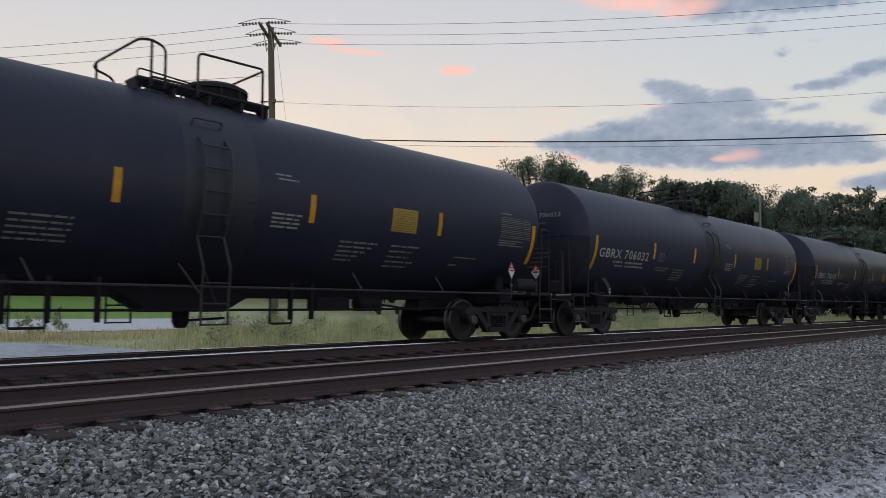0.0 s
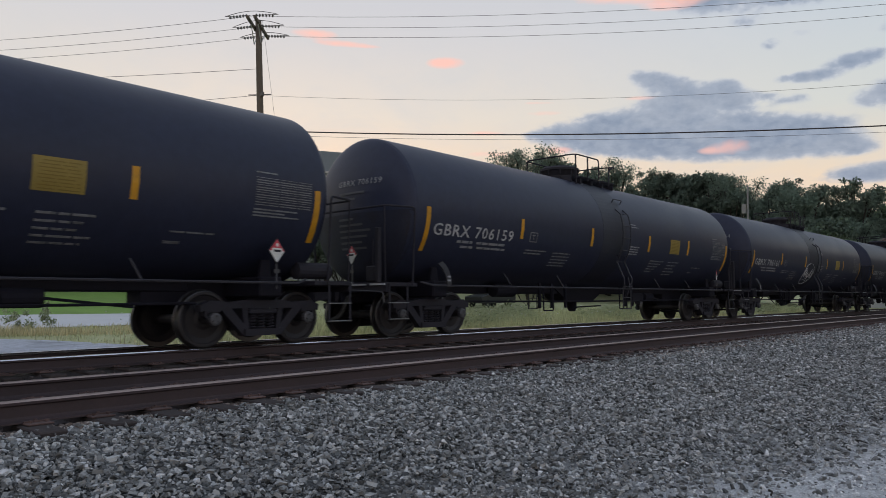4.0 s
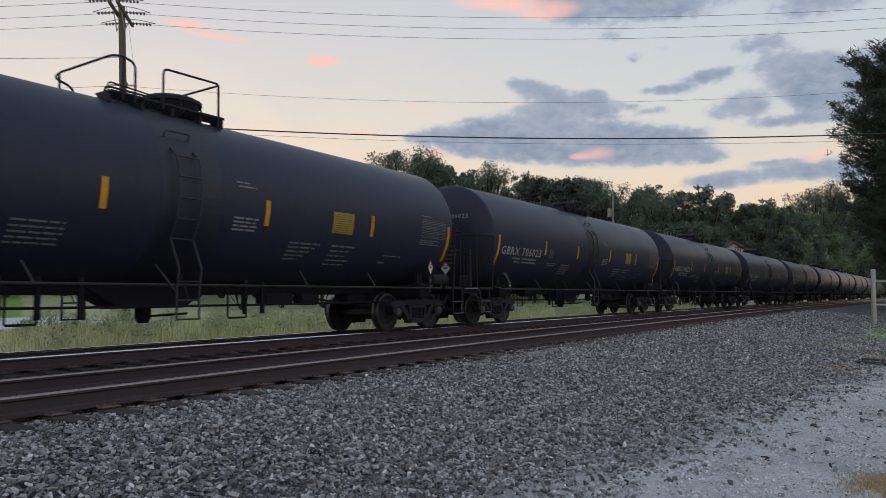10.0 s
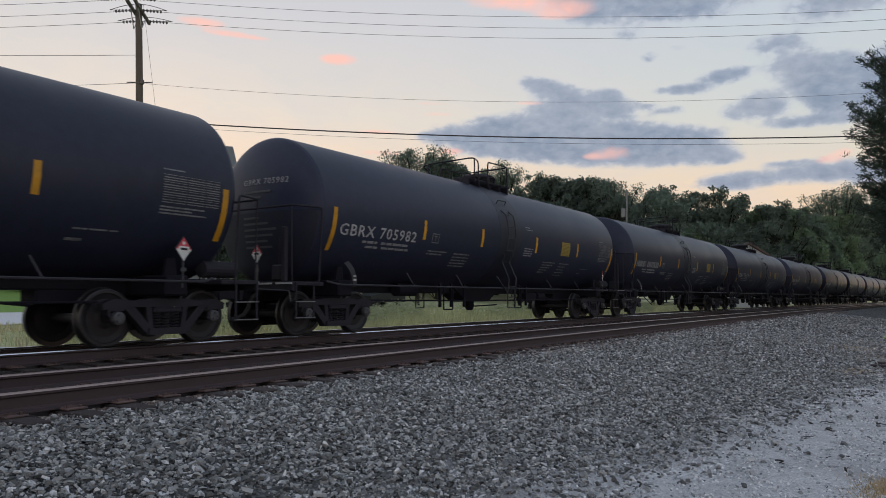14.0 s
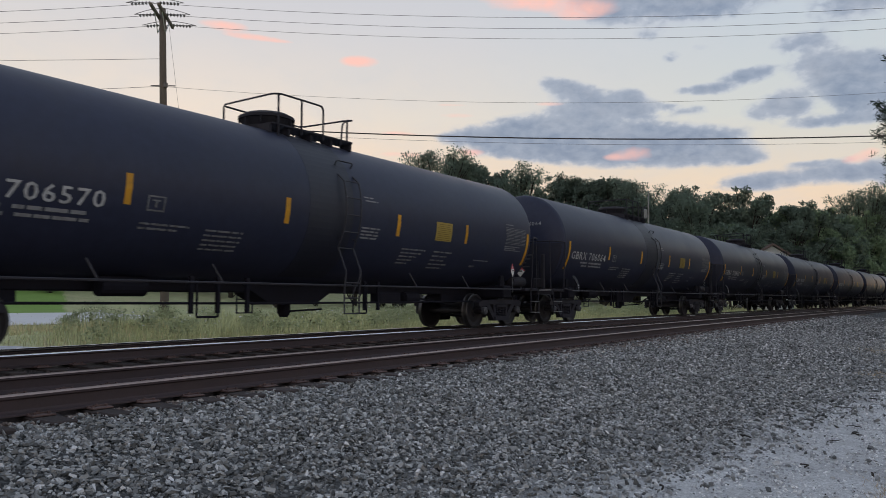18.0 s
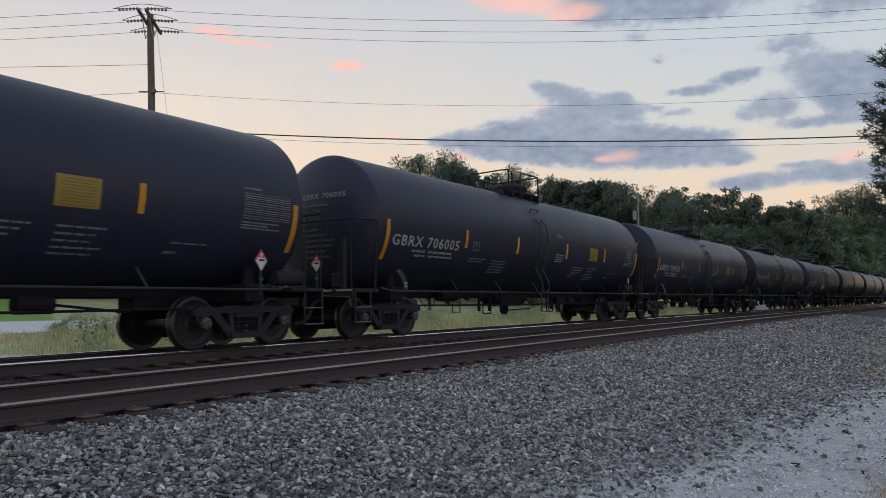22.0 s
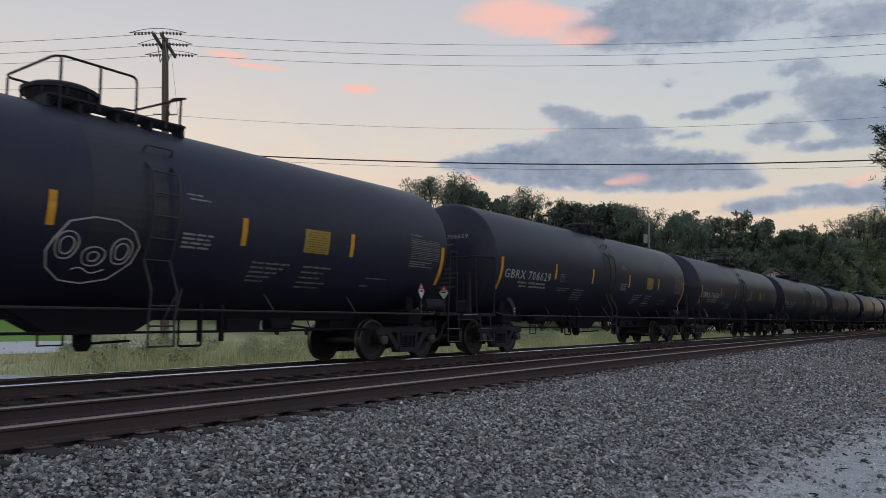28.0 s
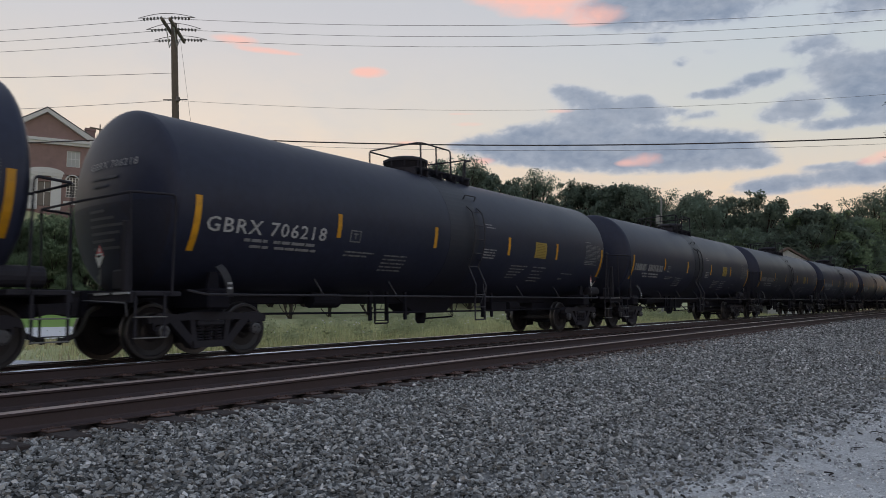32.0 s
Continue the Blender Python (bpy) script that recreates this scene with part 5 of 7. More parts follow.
def make_car(k, number, wide, scrawl):
    car = thing("tank_car", "black railway tank car with yellow strips and white lettering" if not scrawl else "black railway tank car with white scrawled graffito on its flank",
                "tank car", group="cars of the train")
    P = lambda name, key, build, label="", m=None: part(name, cached(key, build), car, label, m)
    flip = END_TURN if wide else None
    P("tank", "tank", tank_mesh, "matt black cylindrical tank shell")
    P("centre_sill", "centre_sill", centre_sill_mesh)
    P("spill_band", "spill", spill_mesh, "darker band of paint below the hatch", flip)
    P("spill_band", "spill", spill_mesh, "darker band of paint below the hatch", None if wide else END_TURN)
    for side in (-1, 1):
        P("side_handrail", ("side_rail", side), side_rail_mesh(side))
        P("ladder", ("ladder", side), ladder_mesh(side), "", flip)
        P("grab_iron", ("grab", side), grab_mesh(side), "", flip)
        P("walkway_grating", ("platform", side), platform_mesh(side), "", flip)
    P("train_line_pipe", "pipe", pipe_mesh(-0.85, 0.71))
    P("safety_rail", "gate_front", gate_rail_mesh("front"), "", flip)
    P("safety_rail", "gate_back", gate_rail_mesh("back"), "", flip)
    P("manway_dome", "manway", manway_mesh, "", flip)
    P("valve_housing", "valve", valve_mesh, "", flip)
    P("bottom_outlet", "outlet", outlet_mesh)
    P("brake_reservoir", "drum", drum_mesh)
    P("brake_cylinder", "cylinder", cylinder_mesh)
    for x in (-2.9, -2.35, -1.7, 1.55, 2.0):
        P("hanger", "hanger", hanger_mesh, "", pose(x, 0, 0))
    for x in (-2.62, 1.3):
        P("stirrup", "stirrup", stirrup_mesh, "", pose(x, 0, 0))
    P("brake_post", "brake_post", brake_post_mesh)
    P("air_reservoir", "reservoir", end_tank_mesh)
    for m in (None, END_TURN):
        P("tank_head", "head", head_mesh, "domed black tank head", m)
        P("head_shield", "shield", shield_mesh, "dirt-darkened plate over the lower head", m)
        P("stub_sill", "stub_sill", stub_sill_mesh, "", m)
        P("body_bolster", "body_bolster", body_bolster_mesh, "", m)
        deck = P("end_platform", "end_platform", end_platform_mesh, "", m)
        tagged(part("grating", cached("grating", grating_mesh), deck), kind="stuff")
        bracket = P("grab_bracket", "flank_bracket", flank_bracket_mesh, "", m)
        part("bracket_mark", cached("bracket_mark", bracket_mark_mesh), bracket)
        P("crossover_rail", "end_rail", end_rail_mesh, "", m)
        for side in (-1, 1):
            step = P("sill_step", ("step", side), sill_step_mesh(side), "", m)
            for z in (0.37, 0.68):
                part("rung", cached("rung", rung_mesh), step, "", pose(0, side * 1.44, z))
        P("reflective_edge", "tread", tread_plate_mesh, "", m)
        P("coupler", "coupler", coupler_mesh, "", m)
        P("air_hose", "hose", hose_mesh, "", m)
        P("uncoupling_lever", "lever", lever_mesh, "", m)
    # yellow strips on both flanks
    shift = 0.42 if wide else 0.0
    for x, h, w in ((-7.69, 34, 0.115), (-4.49, 17, 0.105), (-1.77 + shift, 17.5, 0.11), (1.50 + shift, 17.5, 0.11), (4.66, 17, 0.105), (7.85, 34, 0.115)):
        key, build = ("strip", h, w), strip_mesh(h, w)
        P("reflective_strip", key, build, "yellow reflective strip", pose(x, 0, 0))
        part("reflective_strip", cached(key, build), car, "yellow reflective strip", pose(x, 0, 0, 0, 0, 180))
    for m in (None, END_TURN):
        panel = P("yellow_panel", "panel", panel_mesh, "yellow notice panel with dark lines", m)
        tagged(part("notice_print", cached("panel_lines", panel_lines), panel), kind="stuff")
        tagged(P("data_table", "table", table_lines, "table of small white lettering", m), "table of small white lettering", kind="stuff")
        for key, build in (("stencil_a", stencil_a), ("stencil_b", stencil_b), ("stencil_c", stencil_c), ("stencil_d", stencil_d)):
            tagged(P("stencil_lettering", key, build, "", m), kind="stuff")
        P("test_box_mark", "box_mark", box_mark, "", m)
    tagged(P("head_lettering", "head_bars", head_bars), kind="stuff")
    for x, y, z, turn in ((7.07, -1.47, 1.55, 15), (-8.56, -0.22, 1.66, -100), (8.50, 0.22, 1.66, 80), (-7.07, 1.47, 1.55, 195)):
        pl = P("placard", "placard", placard_mesh, "red and white diamond placard", pose(x, y, z, 0, 0, turn))
        part("placard_post", cached("placard_post", placard_post_mesh), pl)
    if number:
        tagged(part("car_lettering", text_mesh(number, 0.345, M_WHITE, lambda x, y: on_tank(-7.51 + x, -20.1 + math.degrees(y / R_T), 0.015), 2.68), car), "white stencilled mark and number", kind="stuff")
        tagged(part("head_number", text_mesh(number, 0.17, M_TABLE, lambda x, y: head_place(x, y + 0.50), 1.22), car), kind="stuff")
    else:
        tagged(P("car_lettering", "bars_number", lambda: bars_mesh([(-7.5, -6.4, -20, -11), (-6.2, -4.72, -20, -11)], M_FAINT)), kind="stuff")
    if scrawl:
        P("chalk_graffito", "graffito", graffito_mesh, "chalk-white scrawled outline", pose(scrawl, 0, 0))
    if k == -1:
        P("faded_graffito", "faded", faded_mesh, "large faded sprayed letters")
    add_truck(car, -TRUCK_X, 0, k)
    add_truck(car, TRUCK_X, 0, k)
    CARS.append((car, k))
    return car


CARS = []
NUMBERS = {-5: "706032", -4: "706155", -3: "706159", -2: "706161", -1: "706157", 0: "706600", 1: "706023", 2: "706022", 3: "705982", 5: "706570", 6: "706064", 7: "705988",
           8: "706005", 9: "705955", 11: "706033", 12: "706629", 13: "706030", 14: "706218"}
# ---- behind the train ----
def polar(az, dist, z=0.0):
    return Vector((dist * math.sin(radians(az)), dist * math.cos(radians(az)), z))


def on_ground(x, y):
    return float(ground_height(np.array([x]), np.array([y]))[0])


def leaf_cloud(rng, centres, radii, n, size, squash=0.8):
    """Small leaf clumps as bent quads, thick towards the skin of each bough, with gaps."""
    radii = np.asarray(radii)
    many = np.maximum(20, (n * (radii / radii.max()) ** 1.7)).astype(int)
    c = np.repeat(np.asarray(centres, float), many, 0)
    r = np.repeat(radii, many)
    d = rng.normal(0, 1, (len(c), 3))
    d /= np.linalg.norm(d, axis=1)[:, None]
    rad = r * rng.random(len(c)) ** 0.45
    lump = 1 + 0.25 * np.sin(d[:, 0] * 5 + c[:, 0]) * np.cos(d[:, 2] * 6 + c[:, 1])
    p = c + d * (rad * lump)[:, None] * np.array([1, 1, squash])
    a = rng.normal(0, 1, (len(p), 3))
    a /= np.linalg.norm(a, axis=1)[:, None]
    b = np.cross(a, rng.normal(0, 1, (len(p), 3)))
    b /= np.linalg.norm(b, axis=1)[:, None]
    s = (size * rng.uniform(0.5, 1.3, len(p)))[:, None]
    nrm = np.cross(a, b) * s * 0.25
    v = np.stack([p - a * s, p + b * s * 0.7 + nrm, p + a * s, p - b * s * 0.7 + nrm], 1).reshape(-1, 3)
    face = np.repeat(p - c + rng.normal(0, 0.35, p.shape) * r[:, None], 4, 0) + np.array([0, 0, 0.15])
    face /= np.linalg.norm(face, axis=1)[:, None] + 1e-6
    face[:, 2] += 0.45
    face /= np.linalg.norm(face, axis=1)[:, None] + 1e-6
    return v, np.arange(len(v)).reshape(-1, 4), face


def leaf_mesh(name, cloud, material):
    """Leaf clumps whose shading follows the rounding of their bough."""
    v, f, face = cloud
    me = raw_mesh(name, v, f, material)
    me.shade_smooth()
    me.normals_split_custom_set_from_vertices(face.tolist())
    return me


def tree_meshes(seed, h, spread, light=False, leaves=260, size=0.30):
    rng = np.random.default_rng(seed)
    rnd = random.Random(seed)
    bm = bmesh.new()
    trunk = [(rnd.uniform(-0.2, 0.2) * i, rnd.uniform(-0.2, 0.2) * i, h * 0.75 * i / 5) for i in range(6)]
    last = None
    for i, p in enumerate(trunk):
        k = ring(bm, p, (0, 0, 1), h * 0.018 * (1.25 - 0.2 * i), 8, (1, 0, 0))
        if last:
            bridge(bm, last, k)
        last = k
    centres, radii = [], []
    for i in range(26):
        t = rnd.uniform(0.10, 1.0)
        a = rnd.uniform(0, 6.28)
        out = spread * (0.40 + 0.60 * math.sin(math.pi * min(t * 0.9 + 0.1, 1.0))) * rnd.uniform(0.35, 1.0)
        z = h * (0.20 + 0.72 * t)
        base = Vector(trunk[min(4, int(t * 4))])
        tip = Vector((base.x + out * math.cos(a), base.y + out * math.sin(a), z))
        mid = base.lerp(tip, 0.5) + Vector((0, 0, -0.04 * h))
        tube(bm, [base, mid, tip], h * 0.005, 5)
        centres.append(tip)
        radii.append(spread * rnd.uniform(0.20, 0.38))
        for j in range(2):
            q = tip + Vector((rnd.uniform(-1, 1), rnd.uniform(-1, 1), rnd.uniform(-0.3, 0.9))) * spread * 0.3
            if q.z > h * 0.97:
                q.z = h * 0.97
            tube(bm, [mid, q], h * 0.003, 4)
            centres.append(q)
            radii.append(spread * rnd.uniform(0.10, 0.20))
    centres.append((0, 0, h * 0.88))
    radii.append(spread * 0.30)
    cloud = leaf_cloud(rng, [tuple(c) for c in centres], radii, leaves, size)
    return finish("trunk", clean(bm), M_BARK), leaf_mesh("crown", cloud, M_LEAF_L if light else M_LEAF)


TREE_KINDS = {}


def plant(kind, az, dist, top_el, label, name="tree"):
    """A broadleaf tree whose top reaches the given elevation as seen from the yard."""
    if kind not in TREE_KINDS:
        seed, spread, light, leaves, size = kind
        TREE_KINDS[kind] = tree_meshes(seed, 14.0, spread, light, leaves, size)
    # keep clear of the railway
    while az < 88.9 and polar(az, dist).y - np.interp(polar(az, dist).x, _X, _Y + D_TRAIN) < 8.5:
        dist += 4.0
    p = polar(az, dist)
    z0 = on_ground(p.x, p.y)
    h = 1.06 + dist * math.tan(radians(top_el)) - z0
    k = max(h, 2.0) / 13.4
    root = thing(name, label, "tree", group="trees behind the railway")
    root.matrix_basis = Matrix.LocRotScale((p.x, p.y, z0 - 0.1), Euler((0, 0, az * 7.3 % 6.28)), (k, k, k))
    trunk, crown = TREE_KINDS[kind]
    part("trunk", trunk, root)
    part("crown", crown, root)
    return root


make_track(True)
make_track(False)
for k in range(-6, 25):
    make_car(k, "GBRX " + NUMBERS[k] if k in NUMBERS else "", k in (-3, -2, 5, 6, 11, 14), {-2: 0.58, 11: 0.52}.get(k, 0))

# ---- utility pole and overhead lines ----
LINE_O, LINE_D = Vector((19.0, 28.2, 0)), Vector((0.530, -0.848, 0))     # foot of the pole, way of the wires towards the yard
SIDE_D = Vector((0.848, 0.530, 0))
ARM_D = Vector((0.73, 0.683, 0))


def wire_mesh(name, pts, r, material):
    bm = bmesh.new()
    tube(bm, pts, r, 5)
    return finish(name, clean(bm), material)


def make_pole():
    root = thing("utility_pole", "weathered timber utility pole with crossarms behind the railway", "utility pole")
    foot, head = polar(35.05, 34.0, -1.2), polar(33.93, 34.0, 13.15)
    bm = bmesh.new()
    rows = []
    for i in range(9):
        t = i / 8
        rows.append(ring(bm, foot.lerp(head, t), head - foot, 0.19 - 0.055 * t, 14))
    for a, b in zip(rows, rows[1:]):
        bridge(bm, a, b)
    bm.faces.new(rows[-1])
    part("shaft", finish("shaft", clean(bm), M_POLE, smooth=True), root)
    top = head + Vector((0, 0, -0.35))
    for k in (-1, 1):
        bm = bmesh.new()
        c = top + LINE_D * 0.17 * k
        box(bm, -1.45, 1.45, -0.055, 0.055, -0.065, 0.065, 0.01)
        m = Matrix.Translation(c) @ Matrix.Rotation(math.atan2(ARM_D.y, ARM_D.x), 4, "Z")
        bmesh.ops.transform(bm, matrix=m, verts=bm.verts)
        part("crossarm", finish("crossarm", bm, M_POLE), root)
        for e in (-1, 1):
            bm = bmesh.new()
            tube(bm, [c + ARM_D * 0.75 * e, c + Vector((0, 0, -0.75))], 0.022, 5)
            part("arm_brace", finish("arm_brace", clean(bm), M_GALV), root)
    # dead-end insulator strings both ways, with slack jumpers over the arm
    for j in (-1, 0, 1):
        p = top + ARM_D * 1.35 * j + Vector((0, 0, 0.08))
        for k in (-1, 1):
            bm = bmesh.new()
            d = LINE_D * k
            for i in range(6):
                q = p + d * (0.22 + 0.15 * i) + Vector((0, 0, -0.01 * i))
                a, b = ring(bm, q, d, 0.075, 10), ring(bm, q + d * 0.05, d, 0.045, 10)
                bridge(bm, a, b)
                bm.faces.new(a[::-1])
                bm.faces.new(b)
            rod(bm, p + d * 0.05, p + d * 1.25, 0.014, n=5)
            part("insulator_string", finish("insulator_string", clean(bm), M_INSUL), root)
        pts = [p + LINE_D * (-1.25 + 0.25 * i) + Vector((0, 0, (0.16 if j else 0.24) * math.sin(math.pi * i / 10))) - ARM_D * 0.1 * math.sin(math.pi * i / 10) for i in range(11)]
        part("jumper_wire", wire_mesh("jumper_wire", pts, 0.014, M_WIRE), root)
    bm = bmesh.new()
    c = foot.lerp(head, 0.76)
    box(bm, c.x - 0.08, c.x + 0.08, c.y - 0.25, c.y - 0.05, c.z - 0.1, c.z + 0.1, 0.02)
    rod(bm, c + LINE_D * -0.55, c + LINE_D * 0.55, 0.025, n=6)
    part("clamp", finish("clamp", clean(bm), M_INSUL), root)
    # thin earth wire hanging down one side
    part("ground_wire", wire_mesh("ground_wire", [head + LINE_D * 0.2, head.lerp(foot, 0.35) + LINE_D * 0.75, head.lerp(foot, 0.6) + LINE_D * 0.35], 0.006, M_WIRE), root)
    # second pole that carries the lines on, out beyond the yard
    q = LINE_O + LINE_D * 52
    root2 = thing("utility_pole", "weathered timber utility pole at the edge of the yard", "utility pole")
    bm = bmesh.new()
    rod(bm, (q.x, q.y, -0.8), (q.x, q.y, 15.6), 0.19, 0.13, 12)
    part("shaft", finish("shaft", clean(bm), M_POLE), root2)
    bm = bmesh.new()
    box(bm, -1.45, 1.45, -0.055, 0.055, -0.065, 0.065)
    bmesh.ops.transform(bm, matrix=Matrix.Translation((q.x, q.y, 15.0)) @ Matrix.Rotation(math.atan2(SIDE_D.y, SIDE_D.x), 4, "Z"), verts=bm.verts)
    part("crossarm", finish("crossarm", bm, M_POLE), root2)


def make_lines():
    def span(name, label, offset, z0, b, a, r, material, end=52.0, sign=1):
        n = 26
        pts = []
        for i in range(n + 1):
            t = end * i / n
            pts.append(LINE_O + LINE_D * t * sign + (ARM_D * (1 - min(t / 20, 1)) + SIDE_D * min(t / 20, 1)) * offset + Vector((0, 0, z0 + b * t + a * t * t)))
        thing(name, label, "overhead wire", wire_mesh(name, pts, r, material), group="overhead lines")

    for j in (-1, 0, 1):
        span("power_wire", "thin overhead power wire across the tracks", 1.3 * j, 12.88, -0.065, 0.00214, 0.0085, M_WIRE)
        span("power_wire", "thin overhead power wire running away from the pole", 1.3 * j, 12.88, -0.075, 0.0021, 0.010, M_WIRE, 45.0, -1)
    span("neutral_wire", "thin lower overhead wire across the tracks", 0.2, 9.72, -0.0716, 0.00238, 0.0065, M_WIRE)
    span("neutral_wire", "thin lower overhead wire running away", 0.2, 9.72, -0.06, 0.0015, 0.010, M_WIRE, 45.0, -1)
    span("telephone_cable", "thick dark telephone cable slung under the power wires", 0.0, 8.05, -0.0534, 0.001566, 0.028, M_CABLE)
    span("telephone_cable", "thick dark telephone cable slung under the power wires", 0.0, 8.05, -0.05, 0.0012, 0.028, M_CABLE, 45.0, -1)
    span("telephone_wire", "thin wire slung below the telephone cable", 0.0, 7.86, -0.0560, 0.001566, 0.007, M_WIRE)
    a, b = polar(34.0, 34.0, 10.9), Vector((-9.0, 44.0, 8.6))
    pts = [a.lerp(b, i / 12) + Vector((0, 0, -1.1 * math.sin(math.pi * i / 12))) for i in range(13)]
    thing("service_wire", "thin service wire leading off to a building", "overhead wire", wire_mesh("service_wire", pts, 0.010, M_WIRE), group="overhead lines")


make_pole()
make_lines()


# ---- brick building on the rise ----
def make_brick_building():
    root = thing("brick_building", "red brick colonial building with white pediment and trim", "building")
    c = polar(25.85, 90.0)
    root.matrix_basis = Matrix.LocRotScale((c.x, c.y, 0), Euler((0, 0, radians(-25.85))), None)
    hw, eave, apex, zb = 4.95, 17.45, 21.35, 6.0

    def p(name, build, material, label=""):
        bm = bmesh.new()
        build(bm)
        return part(name, finish(name, clean(bm), material), root, label)

    def front(bm):
        # gable wall with its openings cut through
        holes = [(-3.4, -2.05, 15.1, 16.9), (2.05, 3.4, 15.1, 16.9), (-3.4, -2.1, 11.7, 14.2), (2.1, 3.4, 11.7, 14.2), (-0.62, 0.62, 10.6, 13.3)]
        xs = sorted({-hw, hw, *[h[0] for h in holes], *[h[1] for h in holes]})
        zs = sorted({zb, eave, *[h[2] for h in holes], *[h[3] for h in holes]})
        for x0, x1 in zip(xs, xs[1:]):
            for z0, z1 in zip(zs, zs[1:]):
                mx, mz = (x0 + x1) / 2, (z0 + z1) / 2
                if not any(h[0] < mx < h[1] and h[2] < mz < h[3] for h in holes):
                    box(bm, x0, x1, 0, 0.35, z0, z1)
        bmesh.ops.remove_doubles(bm, verts=bm.verts, dist=0.001)

    p("front_wall", front, M_BRICK)
    p("side_wall", lambda bm: box(bm, hw - 0.35, hw, 0.35, 16, zb, eave), M_BRICK)
    p("side_wall", lambda bm: box(bm, -hw, -hw + 0.35, 0.35, 16, zb, eave), M_BRICK)
    p("rear_wall", lambda bm: box(bm, -hw, hw, 15.7, 16.05, zb, eave), M_BRICK)
    p("gable_wall", lambda bm: prism(bm, [(-hw + 0.3, eave + 0.62), (hw - 0.3, eave + 0.62), (0, apex - 0.35)], 0.05, 0.40), M_BRICK)
    p("cornice", lambda bm: (box(bm, -hw - 0.25, hw + 0.25, -0.30, 0.4, eave, eave + 0.28), box(bm, -hw - 0.4, hw + 0.4, -0.45, 0.4, eave + 0.281, eave + 0.6)), M_TRIM, "white moulded cornice")
    for k in (-1, 1):
        p("raking_cornice", lambda bm: prism(bm, [(k * (hw + 0.45), eave + 0.605), (0, apex), (0, apex - 0.42), (k * (hw - 0.6), eave + 0.605)], -0.40, 0.05), M_TRIM)
        p("roof_slope", lambda bm: prism(bm, [(k * (hw + 0.55), eave + 0.62), (0, apex + 0.16), (0, apex + 0.005), (k * (hw + 0.45), eave + 0.608)], -0.42, 16.2), M_SLATE, "grey slate roof slope")
        p("corner_pilaster", lambda bm: box(bm, k * hw - 0.32, k * hw + 0.32, -0.12, 0.0, zb, eave - 0.01), M_TRIM)
        p("belt_course", lambda bm: box(bm, min(k * 1.9, k * 4.6), max(k * 1.9, k * 4.6), -0.05, 0.0, 10.9, 11.25), M_TRIM)
    p("chimney", lambda bm: (box(bm, 4.0, 5.0, 4.0, 5.0, eave, 20.2), box(bm, 3.9, 5.1, 3.9, 5.1, 20.21, 20.5)), M_BRICK, "brick chimney")
    for x in (-2.72, 2.72):
        w = p("window", lambda bm: box(bm, x - 0.60, x + 0.60, 0.16, 0.20, 15.15, 16.85), M_BLIND, "white sash window with a drawn blind")
        bm = bmesh.new()
        for a in (-0.66, 0.60):
            box(bm, x + a, x + a + 0.06, 0.10, 0.16, 15.1, 16.9)
        for z in (15.1, 15.97, 16.84):
            box(bm, x - 0.60, x + 0.60, 0.10, 0.16, z, z + 0.06)
        for a in (-0.2, 0.2):
            box(bm, x + a - 0.02, x + a + 0.02, 0.12, 0.158, 15.16, 16.84)
        part("sash_bars", finish("sash_bars", clean(bm), M_TRIM), w)
        w = p("arched_window", lambda bm: box(bm, x - 0.60, x + 0.60, 0.16, 0.20, 11.75, 13.9), M_GLASS, "round-headed multi-pane window")
        bm = bmesh.new()
        for i in range(5):
            a = -0.58 + 0.29 * i
            box(bm, x + a - 0.03, x + a + 0.03, 0.10, 0.158, 11.75, 13.95)
        for i in range(8):
            box(bm, x - 0.60, x + 0.60, 0.11, 0.157, 11.72 + 0.31 * i, 11.77 + 0.31 * i)
        pts = [(x + 0.66 * math.cos(a), -0.03, 13.58 + 0.60 * math.sin(a)) for a in [math.pi * i / 12 for i in range(13)]]
        tube(bm, pts, 0.08, 4)
        part("glazing_bars", finish("glazing_bars", clean(bm), M_TRIM), w)
    p("pale_wing", lambda bm: (box(bm, -8.6, -hw - 0.33, 2.0, 12.0, zb, 15.0), box(bm, -8.8, -hw - 0.33, 1.8, 12.2, 15.003, 15.5)), M_TRIM, "pale painted side wing with a flat parapet")
    # white door surround with its own pediment
    p("door_surround", lambda bm: (box(bm, -1.65, -0.63, -0.22, 0.0, 10.2, 13.9), box(bm, 0.63, 1.65, -0.22, 0.0, 10.2, 13.9), box(bm, -1.75, 1.75, -0.3, 0.0, 13.901, 14.2)), M_TRIM, "white panelled door surround")
    p("door_pediment", lambda bm: prism(bm, [(-1.9, 14.205)] + [(1.9 * math.cos(a), 14.205 + 0.62 * math.sin(a)) for a in [math.pi * (1 - i / 10) for i in range(1, 10)]] + [(1.9, 14.205)], -0.34, 0.0), M_TRIM)
    p("door_window", lambda bm: box(bm, -0.60, 0.60, 0.15, 0.20, 10.65, 13.28), M_GLASS)
    p("door_mullion", lambda bm: (box(bm, -0.04, 0.04, 0.08, 0.149, 10.65, 13.28), box(bm, -0.6, 0.6, 0.08, 0.148, 12.2, 12.28)), M_TRIM)


make_brick_building()


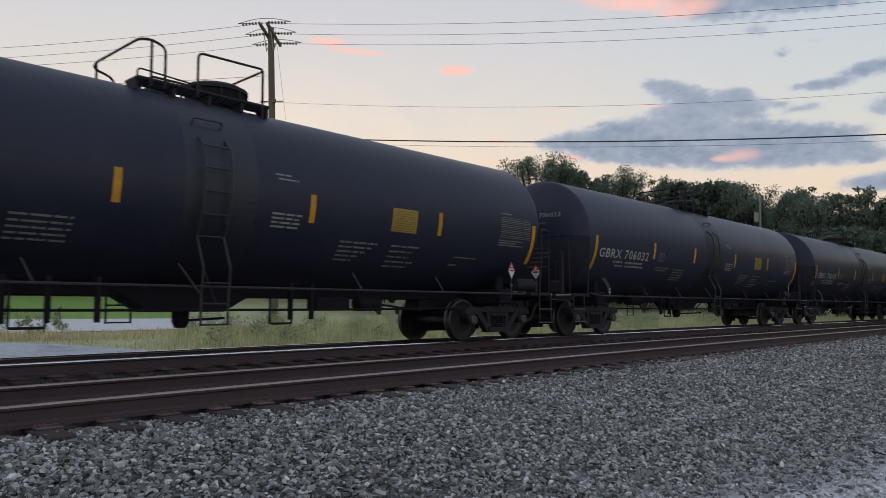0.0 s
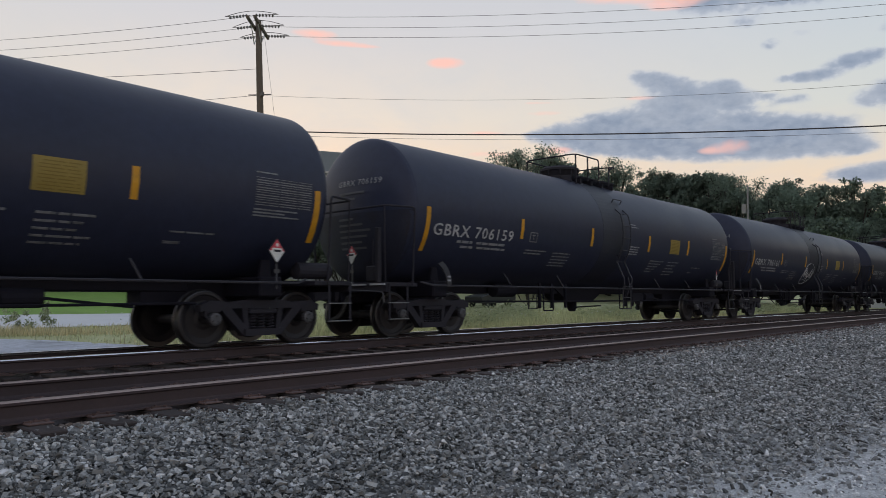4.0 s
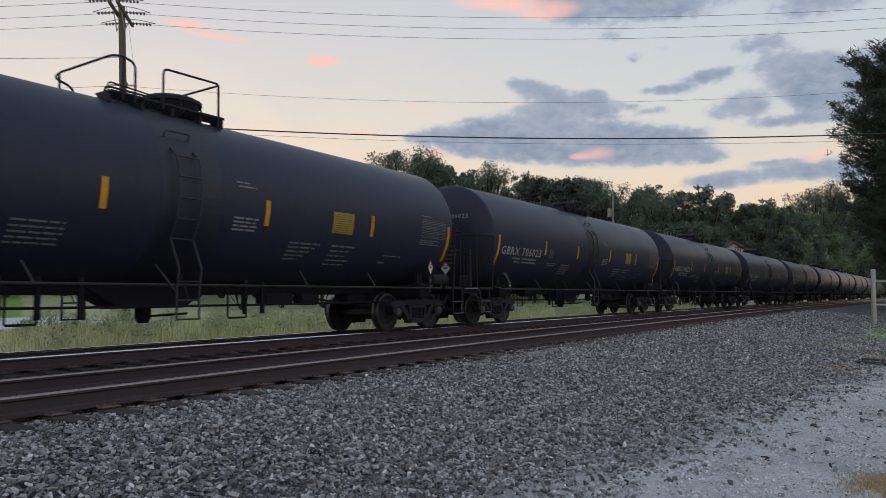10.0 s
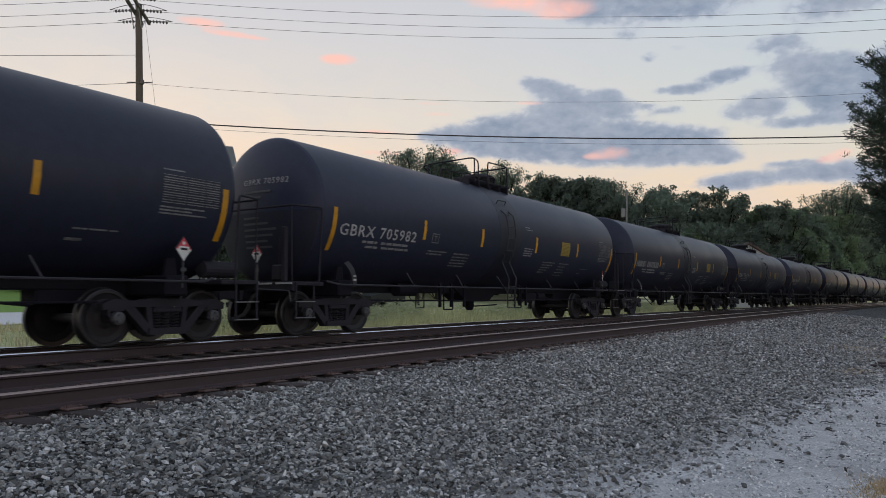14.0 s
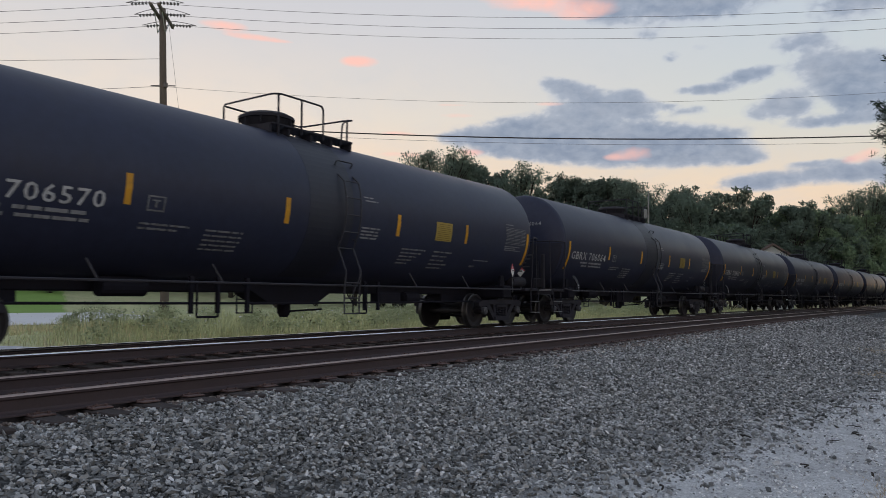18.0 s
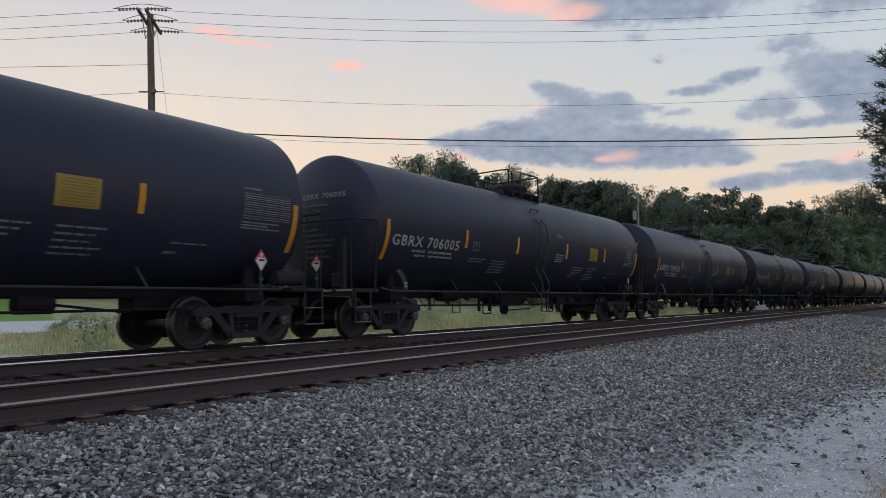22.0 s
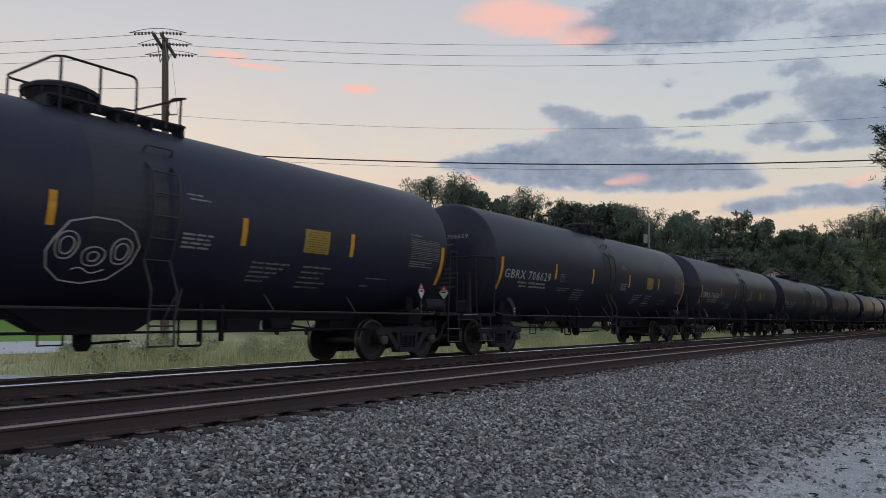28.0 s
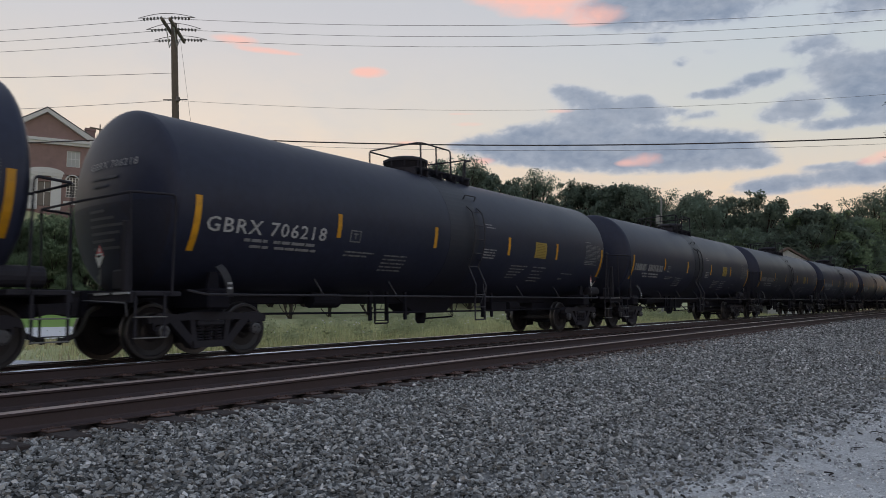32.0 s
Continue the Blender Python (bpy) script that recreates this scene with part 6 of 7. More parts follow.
def make_pale_house():
    root = thing("pale_house", "pale grey house with a blue-grey roof behind the trees", "house")
    c = polar(38.2, 70.0)
    root.matrix_basis = Matrix.LocRotScale((c.x, c.y, 0), Euler((0, 0, radians(-30))), None)
    for name, mtl, f in (("wall", M_TRIM, lambda bm: box(bm, -3.6, 3.6, 0, 9, 1.0, 11.9)),
                         ("roof", M_ROOFBLUE, lambda bm: prism(bm, [(-3.9, 11.905), (3.9, 11.905), (3.4, 13.8), (-3.4, 13.8)], -0.3, 9.3)),
                         ("window", M_GLASS, lambda bm: box(bm, -1.9, -0.9, -0.03, 0.0, 7.2, 8.9)), ("window", M_GLASS, lambda bm: box(bm, 0.9, 1.9, -0.03, 0.0, 7.2, 8.9)),
                         ("eaves", M_GALV, lambda bm: box(bm, -3.9, 3.9, -0.4, -0.05, 11.7, 11.9))):
        bm = bmesh.new()
        f(bm)
        part(name, finish(name, clean(bm), mtl), root)


M_ROOFBLUE = mat("blue_grey_roofing", (0.20, 0.235, 0.27), 0.6, vary=0.15, scale=2)
make_pale_house()


def make_low_house():
    root = thing("low_house", "low brown-roofed house among the trees", "house")
    c = polar(80.2, 96.0)
    root.matrix_basis = Matrix.LocRotScale((c.x, c.y, 0), Euler((0, 0, radians(-62))), None)
    for name, mtl, f in (("wall", M_TRIM, lambda bm: box(bm, -2.4, 2.4, 0, 7, -1.2, 5.6)),
                         ("gable", M_TRIM, lambda bm: prism(bm, [(-2.4, 5.605), (2.4, 5.605), (0, 7.0)], 0.05, 6.9)),
                         ("roof", M_SHINGLE, lambda bm: prism(bm, [(-2.8, 5.62), (0, 7.35), (2.8, 5.62), (2.6, 5.55), (0, 7.1), (-2.6, 5.55)], -0.3, 7.3))):
        bm = bmesh.new()
        f(bm)
        part(name, finish(name, clean(bm), mtl), root)


M_SHINGLE = mat("brown_shingle_roof", (0.16, 0.115, 0.095), 0.85, vary=0.3, scale=4)
make_low_house()


def make_mast(az, dist, el, label, arm=False, r=0.06):
    p = polar(az, dist)
    z0, z1 = on_ground(p.x, p.y), 1.06 + dist * math.tan(radians(el))
    root = thing("mast" if not arm else "far_utility_pole", label, "pole")
    bm = bmesh.new()
    rod(bm, (p.x, p.y, z0 - 0.3), (p.x, p.y, z1), r, r * 0.6, 8)
    part("shaft", finish("shaft", clean(bm), M_POLE if arm else M_GALV), root)
    if arm:
        bm = bmesh.new()
        box(bm, p.x - 1.1, p.x + 1.1, p.y - 0.06, p.y + 0.06, z1 - 0.6, z1 - 0.45)
        part("crossarm", finish("crossarm", bm, M_POLE), root)


make_mast(20.62, 60, 14.3, "tall thin grey mast beside the road")
make_mast(29.2, 84, 12.0, "far timber utility pole with one crossarm", True, 0.10)
make_mast(19.9, 95, 9.6, "far timber utility pole with one crossarm", True, 0.12)
make_mast(20.3, 110, 9.5, "far timber utility pole with one crossarm", True, 0.12)
make_mast(21.3, 75, 10.0, "far timber utility pole with one crossarm", True, 0.10)


def make_street_lamp():
    root = thing("street_lamp", "pale pole with a street lamp arm and a transformer among trees", "street lamp")
    c = polar(71.55, 68.0)
    z1 = 1.06 + 68 * math.tan(radians(7.65))
    ax = Vector((-math.cos(radians(71.2)), math.sin(radians(71.2)), 0))
    bm = bmesh.new()
    rod(bm, (c.x, c.y, on_ground(c.x, c.y) - 0.3), (c.x, c.y, z1), 0.10, 0.07, 10)
    part("shaft", finish("shaft", clean(bm), M_GREYPOLE), root)
    bm = bmesh.new()
    b = Vector((c.x, c.y, z1 - 4.0))
    tube(bm, [b, b + ax * 1.6 + Vector((0, 0, 0.5)), b + ax * 3.6 + Vector((0, 0, 0.7))], 0.06, 6)
    part("lamp_arm", finish("lamp_arm", clean(bm), M_GREYPOLE), root)
    bm = bmesh.new()
    q = b + ax * 4.0 + Vector((0, 0, 0.7))
    bmesh.ops.create_uvsphere(bm, u_segments=10, v_segments=6, radius=0.3, matrix=Matrix.LocRotScale(q, Euler((0, 0, math.atan2(ax.y, ax.x))), (1.7, 0.7, 0.45)))
    part("lamp_head", finish("lamp_head", bm, M_GREYPOLE), root)
    bm = bmesh.new()
    lathe(bm, [(0, 0.20), (0.75, 0.20), (0.8, 0.14)], "z", 12, (c.x + ax.x * 0.30, c.y + ax.y * 0.30, z1 - 2.4))
    part("transformer", finish("transformer", clean(bm), M_GREYPOLE), root)


make_street_lamp()


# ---- woods ----
DARK, LIGHT = "dark green broadleaf tree on the wooded hillside", "lighter green broadleaf tree below the woods"
SKYLINE = [(50.5, 8.6, 112), (52.4, 9.4, 108), (54.9, 10.9, 96), (56.6, 10.2, 110), (58.4, 10.5, 104), (60.2, 9.6, 112), (61.6, 9.9, 100), (63.3, 8.2, 116), (65.0, 9.3, 112),
           (66.6, 9.1, 108), (68.2, 9.5, 104), (69.6, 8.6, 112), (70.6, 8.9, 98), (72.2, 7.3, 118), (74.0, 8.3, 108), (75.3, 8.1, 104), (76.6, 6.9, 118), (78.1, 8.1, 106), (79.6, 6.6, 116),
           (81.2, 7.2, 110), (82.4, 7.0, 106), (84.0, 6.0, 118), (85.7, 7.5, 100), (86.8, 6.9, 112), (88.4, 6.8, 108), (90.0, 7.2, 104), (92.0, 7.4, 100), (94.5, 7.5, 100)]
for i, (az, el, d) in enumerate(SKYLINE):
    # lacy crowns stand out against the sky, denser ones between
    kind = ((1, 5.6, False, 640, 0.10), (2, 4.5, False, 760, 0.125), (3, 3.9, False, 680, 0.125), (4, 4.3, False, 740, 0.125))[0 if az in (54.9, 61.6, 70.6, 85.7) else 1 + i % 3]
    plant(kind, az, d, el - (0.55 if 57 < az < 84 else 0.2), DARK)
for i in range(24):
    az = 47 + i * 2.0
    plant(((2, 4.5, False, 760, 0.125), (4, 4.3, False, 740, 0.125), (7, 5.2, False, 860, 0.13))[i % 3], az + 0.6 * math.sin(i * 5), 92 + 7 * math.sin(i * 2.1), (6.2 + 0.9 * math.sin(i * 3.3)) if az < 76 else 5.0, DARK)
for i, (az, el, d) in enumerate([(76.5, 5.0, 84), (78.8, 5.7, 112), (80.6, 6.0, 112), (82.4, 6.1, 82), (84.2, 5.4, 78), (85.6, 5.6, 80), (87.2, 4.9, 78), (88.6, 4.6, 82), (90.4, 5.0, 80), (92.5, 5.5, 78),
                                 (83.4, 4.3, 74), (86.4, 4.0, 72), (88.0, 3.6, 74), (81.9, 3.6, 90), (77.4, 3.4, 84)]):
    plant(((5, 5.4, True, 950, 0.13), (6, 5.0, True, 950, 0.13))[i % 2], az, d, el, LIGHT)
for i, (az, el, d) in enumerate([(18.2, 11.3, 52), (16.0, 10.5, 56), (21.6, 7.4, 66), (23.2, 5.6, 58), (25.0, 5.2, 60), (26.8, 5.6, 56), (28.6, 5.4, 60), (30.4, 8.0, 62), (31.8, 8.8, 58), (33.6, 8.2, 62),
                                 (35.4, 7.6, 60), (39.6, 7.0, 58), (41.5, 7.6, 64), (44.0, 7.8, 70), (46.5, 8.0, 80), (48.5, 8.2, 92), (43.0, 4.5, 52), (46.0, 4.6, 56), (49.0, 4.8, 60), (52.0, 4.6, 64), (55.5, 4.4, 66)]):
    plant(((2, 4.5, False, 760, 0.125), (7, 5.2, False, 860, 0.13), (4, 4.3, False, 740, 0.125))[i % 3] if i > 10 else (6, 5.0, True, 950, 0.13), az, d, el, "dark green tree on the far side of the road")

for i in range(14):
    # shrubs that cover the slope behind the lawn
    az = 15.5 + 1.15 * i
    plant((5, 5.4, True, 950, 0.13), az, 60 + 4 * math.sin(i * 2.3), 4.4 + 0.9 * math.sin(i * 1.9), "bushy green shrub on the slope", "shrub")
    plant((6, 5.0, True, 950, 0.13), az + 0.5, 55 + 3 * math.sin(i * 1.7), 2.0 + 0.7 * math.sin(i * 2.9), "bushy green shrub on the slope", "shrub")

for i in range(13):
    # unseen trees added to keep low bright sky out of the far cars' reflections
    plant(((2, 4.5, False, 760, 0.125), (7, 5.2, False, 860, 0.13), (4, 4.3, False, 740, 0.125))[i % 3], 99.0 + 2.6 * i, 78 + 8 * math.sin(i * 1.7), 9.5 + 1.5 * math.sin(i * 2.2), "unseen tree added beyond the yard to darken reflections")


def make_pine(az, dist, top, seed, wide=1.0):
    """White pine: bare lower trunk, shelves of boughs of uneven reach, fine needle sprays."""
    rng, rnd = np.random.default_rng(seed), random.Random(seed)
    p = polar(az, dist)
    root = thing("pine_tree", "dark green white pine with layered ragged boughs", "tree")
    root.matrix_basis = Matrix.Translation((p.x, p.y, on_ground(p.x, p.y) - 0.1))
    bm = bmesh.new()
    rod(bm, (0, 0, 0), (0.2, 0.1, top), 0.34, 0.05, 10)
    tufts, way = [], []
    z = 2.6
    while z < top - 0.3:
        t = z / top
        reach = wide * float(np.interp(t, (0.15, 0.3, 0.45, 0.6, 0.75, 0.9, 1.0), (1.9, 2.4, 3.1, 3.6, 3.5, 2.7, 0.7))) * rnd.uniform(0.72, 1.15)
        for j in range(rnd.randint(6, 9)):
            a = rnd.uniform(0, 6.28)
            r = reach * rnd.uniform(0.55, 1.08)
            rise = 0.14 + 0.55 * max(0.0, t - 0.45)
            tip = Vector((r * math.cos(a), r * math.sin(a), z + rise * r + rnd.uniform(-0.1, 0.2)))
            mid = Vector((0.55 * r * math.cos(a), 0.55 * r * math.sin(a), z - 0.03 * r))
            tube(bm, [(0.012 * z, 0, z), mid, tip], 0.03, 4)
            n = max(8, int(r * 11))
            for i in range(n):
                u = 0.18 + 0.82 * i / n
                q = mid.lerp(tip, (u - 0.5) * 2) if u > 0.5 else Vector((0, 0, z)).lerp(mid, u * 2)
                w = 0.34 * r * (1.1 - u) + 0.14
                g = rnd.gauss(0, w)
                tufts.append((q.x - g * math.sin(a), q.y + g * math.cos(a), q.z + rnd.uniform(-0.12, 0.30)))
                way.append((0.75 * math.cos(a), 0.75 * math.sin(a), 0.35))
        z += rnd.uniform(0.22, 0.36)
    # needles: thin blades fanned outwards and up from each twig
    k = 13
    c, o = np.repeat(np.array(tufts), k, 0), np.repeat(np.array(way), k, 0)
    d = rng.normal(0, 0.75, (len(c), 3)) + o
    d /= np.linalg.norm(d, axis=1)[:, None]
    side = np.cross(d, rng.normal(0, 1, d.shape))
    side /= np.linalg.norm(side, axis=1)[:, None]
    ln = rng.uniform(0.12, 0.28, len(c))[:, None]
    c = c + rng.normal(0, 1.0, c.shape) * np.array([0.11, 0.11, 0.06])
    v = np.stack([c - side * 0.021, c + side * 0.021, c + d * ln + side * 0.009, c + d * ln - side * 0.009], 1).reshape(-1, 3)
    part("trunk", finish("trunk", clean(bm), M_BARK), root)
    part("needles", raw_mesh("needles", v, np.arange(len(v)).reshape(-1, 4), M_NEEDLE), root)


make_pine(91.0, 44.0, 14.6, 7)
make_pine(94.6, 47.0, 17.5, 8, 1.15)


# ---- verge, road and yard edges ----
def blades(name, label, rng, x, y, h, w, material, lean=0.35, category="grass", z=None):
    z = ground_height(x, y) if z is None else z
    a = rng.uniform(0, 6.283, len(x))
    b = rng.uniform(0, 6.283, len(x))
    ln = rng.normal(0, lean, len(x)) * h
    base = np.stack([x, y, z - 0.03], -1)
    side = np.stack([np.cos(a), np.sin(a), 0 * a], -1) * (w / 2)[:, None]
    tip = base + np.stack([np.cos(b) * ln, np.sin(b) * ln, h], -1)
    v = np.stack([base - side, base + side, tip + side * 0.25, tip - side * 0.25], 1).reshape(-1, 3)
    return thing(name, label, category, raw_mesh(name, v, np.arange(len(v)).reshape(-1, 4), material), kind="stuff")


M_WEED = leaf_mat("weed_leaves", (0.50, 0.54, 0.34), 0.0, 0.5)
M_STRAW = mat("dry_verge_blades", (0.62, 0.54, 0.33), 0.9, vary=0.35, scale=3, island=0.6)


def make_verge():
    rng = np.random.default_rng(21)
    n = 78000
    x = rng.uniform(3, 75, n)
    w = 4.2 + 13.0 * rng.random(n) ** 1.25
    y = w + np.interp(x, _X, _Y + D_TRAIN)
    clump = np.sin(x * 1.7 + 2 * np.sin(y)) * np.cos(y * 1.3 + x * 0.4) + rng.normal(0, 0.4, n)
    ok = (clump > -0.45) & (x > np.interp(y, (14.0, 17.0, 19.5, 21.5, 23.0, 24.0, 24.1), (12.0, 10.0, 8.9, 8.1, 7.1, 5.5, -50.0)) + rng.normal(0, 0.25, n)) & (y < 27.0 + 60 * (x > 0.5 * y)) & (w < 17.5)
    x, y = x[ok], y[ok]
    h = rng.uniform(0.16, 0.5, len(x)) * (0.7 + 0.5 * np.clip(clump[ok], 0, 1)) * np.where(x < 0.53 * y, 0.4, np.clip((x - 2) / 9, 0.5, 1.1))
    blades("tall_grass", "tall unmown green and straw grass on the verge", rng, x, y, h, rng.uniform(0.012, 0.03, len(x)), M_BLADE)
    # straw-coloured dry grass between the pad and the road, and in patches further along
    m = 26000
    x = np.concatenate([rng.uniform(1, 16, m // 2), rng.uniform(9, 60, m // 2)])
    y = np.concatenate([24.4 + 2.6 * rng.random(m // 2) - 0.35 * np.clip(x[:m // 2] - 6, 0, 9), np.interp(x[m // 2:], _X, _Y + D_TRAIN) + rng.uniform(4.0, 9.0, m - m // 2)])
    ok = (np.sin(x * 1.1 + y) + rng.normal(0, 0.5, m) > -0.2)
    x, y = x[ok], y[ok]
    blades("dry_verge_grass", "dry straw-coloured grass on the railway verge", rng, x, y, rng.uniform(0.10, 0.34, len(x)), rng.uniform(0.012, 0.03, len(x)), M_STRAW)
    # tall thin weeds at the edge of the gravel pad
    for wx, wy, wh in ((6.6, 25.2, 1.0), (7.6, 25.6, 1.15), (8.6, 25.9, 0.8), (9.6, 26.2, 0.9), (13.8, 25.0, 0.6)):
        cs = [(wx + rng.normal(0, 0.22), wy + rng.normal(0, 0.22), on_ground(wx, wy) + wh * k) for k in np.linspace(0.15, 1.0, 9)]
        thing("tall_weed", "tall thin leafy weed beside the gravel pad", "weed", leaf_mesh("tall_weed", leaf_cloud(rng, cs, [0.20 - 0.012 * k for k in range(9)], 120, 0.035, 1.0), M_WEED), group="weeds by the road")
    # bushy weeds further along
    c, r = [], []
    for i in range(200):
        xx = rng.uniform(9.5, 70)
        yy = np.interp(xx, _X, _Y + D_TRAIN) + rng.uniform(6.0, 17.0)
        if xx < 0.535 * yy:
            continue
        k = rng.uniform(0.30, 0.62)
        c.append((xx, yy, on_ground(xx, yy) + 0.7 * k))
        r.append(k)
    thing("weed_bushes", "low leafy green weeds along the railway verge", "bush", leaf_mesh("weed_bushes", leaf_cloud(rng, c, r, 420, 0.036), M_WEED), kind="stuff")
    # pale flower heads on the weeds
    m = 260
    x = rng.uniform(9, 50, m)
    y = np.interp(x, _X, _Y + D_TRAIN) + rng.uniform(6, 12, m)
    p = np.stack([x, y, ground_height(x, y) + rng.uniform(0.4, 0.85, m)], -1)
    v, f = rock_arrays(rng, p, rng.uniform(0.03, 0.08, m))
    thing("flower_heads", "pale white flower heads in the tall grass", "flowers", raw_mesh("flower_heads", v, f, M_PLAC_W), kind="stuff")


make_verge()


def flat_strip(name, label, category, x0, x1, lo, hi, material, lift, step=1.5):
    """A thin surface that follows the ground between two edges y = lo(x), hi(x)."""
    xs = np.arange(x0, x1 + step, step)
    ks = np.linspace(0, 1, 7)
    X = np.repeat(xs[:, None], 7, 1)
    Y = lo(xs)[:, None] * (1 - ks) + hi(xs)[:, None] * ks
    v = np.stack([X, Y, ground_height(X, Y) + lift], -1).reshape(-1, 3)
    n = len(xs)
    i = (np.arange(n - 1)[:, None] * 7 + np.arange(6)).ravel()
    return thing(name, label, category, raw_mesh(name, v, np.stack([i, i + 7, i + 8, i + 1], -1), material), kind="structure")


flat_strip("road", "pale concrete road beyond the railway verge", "road", -70, 21.5, lambda x: 27.3 + 0.3 * np.clip(x - 14, 0, 8), lambda x: 37.2 - 0.1 * np.clip(x - 12, 0, 20), M_ROAD, 0.03)
flat_strip("gravel_pad", "blue-grey gravel pad beside the far track", "gravel", -30, 10.4, lambda x: 14.2 + 0 * x, lambda x: np.interp(x, (-30, 5, 7, 8, 8.7, 10.4), (25.0, 24.0, 23.0, 21.5, 19.5, 15.8)), M_FINE, 0.03, 0.4)
flat_strip("yard_lawn", "green grass at the edge of the gravel yard", "grass", 27, 37, lambda x: -6 + 0 * x, lambda x: -0.3 + 1.1 * smooth01(26.5, 29.5, x) - 0.15 * np.sin(x * 1.9), M_LAWN, 0.03)


def make_vehicle(az, dist, z, label, paint=None):
    """A parked pickup: cab, bed and hood as seen far off across the road."""
    root = thing("parked_car", label, "car")
    c = polar(az, dist)
    root.matrix_basis = pose(c.x, c.y, z, 0, 0, 8)
    bm = bmesh.new()
    prism(bm, [(-2.3, 0.35), (2.3, 0.35), (2.35, 0.85), (1.2, 0.98), (0.55, 1.48), (-1.1, 1.5), (-1.75, 1.0), (-2.35, 0.95)], -0.85, 0.85)
    bmesh.ops.bevel(bm, geom=bm.edges[:], offset=0.06, segments=2, affect="EDGES")
    part("body", finish("body", clean(bm), paint or M_CARWHITE), root)
    for s in (-1, 1):
        bm = bmesh.new()
        prism(bm, [(1.0, 1.02), (0.5, 1.41), (-1.05, 1.42), (-1.55, 1.03)], s * 0.856, s * 0.866)
        part("side_window", finish("side_window", clean(bm), M_GLASS), root)
        for x in (-1.4, 1.45):
            wh = bmesh.new()
            lathe(wh, [(s * 0.66, 0.2), (s * 0.66, 0.33), (s * 0.86, 0.33), (s * 0.87, 0.2)], "y", 18, (x, 0, 0.33))
            part("wheel", finish("wheel", clean(wh), M_RUBBER), root)
    return root


_c = polar(26.2, 58.0)
make_vehicle(26.2, 58.0, on_ground(_c.x, _c.y) + 0.03, "white parked car on the grass beyond the railway")
DARK_CAR = make_vehicle(24.2, 38.0, 0.0, "dark grey car driving along the road beyond the railway", mat("dark_car_paint", (0.03, 0.032, 0.036), 0.3, vary=0.05, scale=2))


def make_fence():
    root = thing("gate_fence", "galvanised tubular gate fence with chain-link mesh", "fence")
    a, b = Vector((41.0, 0.72, -0.46)), Vector((41.0, -7.0, -0.46))
    for t in (0.0, 0.5, 1.0):
        p = a.lerp(b, t)
        bm = bmesh.new()
        rod(bm, p + Vector((0, 0, -0.2)), p + Vector((0, 0, 2.62)), 0.11 if t == 0 else 0.05, n=12)
        lathe(bm, [(2.62, 0.12), (2.68, 0.10), (2.72, 0.03)], "z", 12, (p.x, p.y, -0.46)) if t == 0 else None
        part("post", finish("post", clean(bm), M_GALV), root, "pale round steel post")
    for z in (2.12, 0.98):
        bm = bmesh.new()
        rod(bm, a + Vector((0, 0, z)), b + Vector((0, 0, z)), 0.045, n=8)
        part("rail", finish("rail", clean(bm), M_GALV), root)
    bm = bmesh.new()
    for i in range(60):
        y = 0.72 - 0.13 * i
        for s in (-1, 1):
            if -7 < y + s * 2.0 < 0.72:
                rod(bm, (41.0, y, -0.36), (41.0, y + s * 2.0, 1.64), 0.004, n=3)
    tagged(part("chain_link", finish("chain_link", bm, M_GALV), root), kind="stuff")


make_fence()


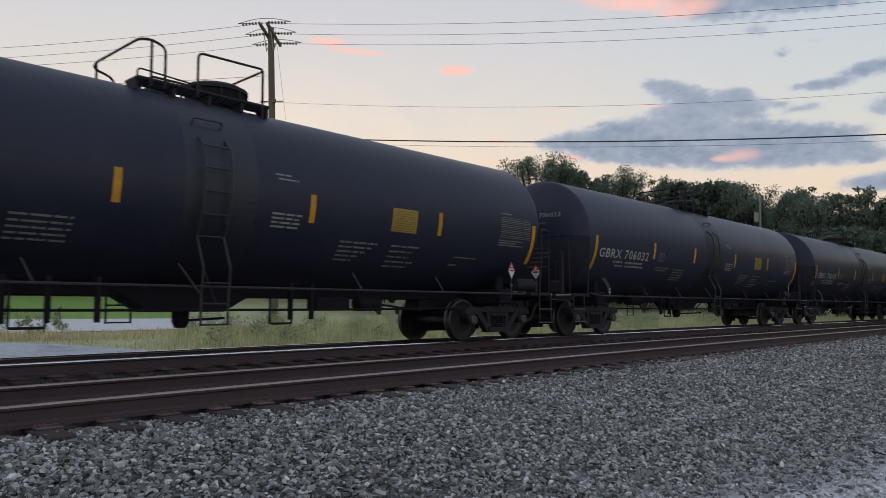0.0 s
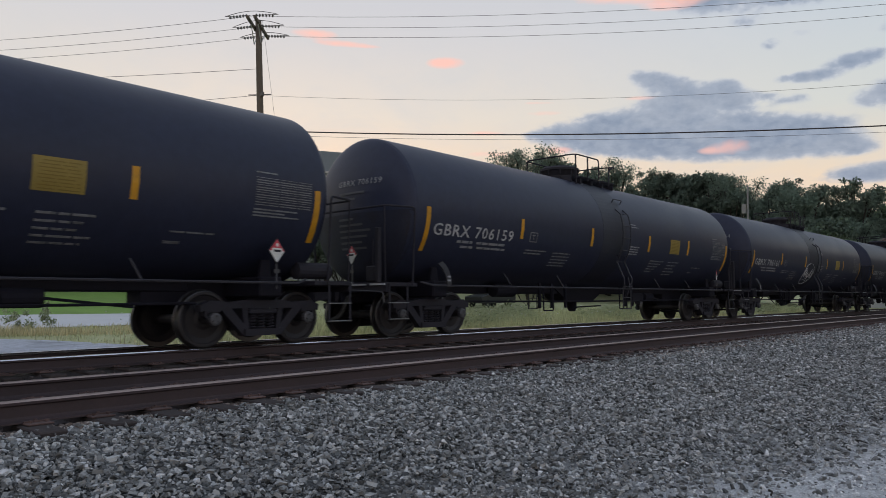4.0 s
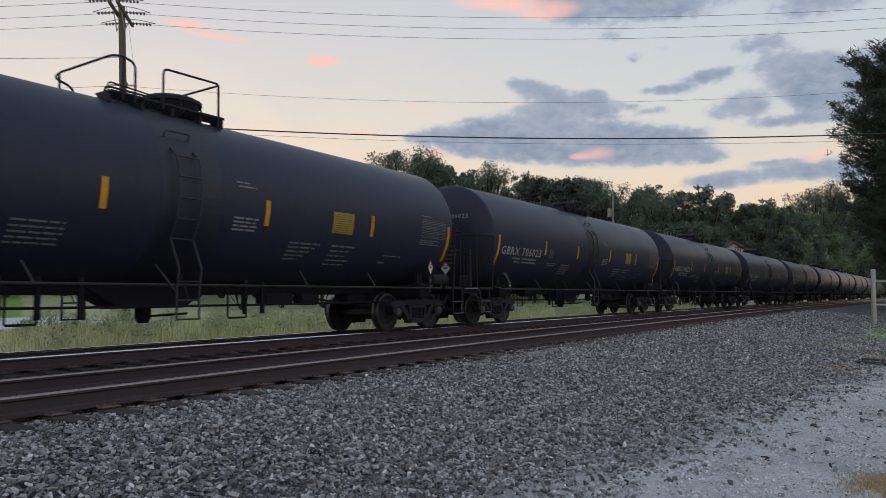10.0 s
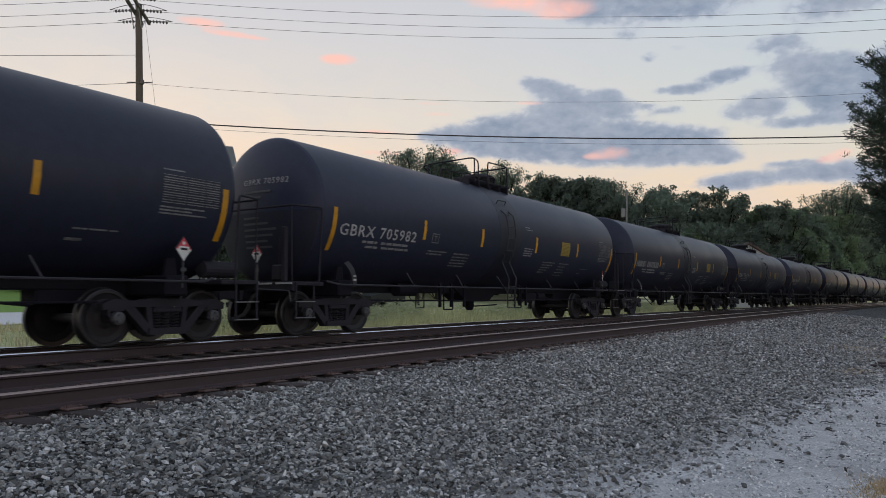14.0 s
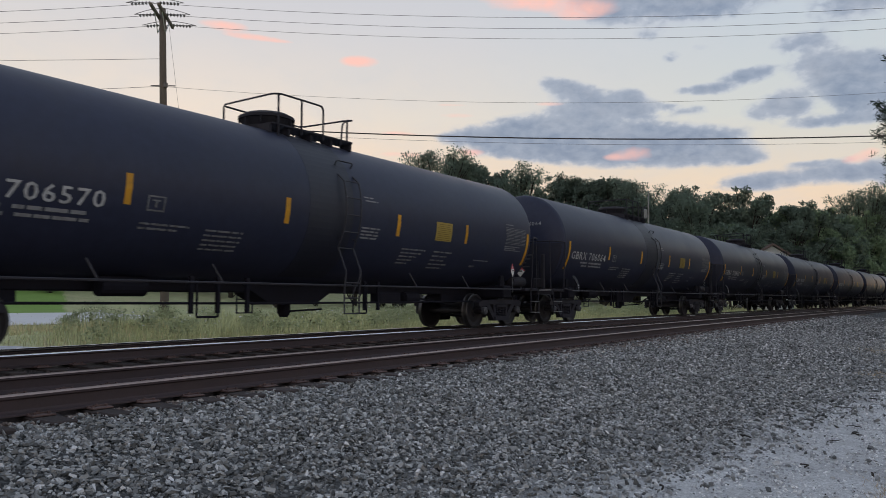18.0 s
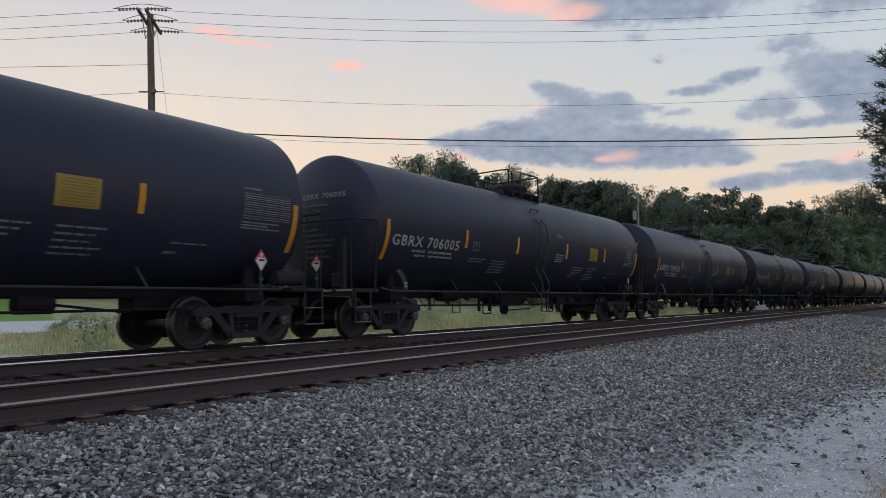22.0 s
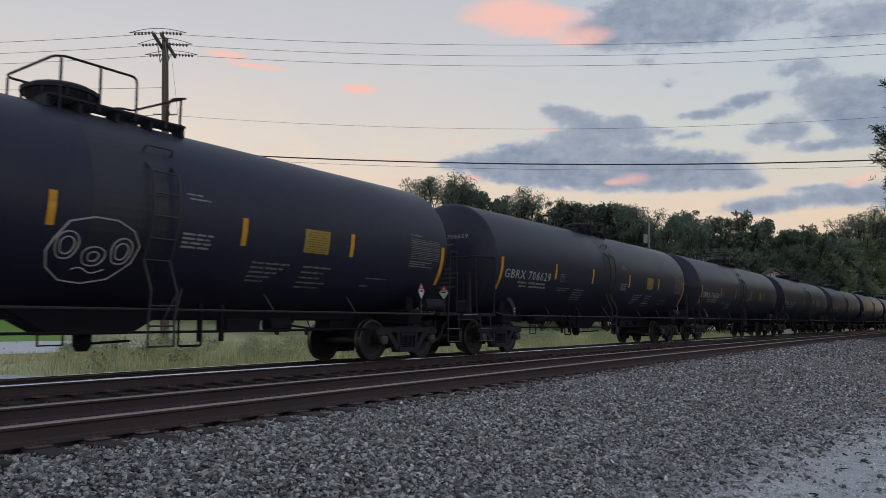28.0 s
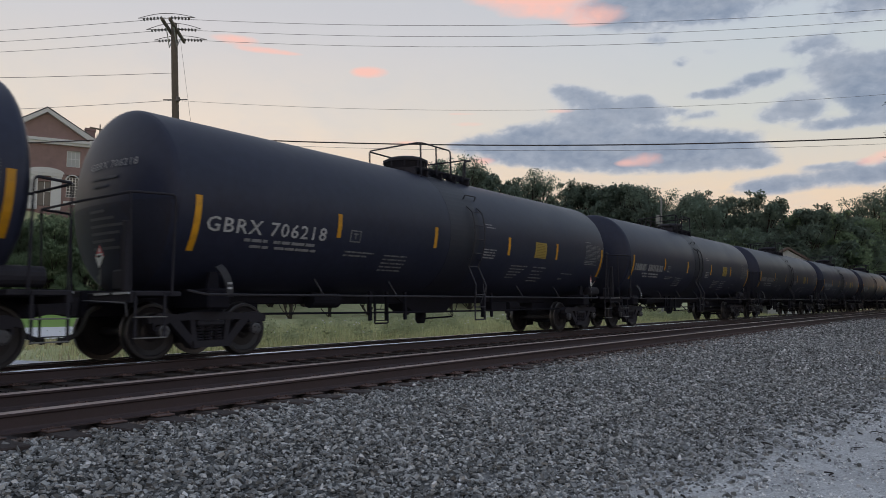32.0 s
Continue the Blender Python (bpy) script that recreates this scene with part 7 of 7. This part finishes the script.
def make_yard_litter():
    rng = np.random.default_rng(31)
    rnd = random.Random(31)
    # dry grass tufts
    for x, y, rx, ry in ((20.6, 0.0, 1.9, 0.85), (24.4, 1.25, 2.0, 0.55), (17.0, 0.9, 0.9, 0.30), (6.85, -0.02, 0.55, 0.30)):
        # bare ground under the grass, with a ragged edge
        bm = bmesh.new()
        rim = []
        for i in range(40):
            a = 2 * math.pi * i / 40
            k = 0.72 + 0.28 * rnd.random()
            px, py = x + rx * k * math.cos(a), y + ry * k * math.sin(a)
            rim.append(bm.verts.new((px, py, on_ground(px, py) + 0.006)))
        mid = bm.verts.new((x, y, on_ground(x, y) + 0.022))
        for a, b in zip(rim, rim[1:] + rim[:1]):
            bm.faces.new((a, b, mid))
        thing("dirt_patch", "bare tan dirt patch in the gravel yard", "ground", finish("dirt_patch", bm, M_DIRT), kind="structure")
    for x, y, r, n in ((16.8, 0.95, 0.7, 1500), (6.75, 0.05, 0.5, 2800), (20.8, 0.1, 1.7, 5200), (24.2, 1.2, 1.7, 3600), (14.0, -0.4, 0.7, 700), (28.0, 1.0, 1.6, 1400)):
        px, py = x + rng.normal(0, r * 0.5, n), y + rng.normal(0, r * 0.32, n)
        blades("dry_grass_tuft", "patch of dry straw-coloured grass in the gravel", rng, px, py, rng.uniform(0.02, 0.09, n), rng.uniform(0.004, 0.009, n), M_DRY, 0.9)
    # dark twigs and bark
    for i in range(46):
        x = rnd.uniform(5.2, 18)
        y = rnd.uniform(-0.4, 2.6)
        if math.hypot(x, y) < 5.0:
            continue
        ln = rnd.uniform(0.05, 0.22) if i > 3 else 0.34
        bm = bmesh.new()
        b = rnd.uniform(-0.06, 0.06)
        tube(bm, [(-ln / 2, 0, 0), (-ln / 6, b, 0.012), (ln / 5, b * 0.4, 0.008), (ln / 2, -b, 0.0)], rnd.uniform(0.004, 0.009), 5)
        if i % 3 == 0:
            tube(bm, [(0, b * 0.7, 0.01), (ln * 0.2, b + ln * 0.2, 0.018)], 0.005, 4)
        thing("twig", "dark dead twig lying on the gravel", "twig", finish("twig", clean(bm), M_TWIG), pose(x, y, on_ground(x, y) + 0.02, 0, 0, rnd.uniform(-70, 50)), group="litter on the yard")
    # old timber lying at the edge of the yard
    for x, y, ln, a in ((18.2, -0.60, 2.6, 84), (19.0, -0.45, 2.2, 80)):
        bm = bmesh.new()
        box(bm, -0.13, 0.13, -ln / 2, ln / 2, 0, 0.17, 0.02)
        thing("old_tie", "weathered dark timber tie lying in the yard", "timber", finish("old_tie", clean(bm), M_TIE), pose(x, y, on_ground(x, y) - 0.11, 0, 0, a - 90), group="litter on the yard")


make_yard_litter()

# ---- motion ----
# small unevenness of the train's way: seconds, metres
UNEVEN_T = (0, 1, 2, 5, 6, 7, 8, 9, 10, 11, 12, 13, 14, 17, 18, 19, 20, 21, 22, 23, 24, 27, 28, 29, 30, 31, 32)
UNEVEN_S = (-0.04, -0.07, -0.10, -0.13, 0.0, 0.04, -0.21, -0.03, -0.04, -0.21, -0.09, -0.10, -0.09, -0.14, -0.13, -0.15, -0.15, 0.0, -0.15, -0.18, -0.03, 0.02, -0.04, -0.07, -0.07, -0.10, -0.07)


def train_s(t):
    """Arc length of the reference car's leading strip at t seconds: the train gains a little speed."""
    return float(np.interp(t, UNEVEN_T, UNEVEN_S)) + 108.498 - 10.57894 * t - 0.0235930 * t * t + 0.000127105 * t ** 3


def car_pose(s):
    xa, ya, _ = line_at(s - TRUCK_X)
    xb, yb, _ = line_at(s + TRUCK_X)
    return pose((xa + xb) / 2, (ya + yb) / 2, 0, -math.degrees(CANT_TRAIN), 0, math.degrees(math.atan2(yb - ya, xb - xa)))


def motions():
    for car, k in CARS:
        walk(car, [(t, car_pose(train_s(t) + 7.77 + k * CAR_L)) for t in [0.5 * i for i in range(65)]])
    # a car passes along the road near the end
    road_y, start = 36.0, 47.0
    rows = [(0.0, start), (28.0, start), (28.4, start - 0.4)] + [(t, 15.4 - 12.0 * (t - 31.0)) for t in (29.0, 29.5, 30.0, 30.5, 31.0, 31.5, 32.0)]
    walk(DARK_CAR, [(t, pose(x, road_y, on_ground(x, road_y) + 0.04, 0, 0, 180)) for t, x in rows])
    step = 1.0 / FPS
    for w, x, k in WHEELSETS:
        # the wheels roll while the car is near enough for it to be seen
        inside = [i for i in range(32 * FPS + 1) if -9 < train_s(i * step) + 7.77 + k * CAR_L < 62]
        if not inside:
            continue
        frames = sorted({0, 32 * FPS} | set(inside))
        s0 = train_s(inside[0] * step)
        rows = []
        for i in frames:
            j = min(max(i, inside[0]), inside[-1])
            turn = math.degrees((train_s(j * step) - s0) / 0.457)
            rows.append((i * step, pose(x, 0, AXLE_Z, 0, turn, 0)))
        walk(w, rows)


motions()
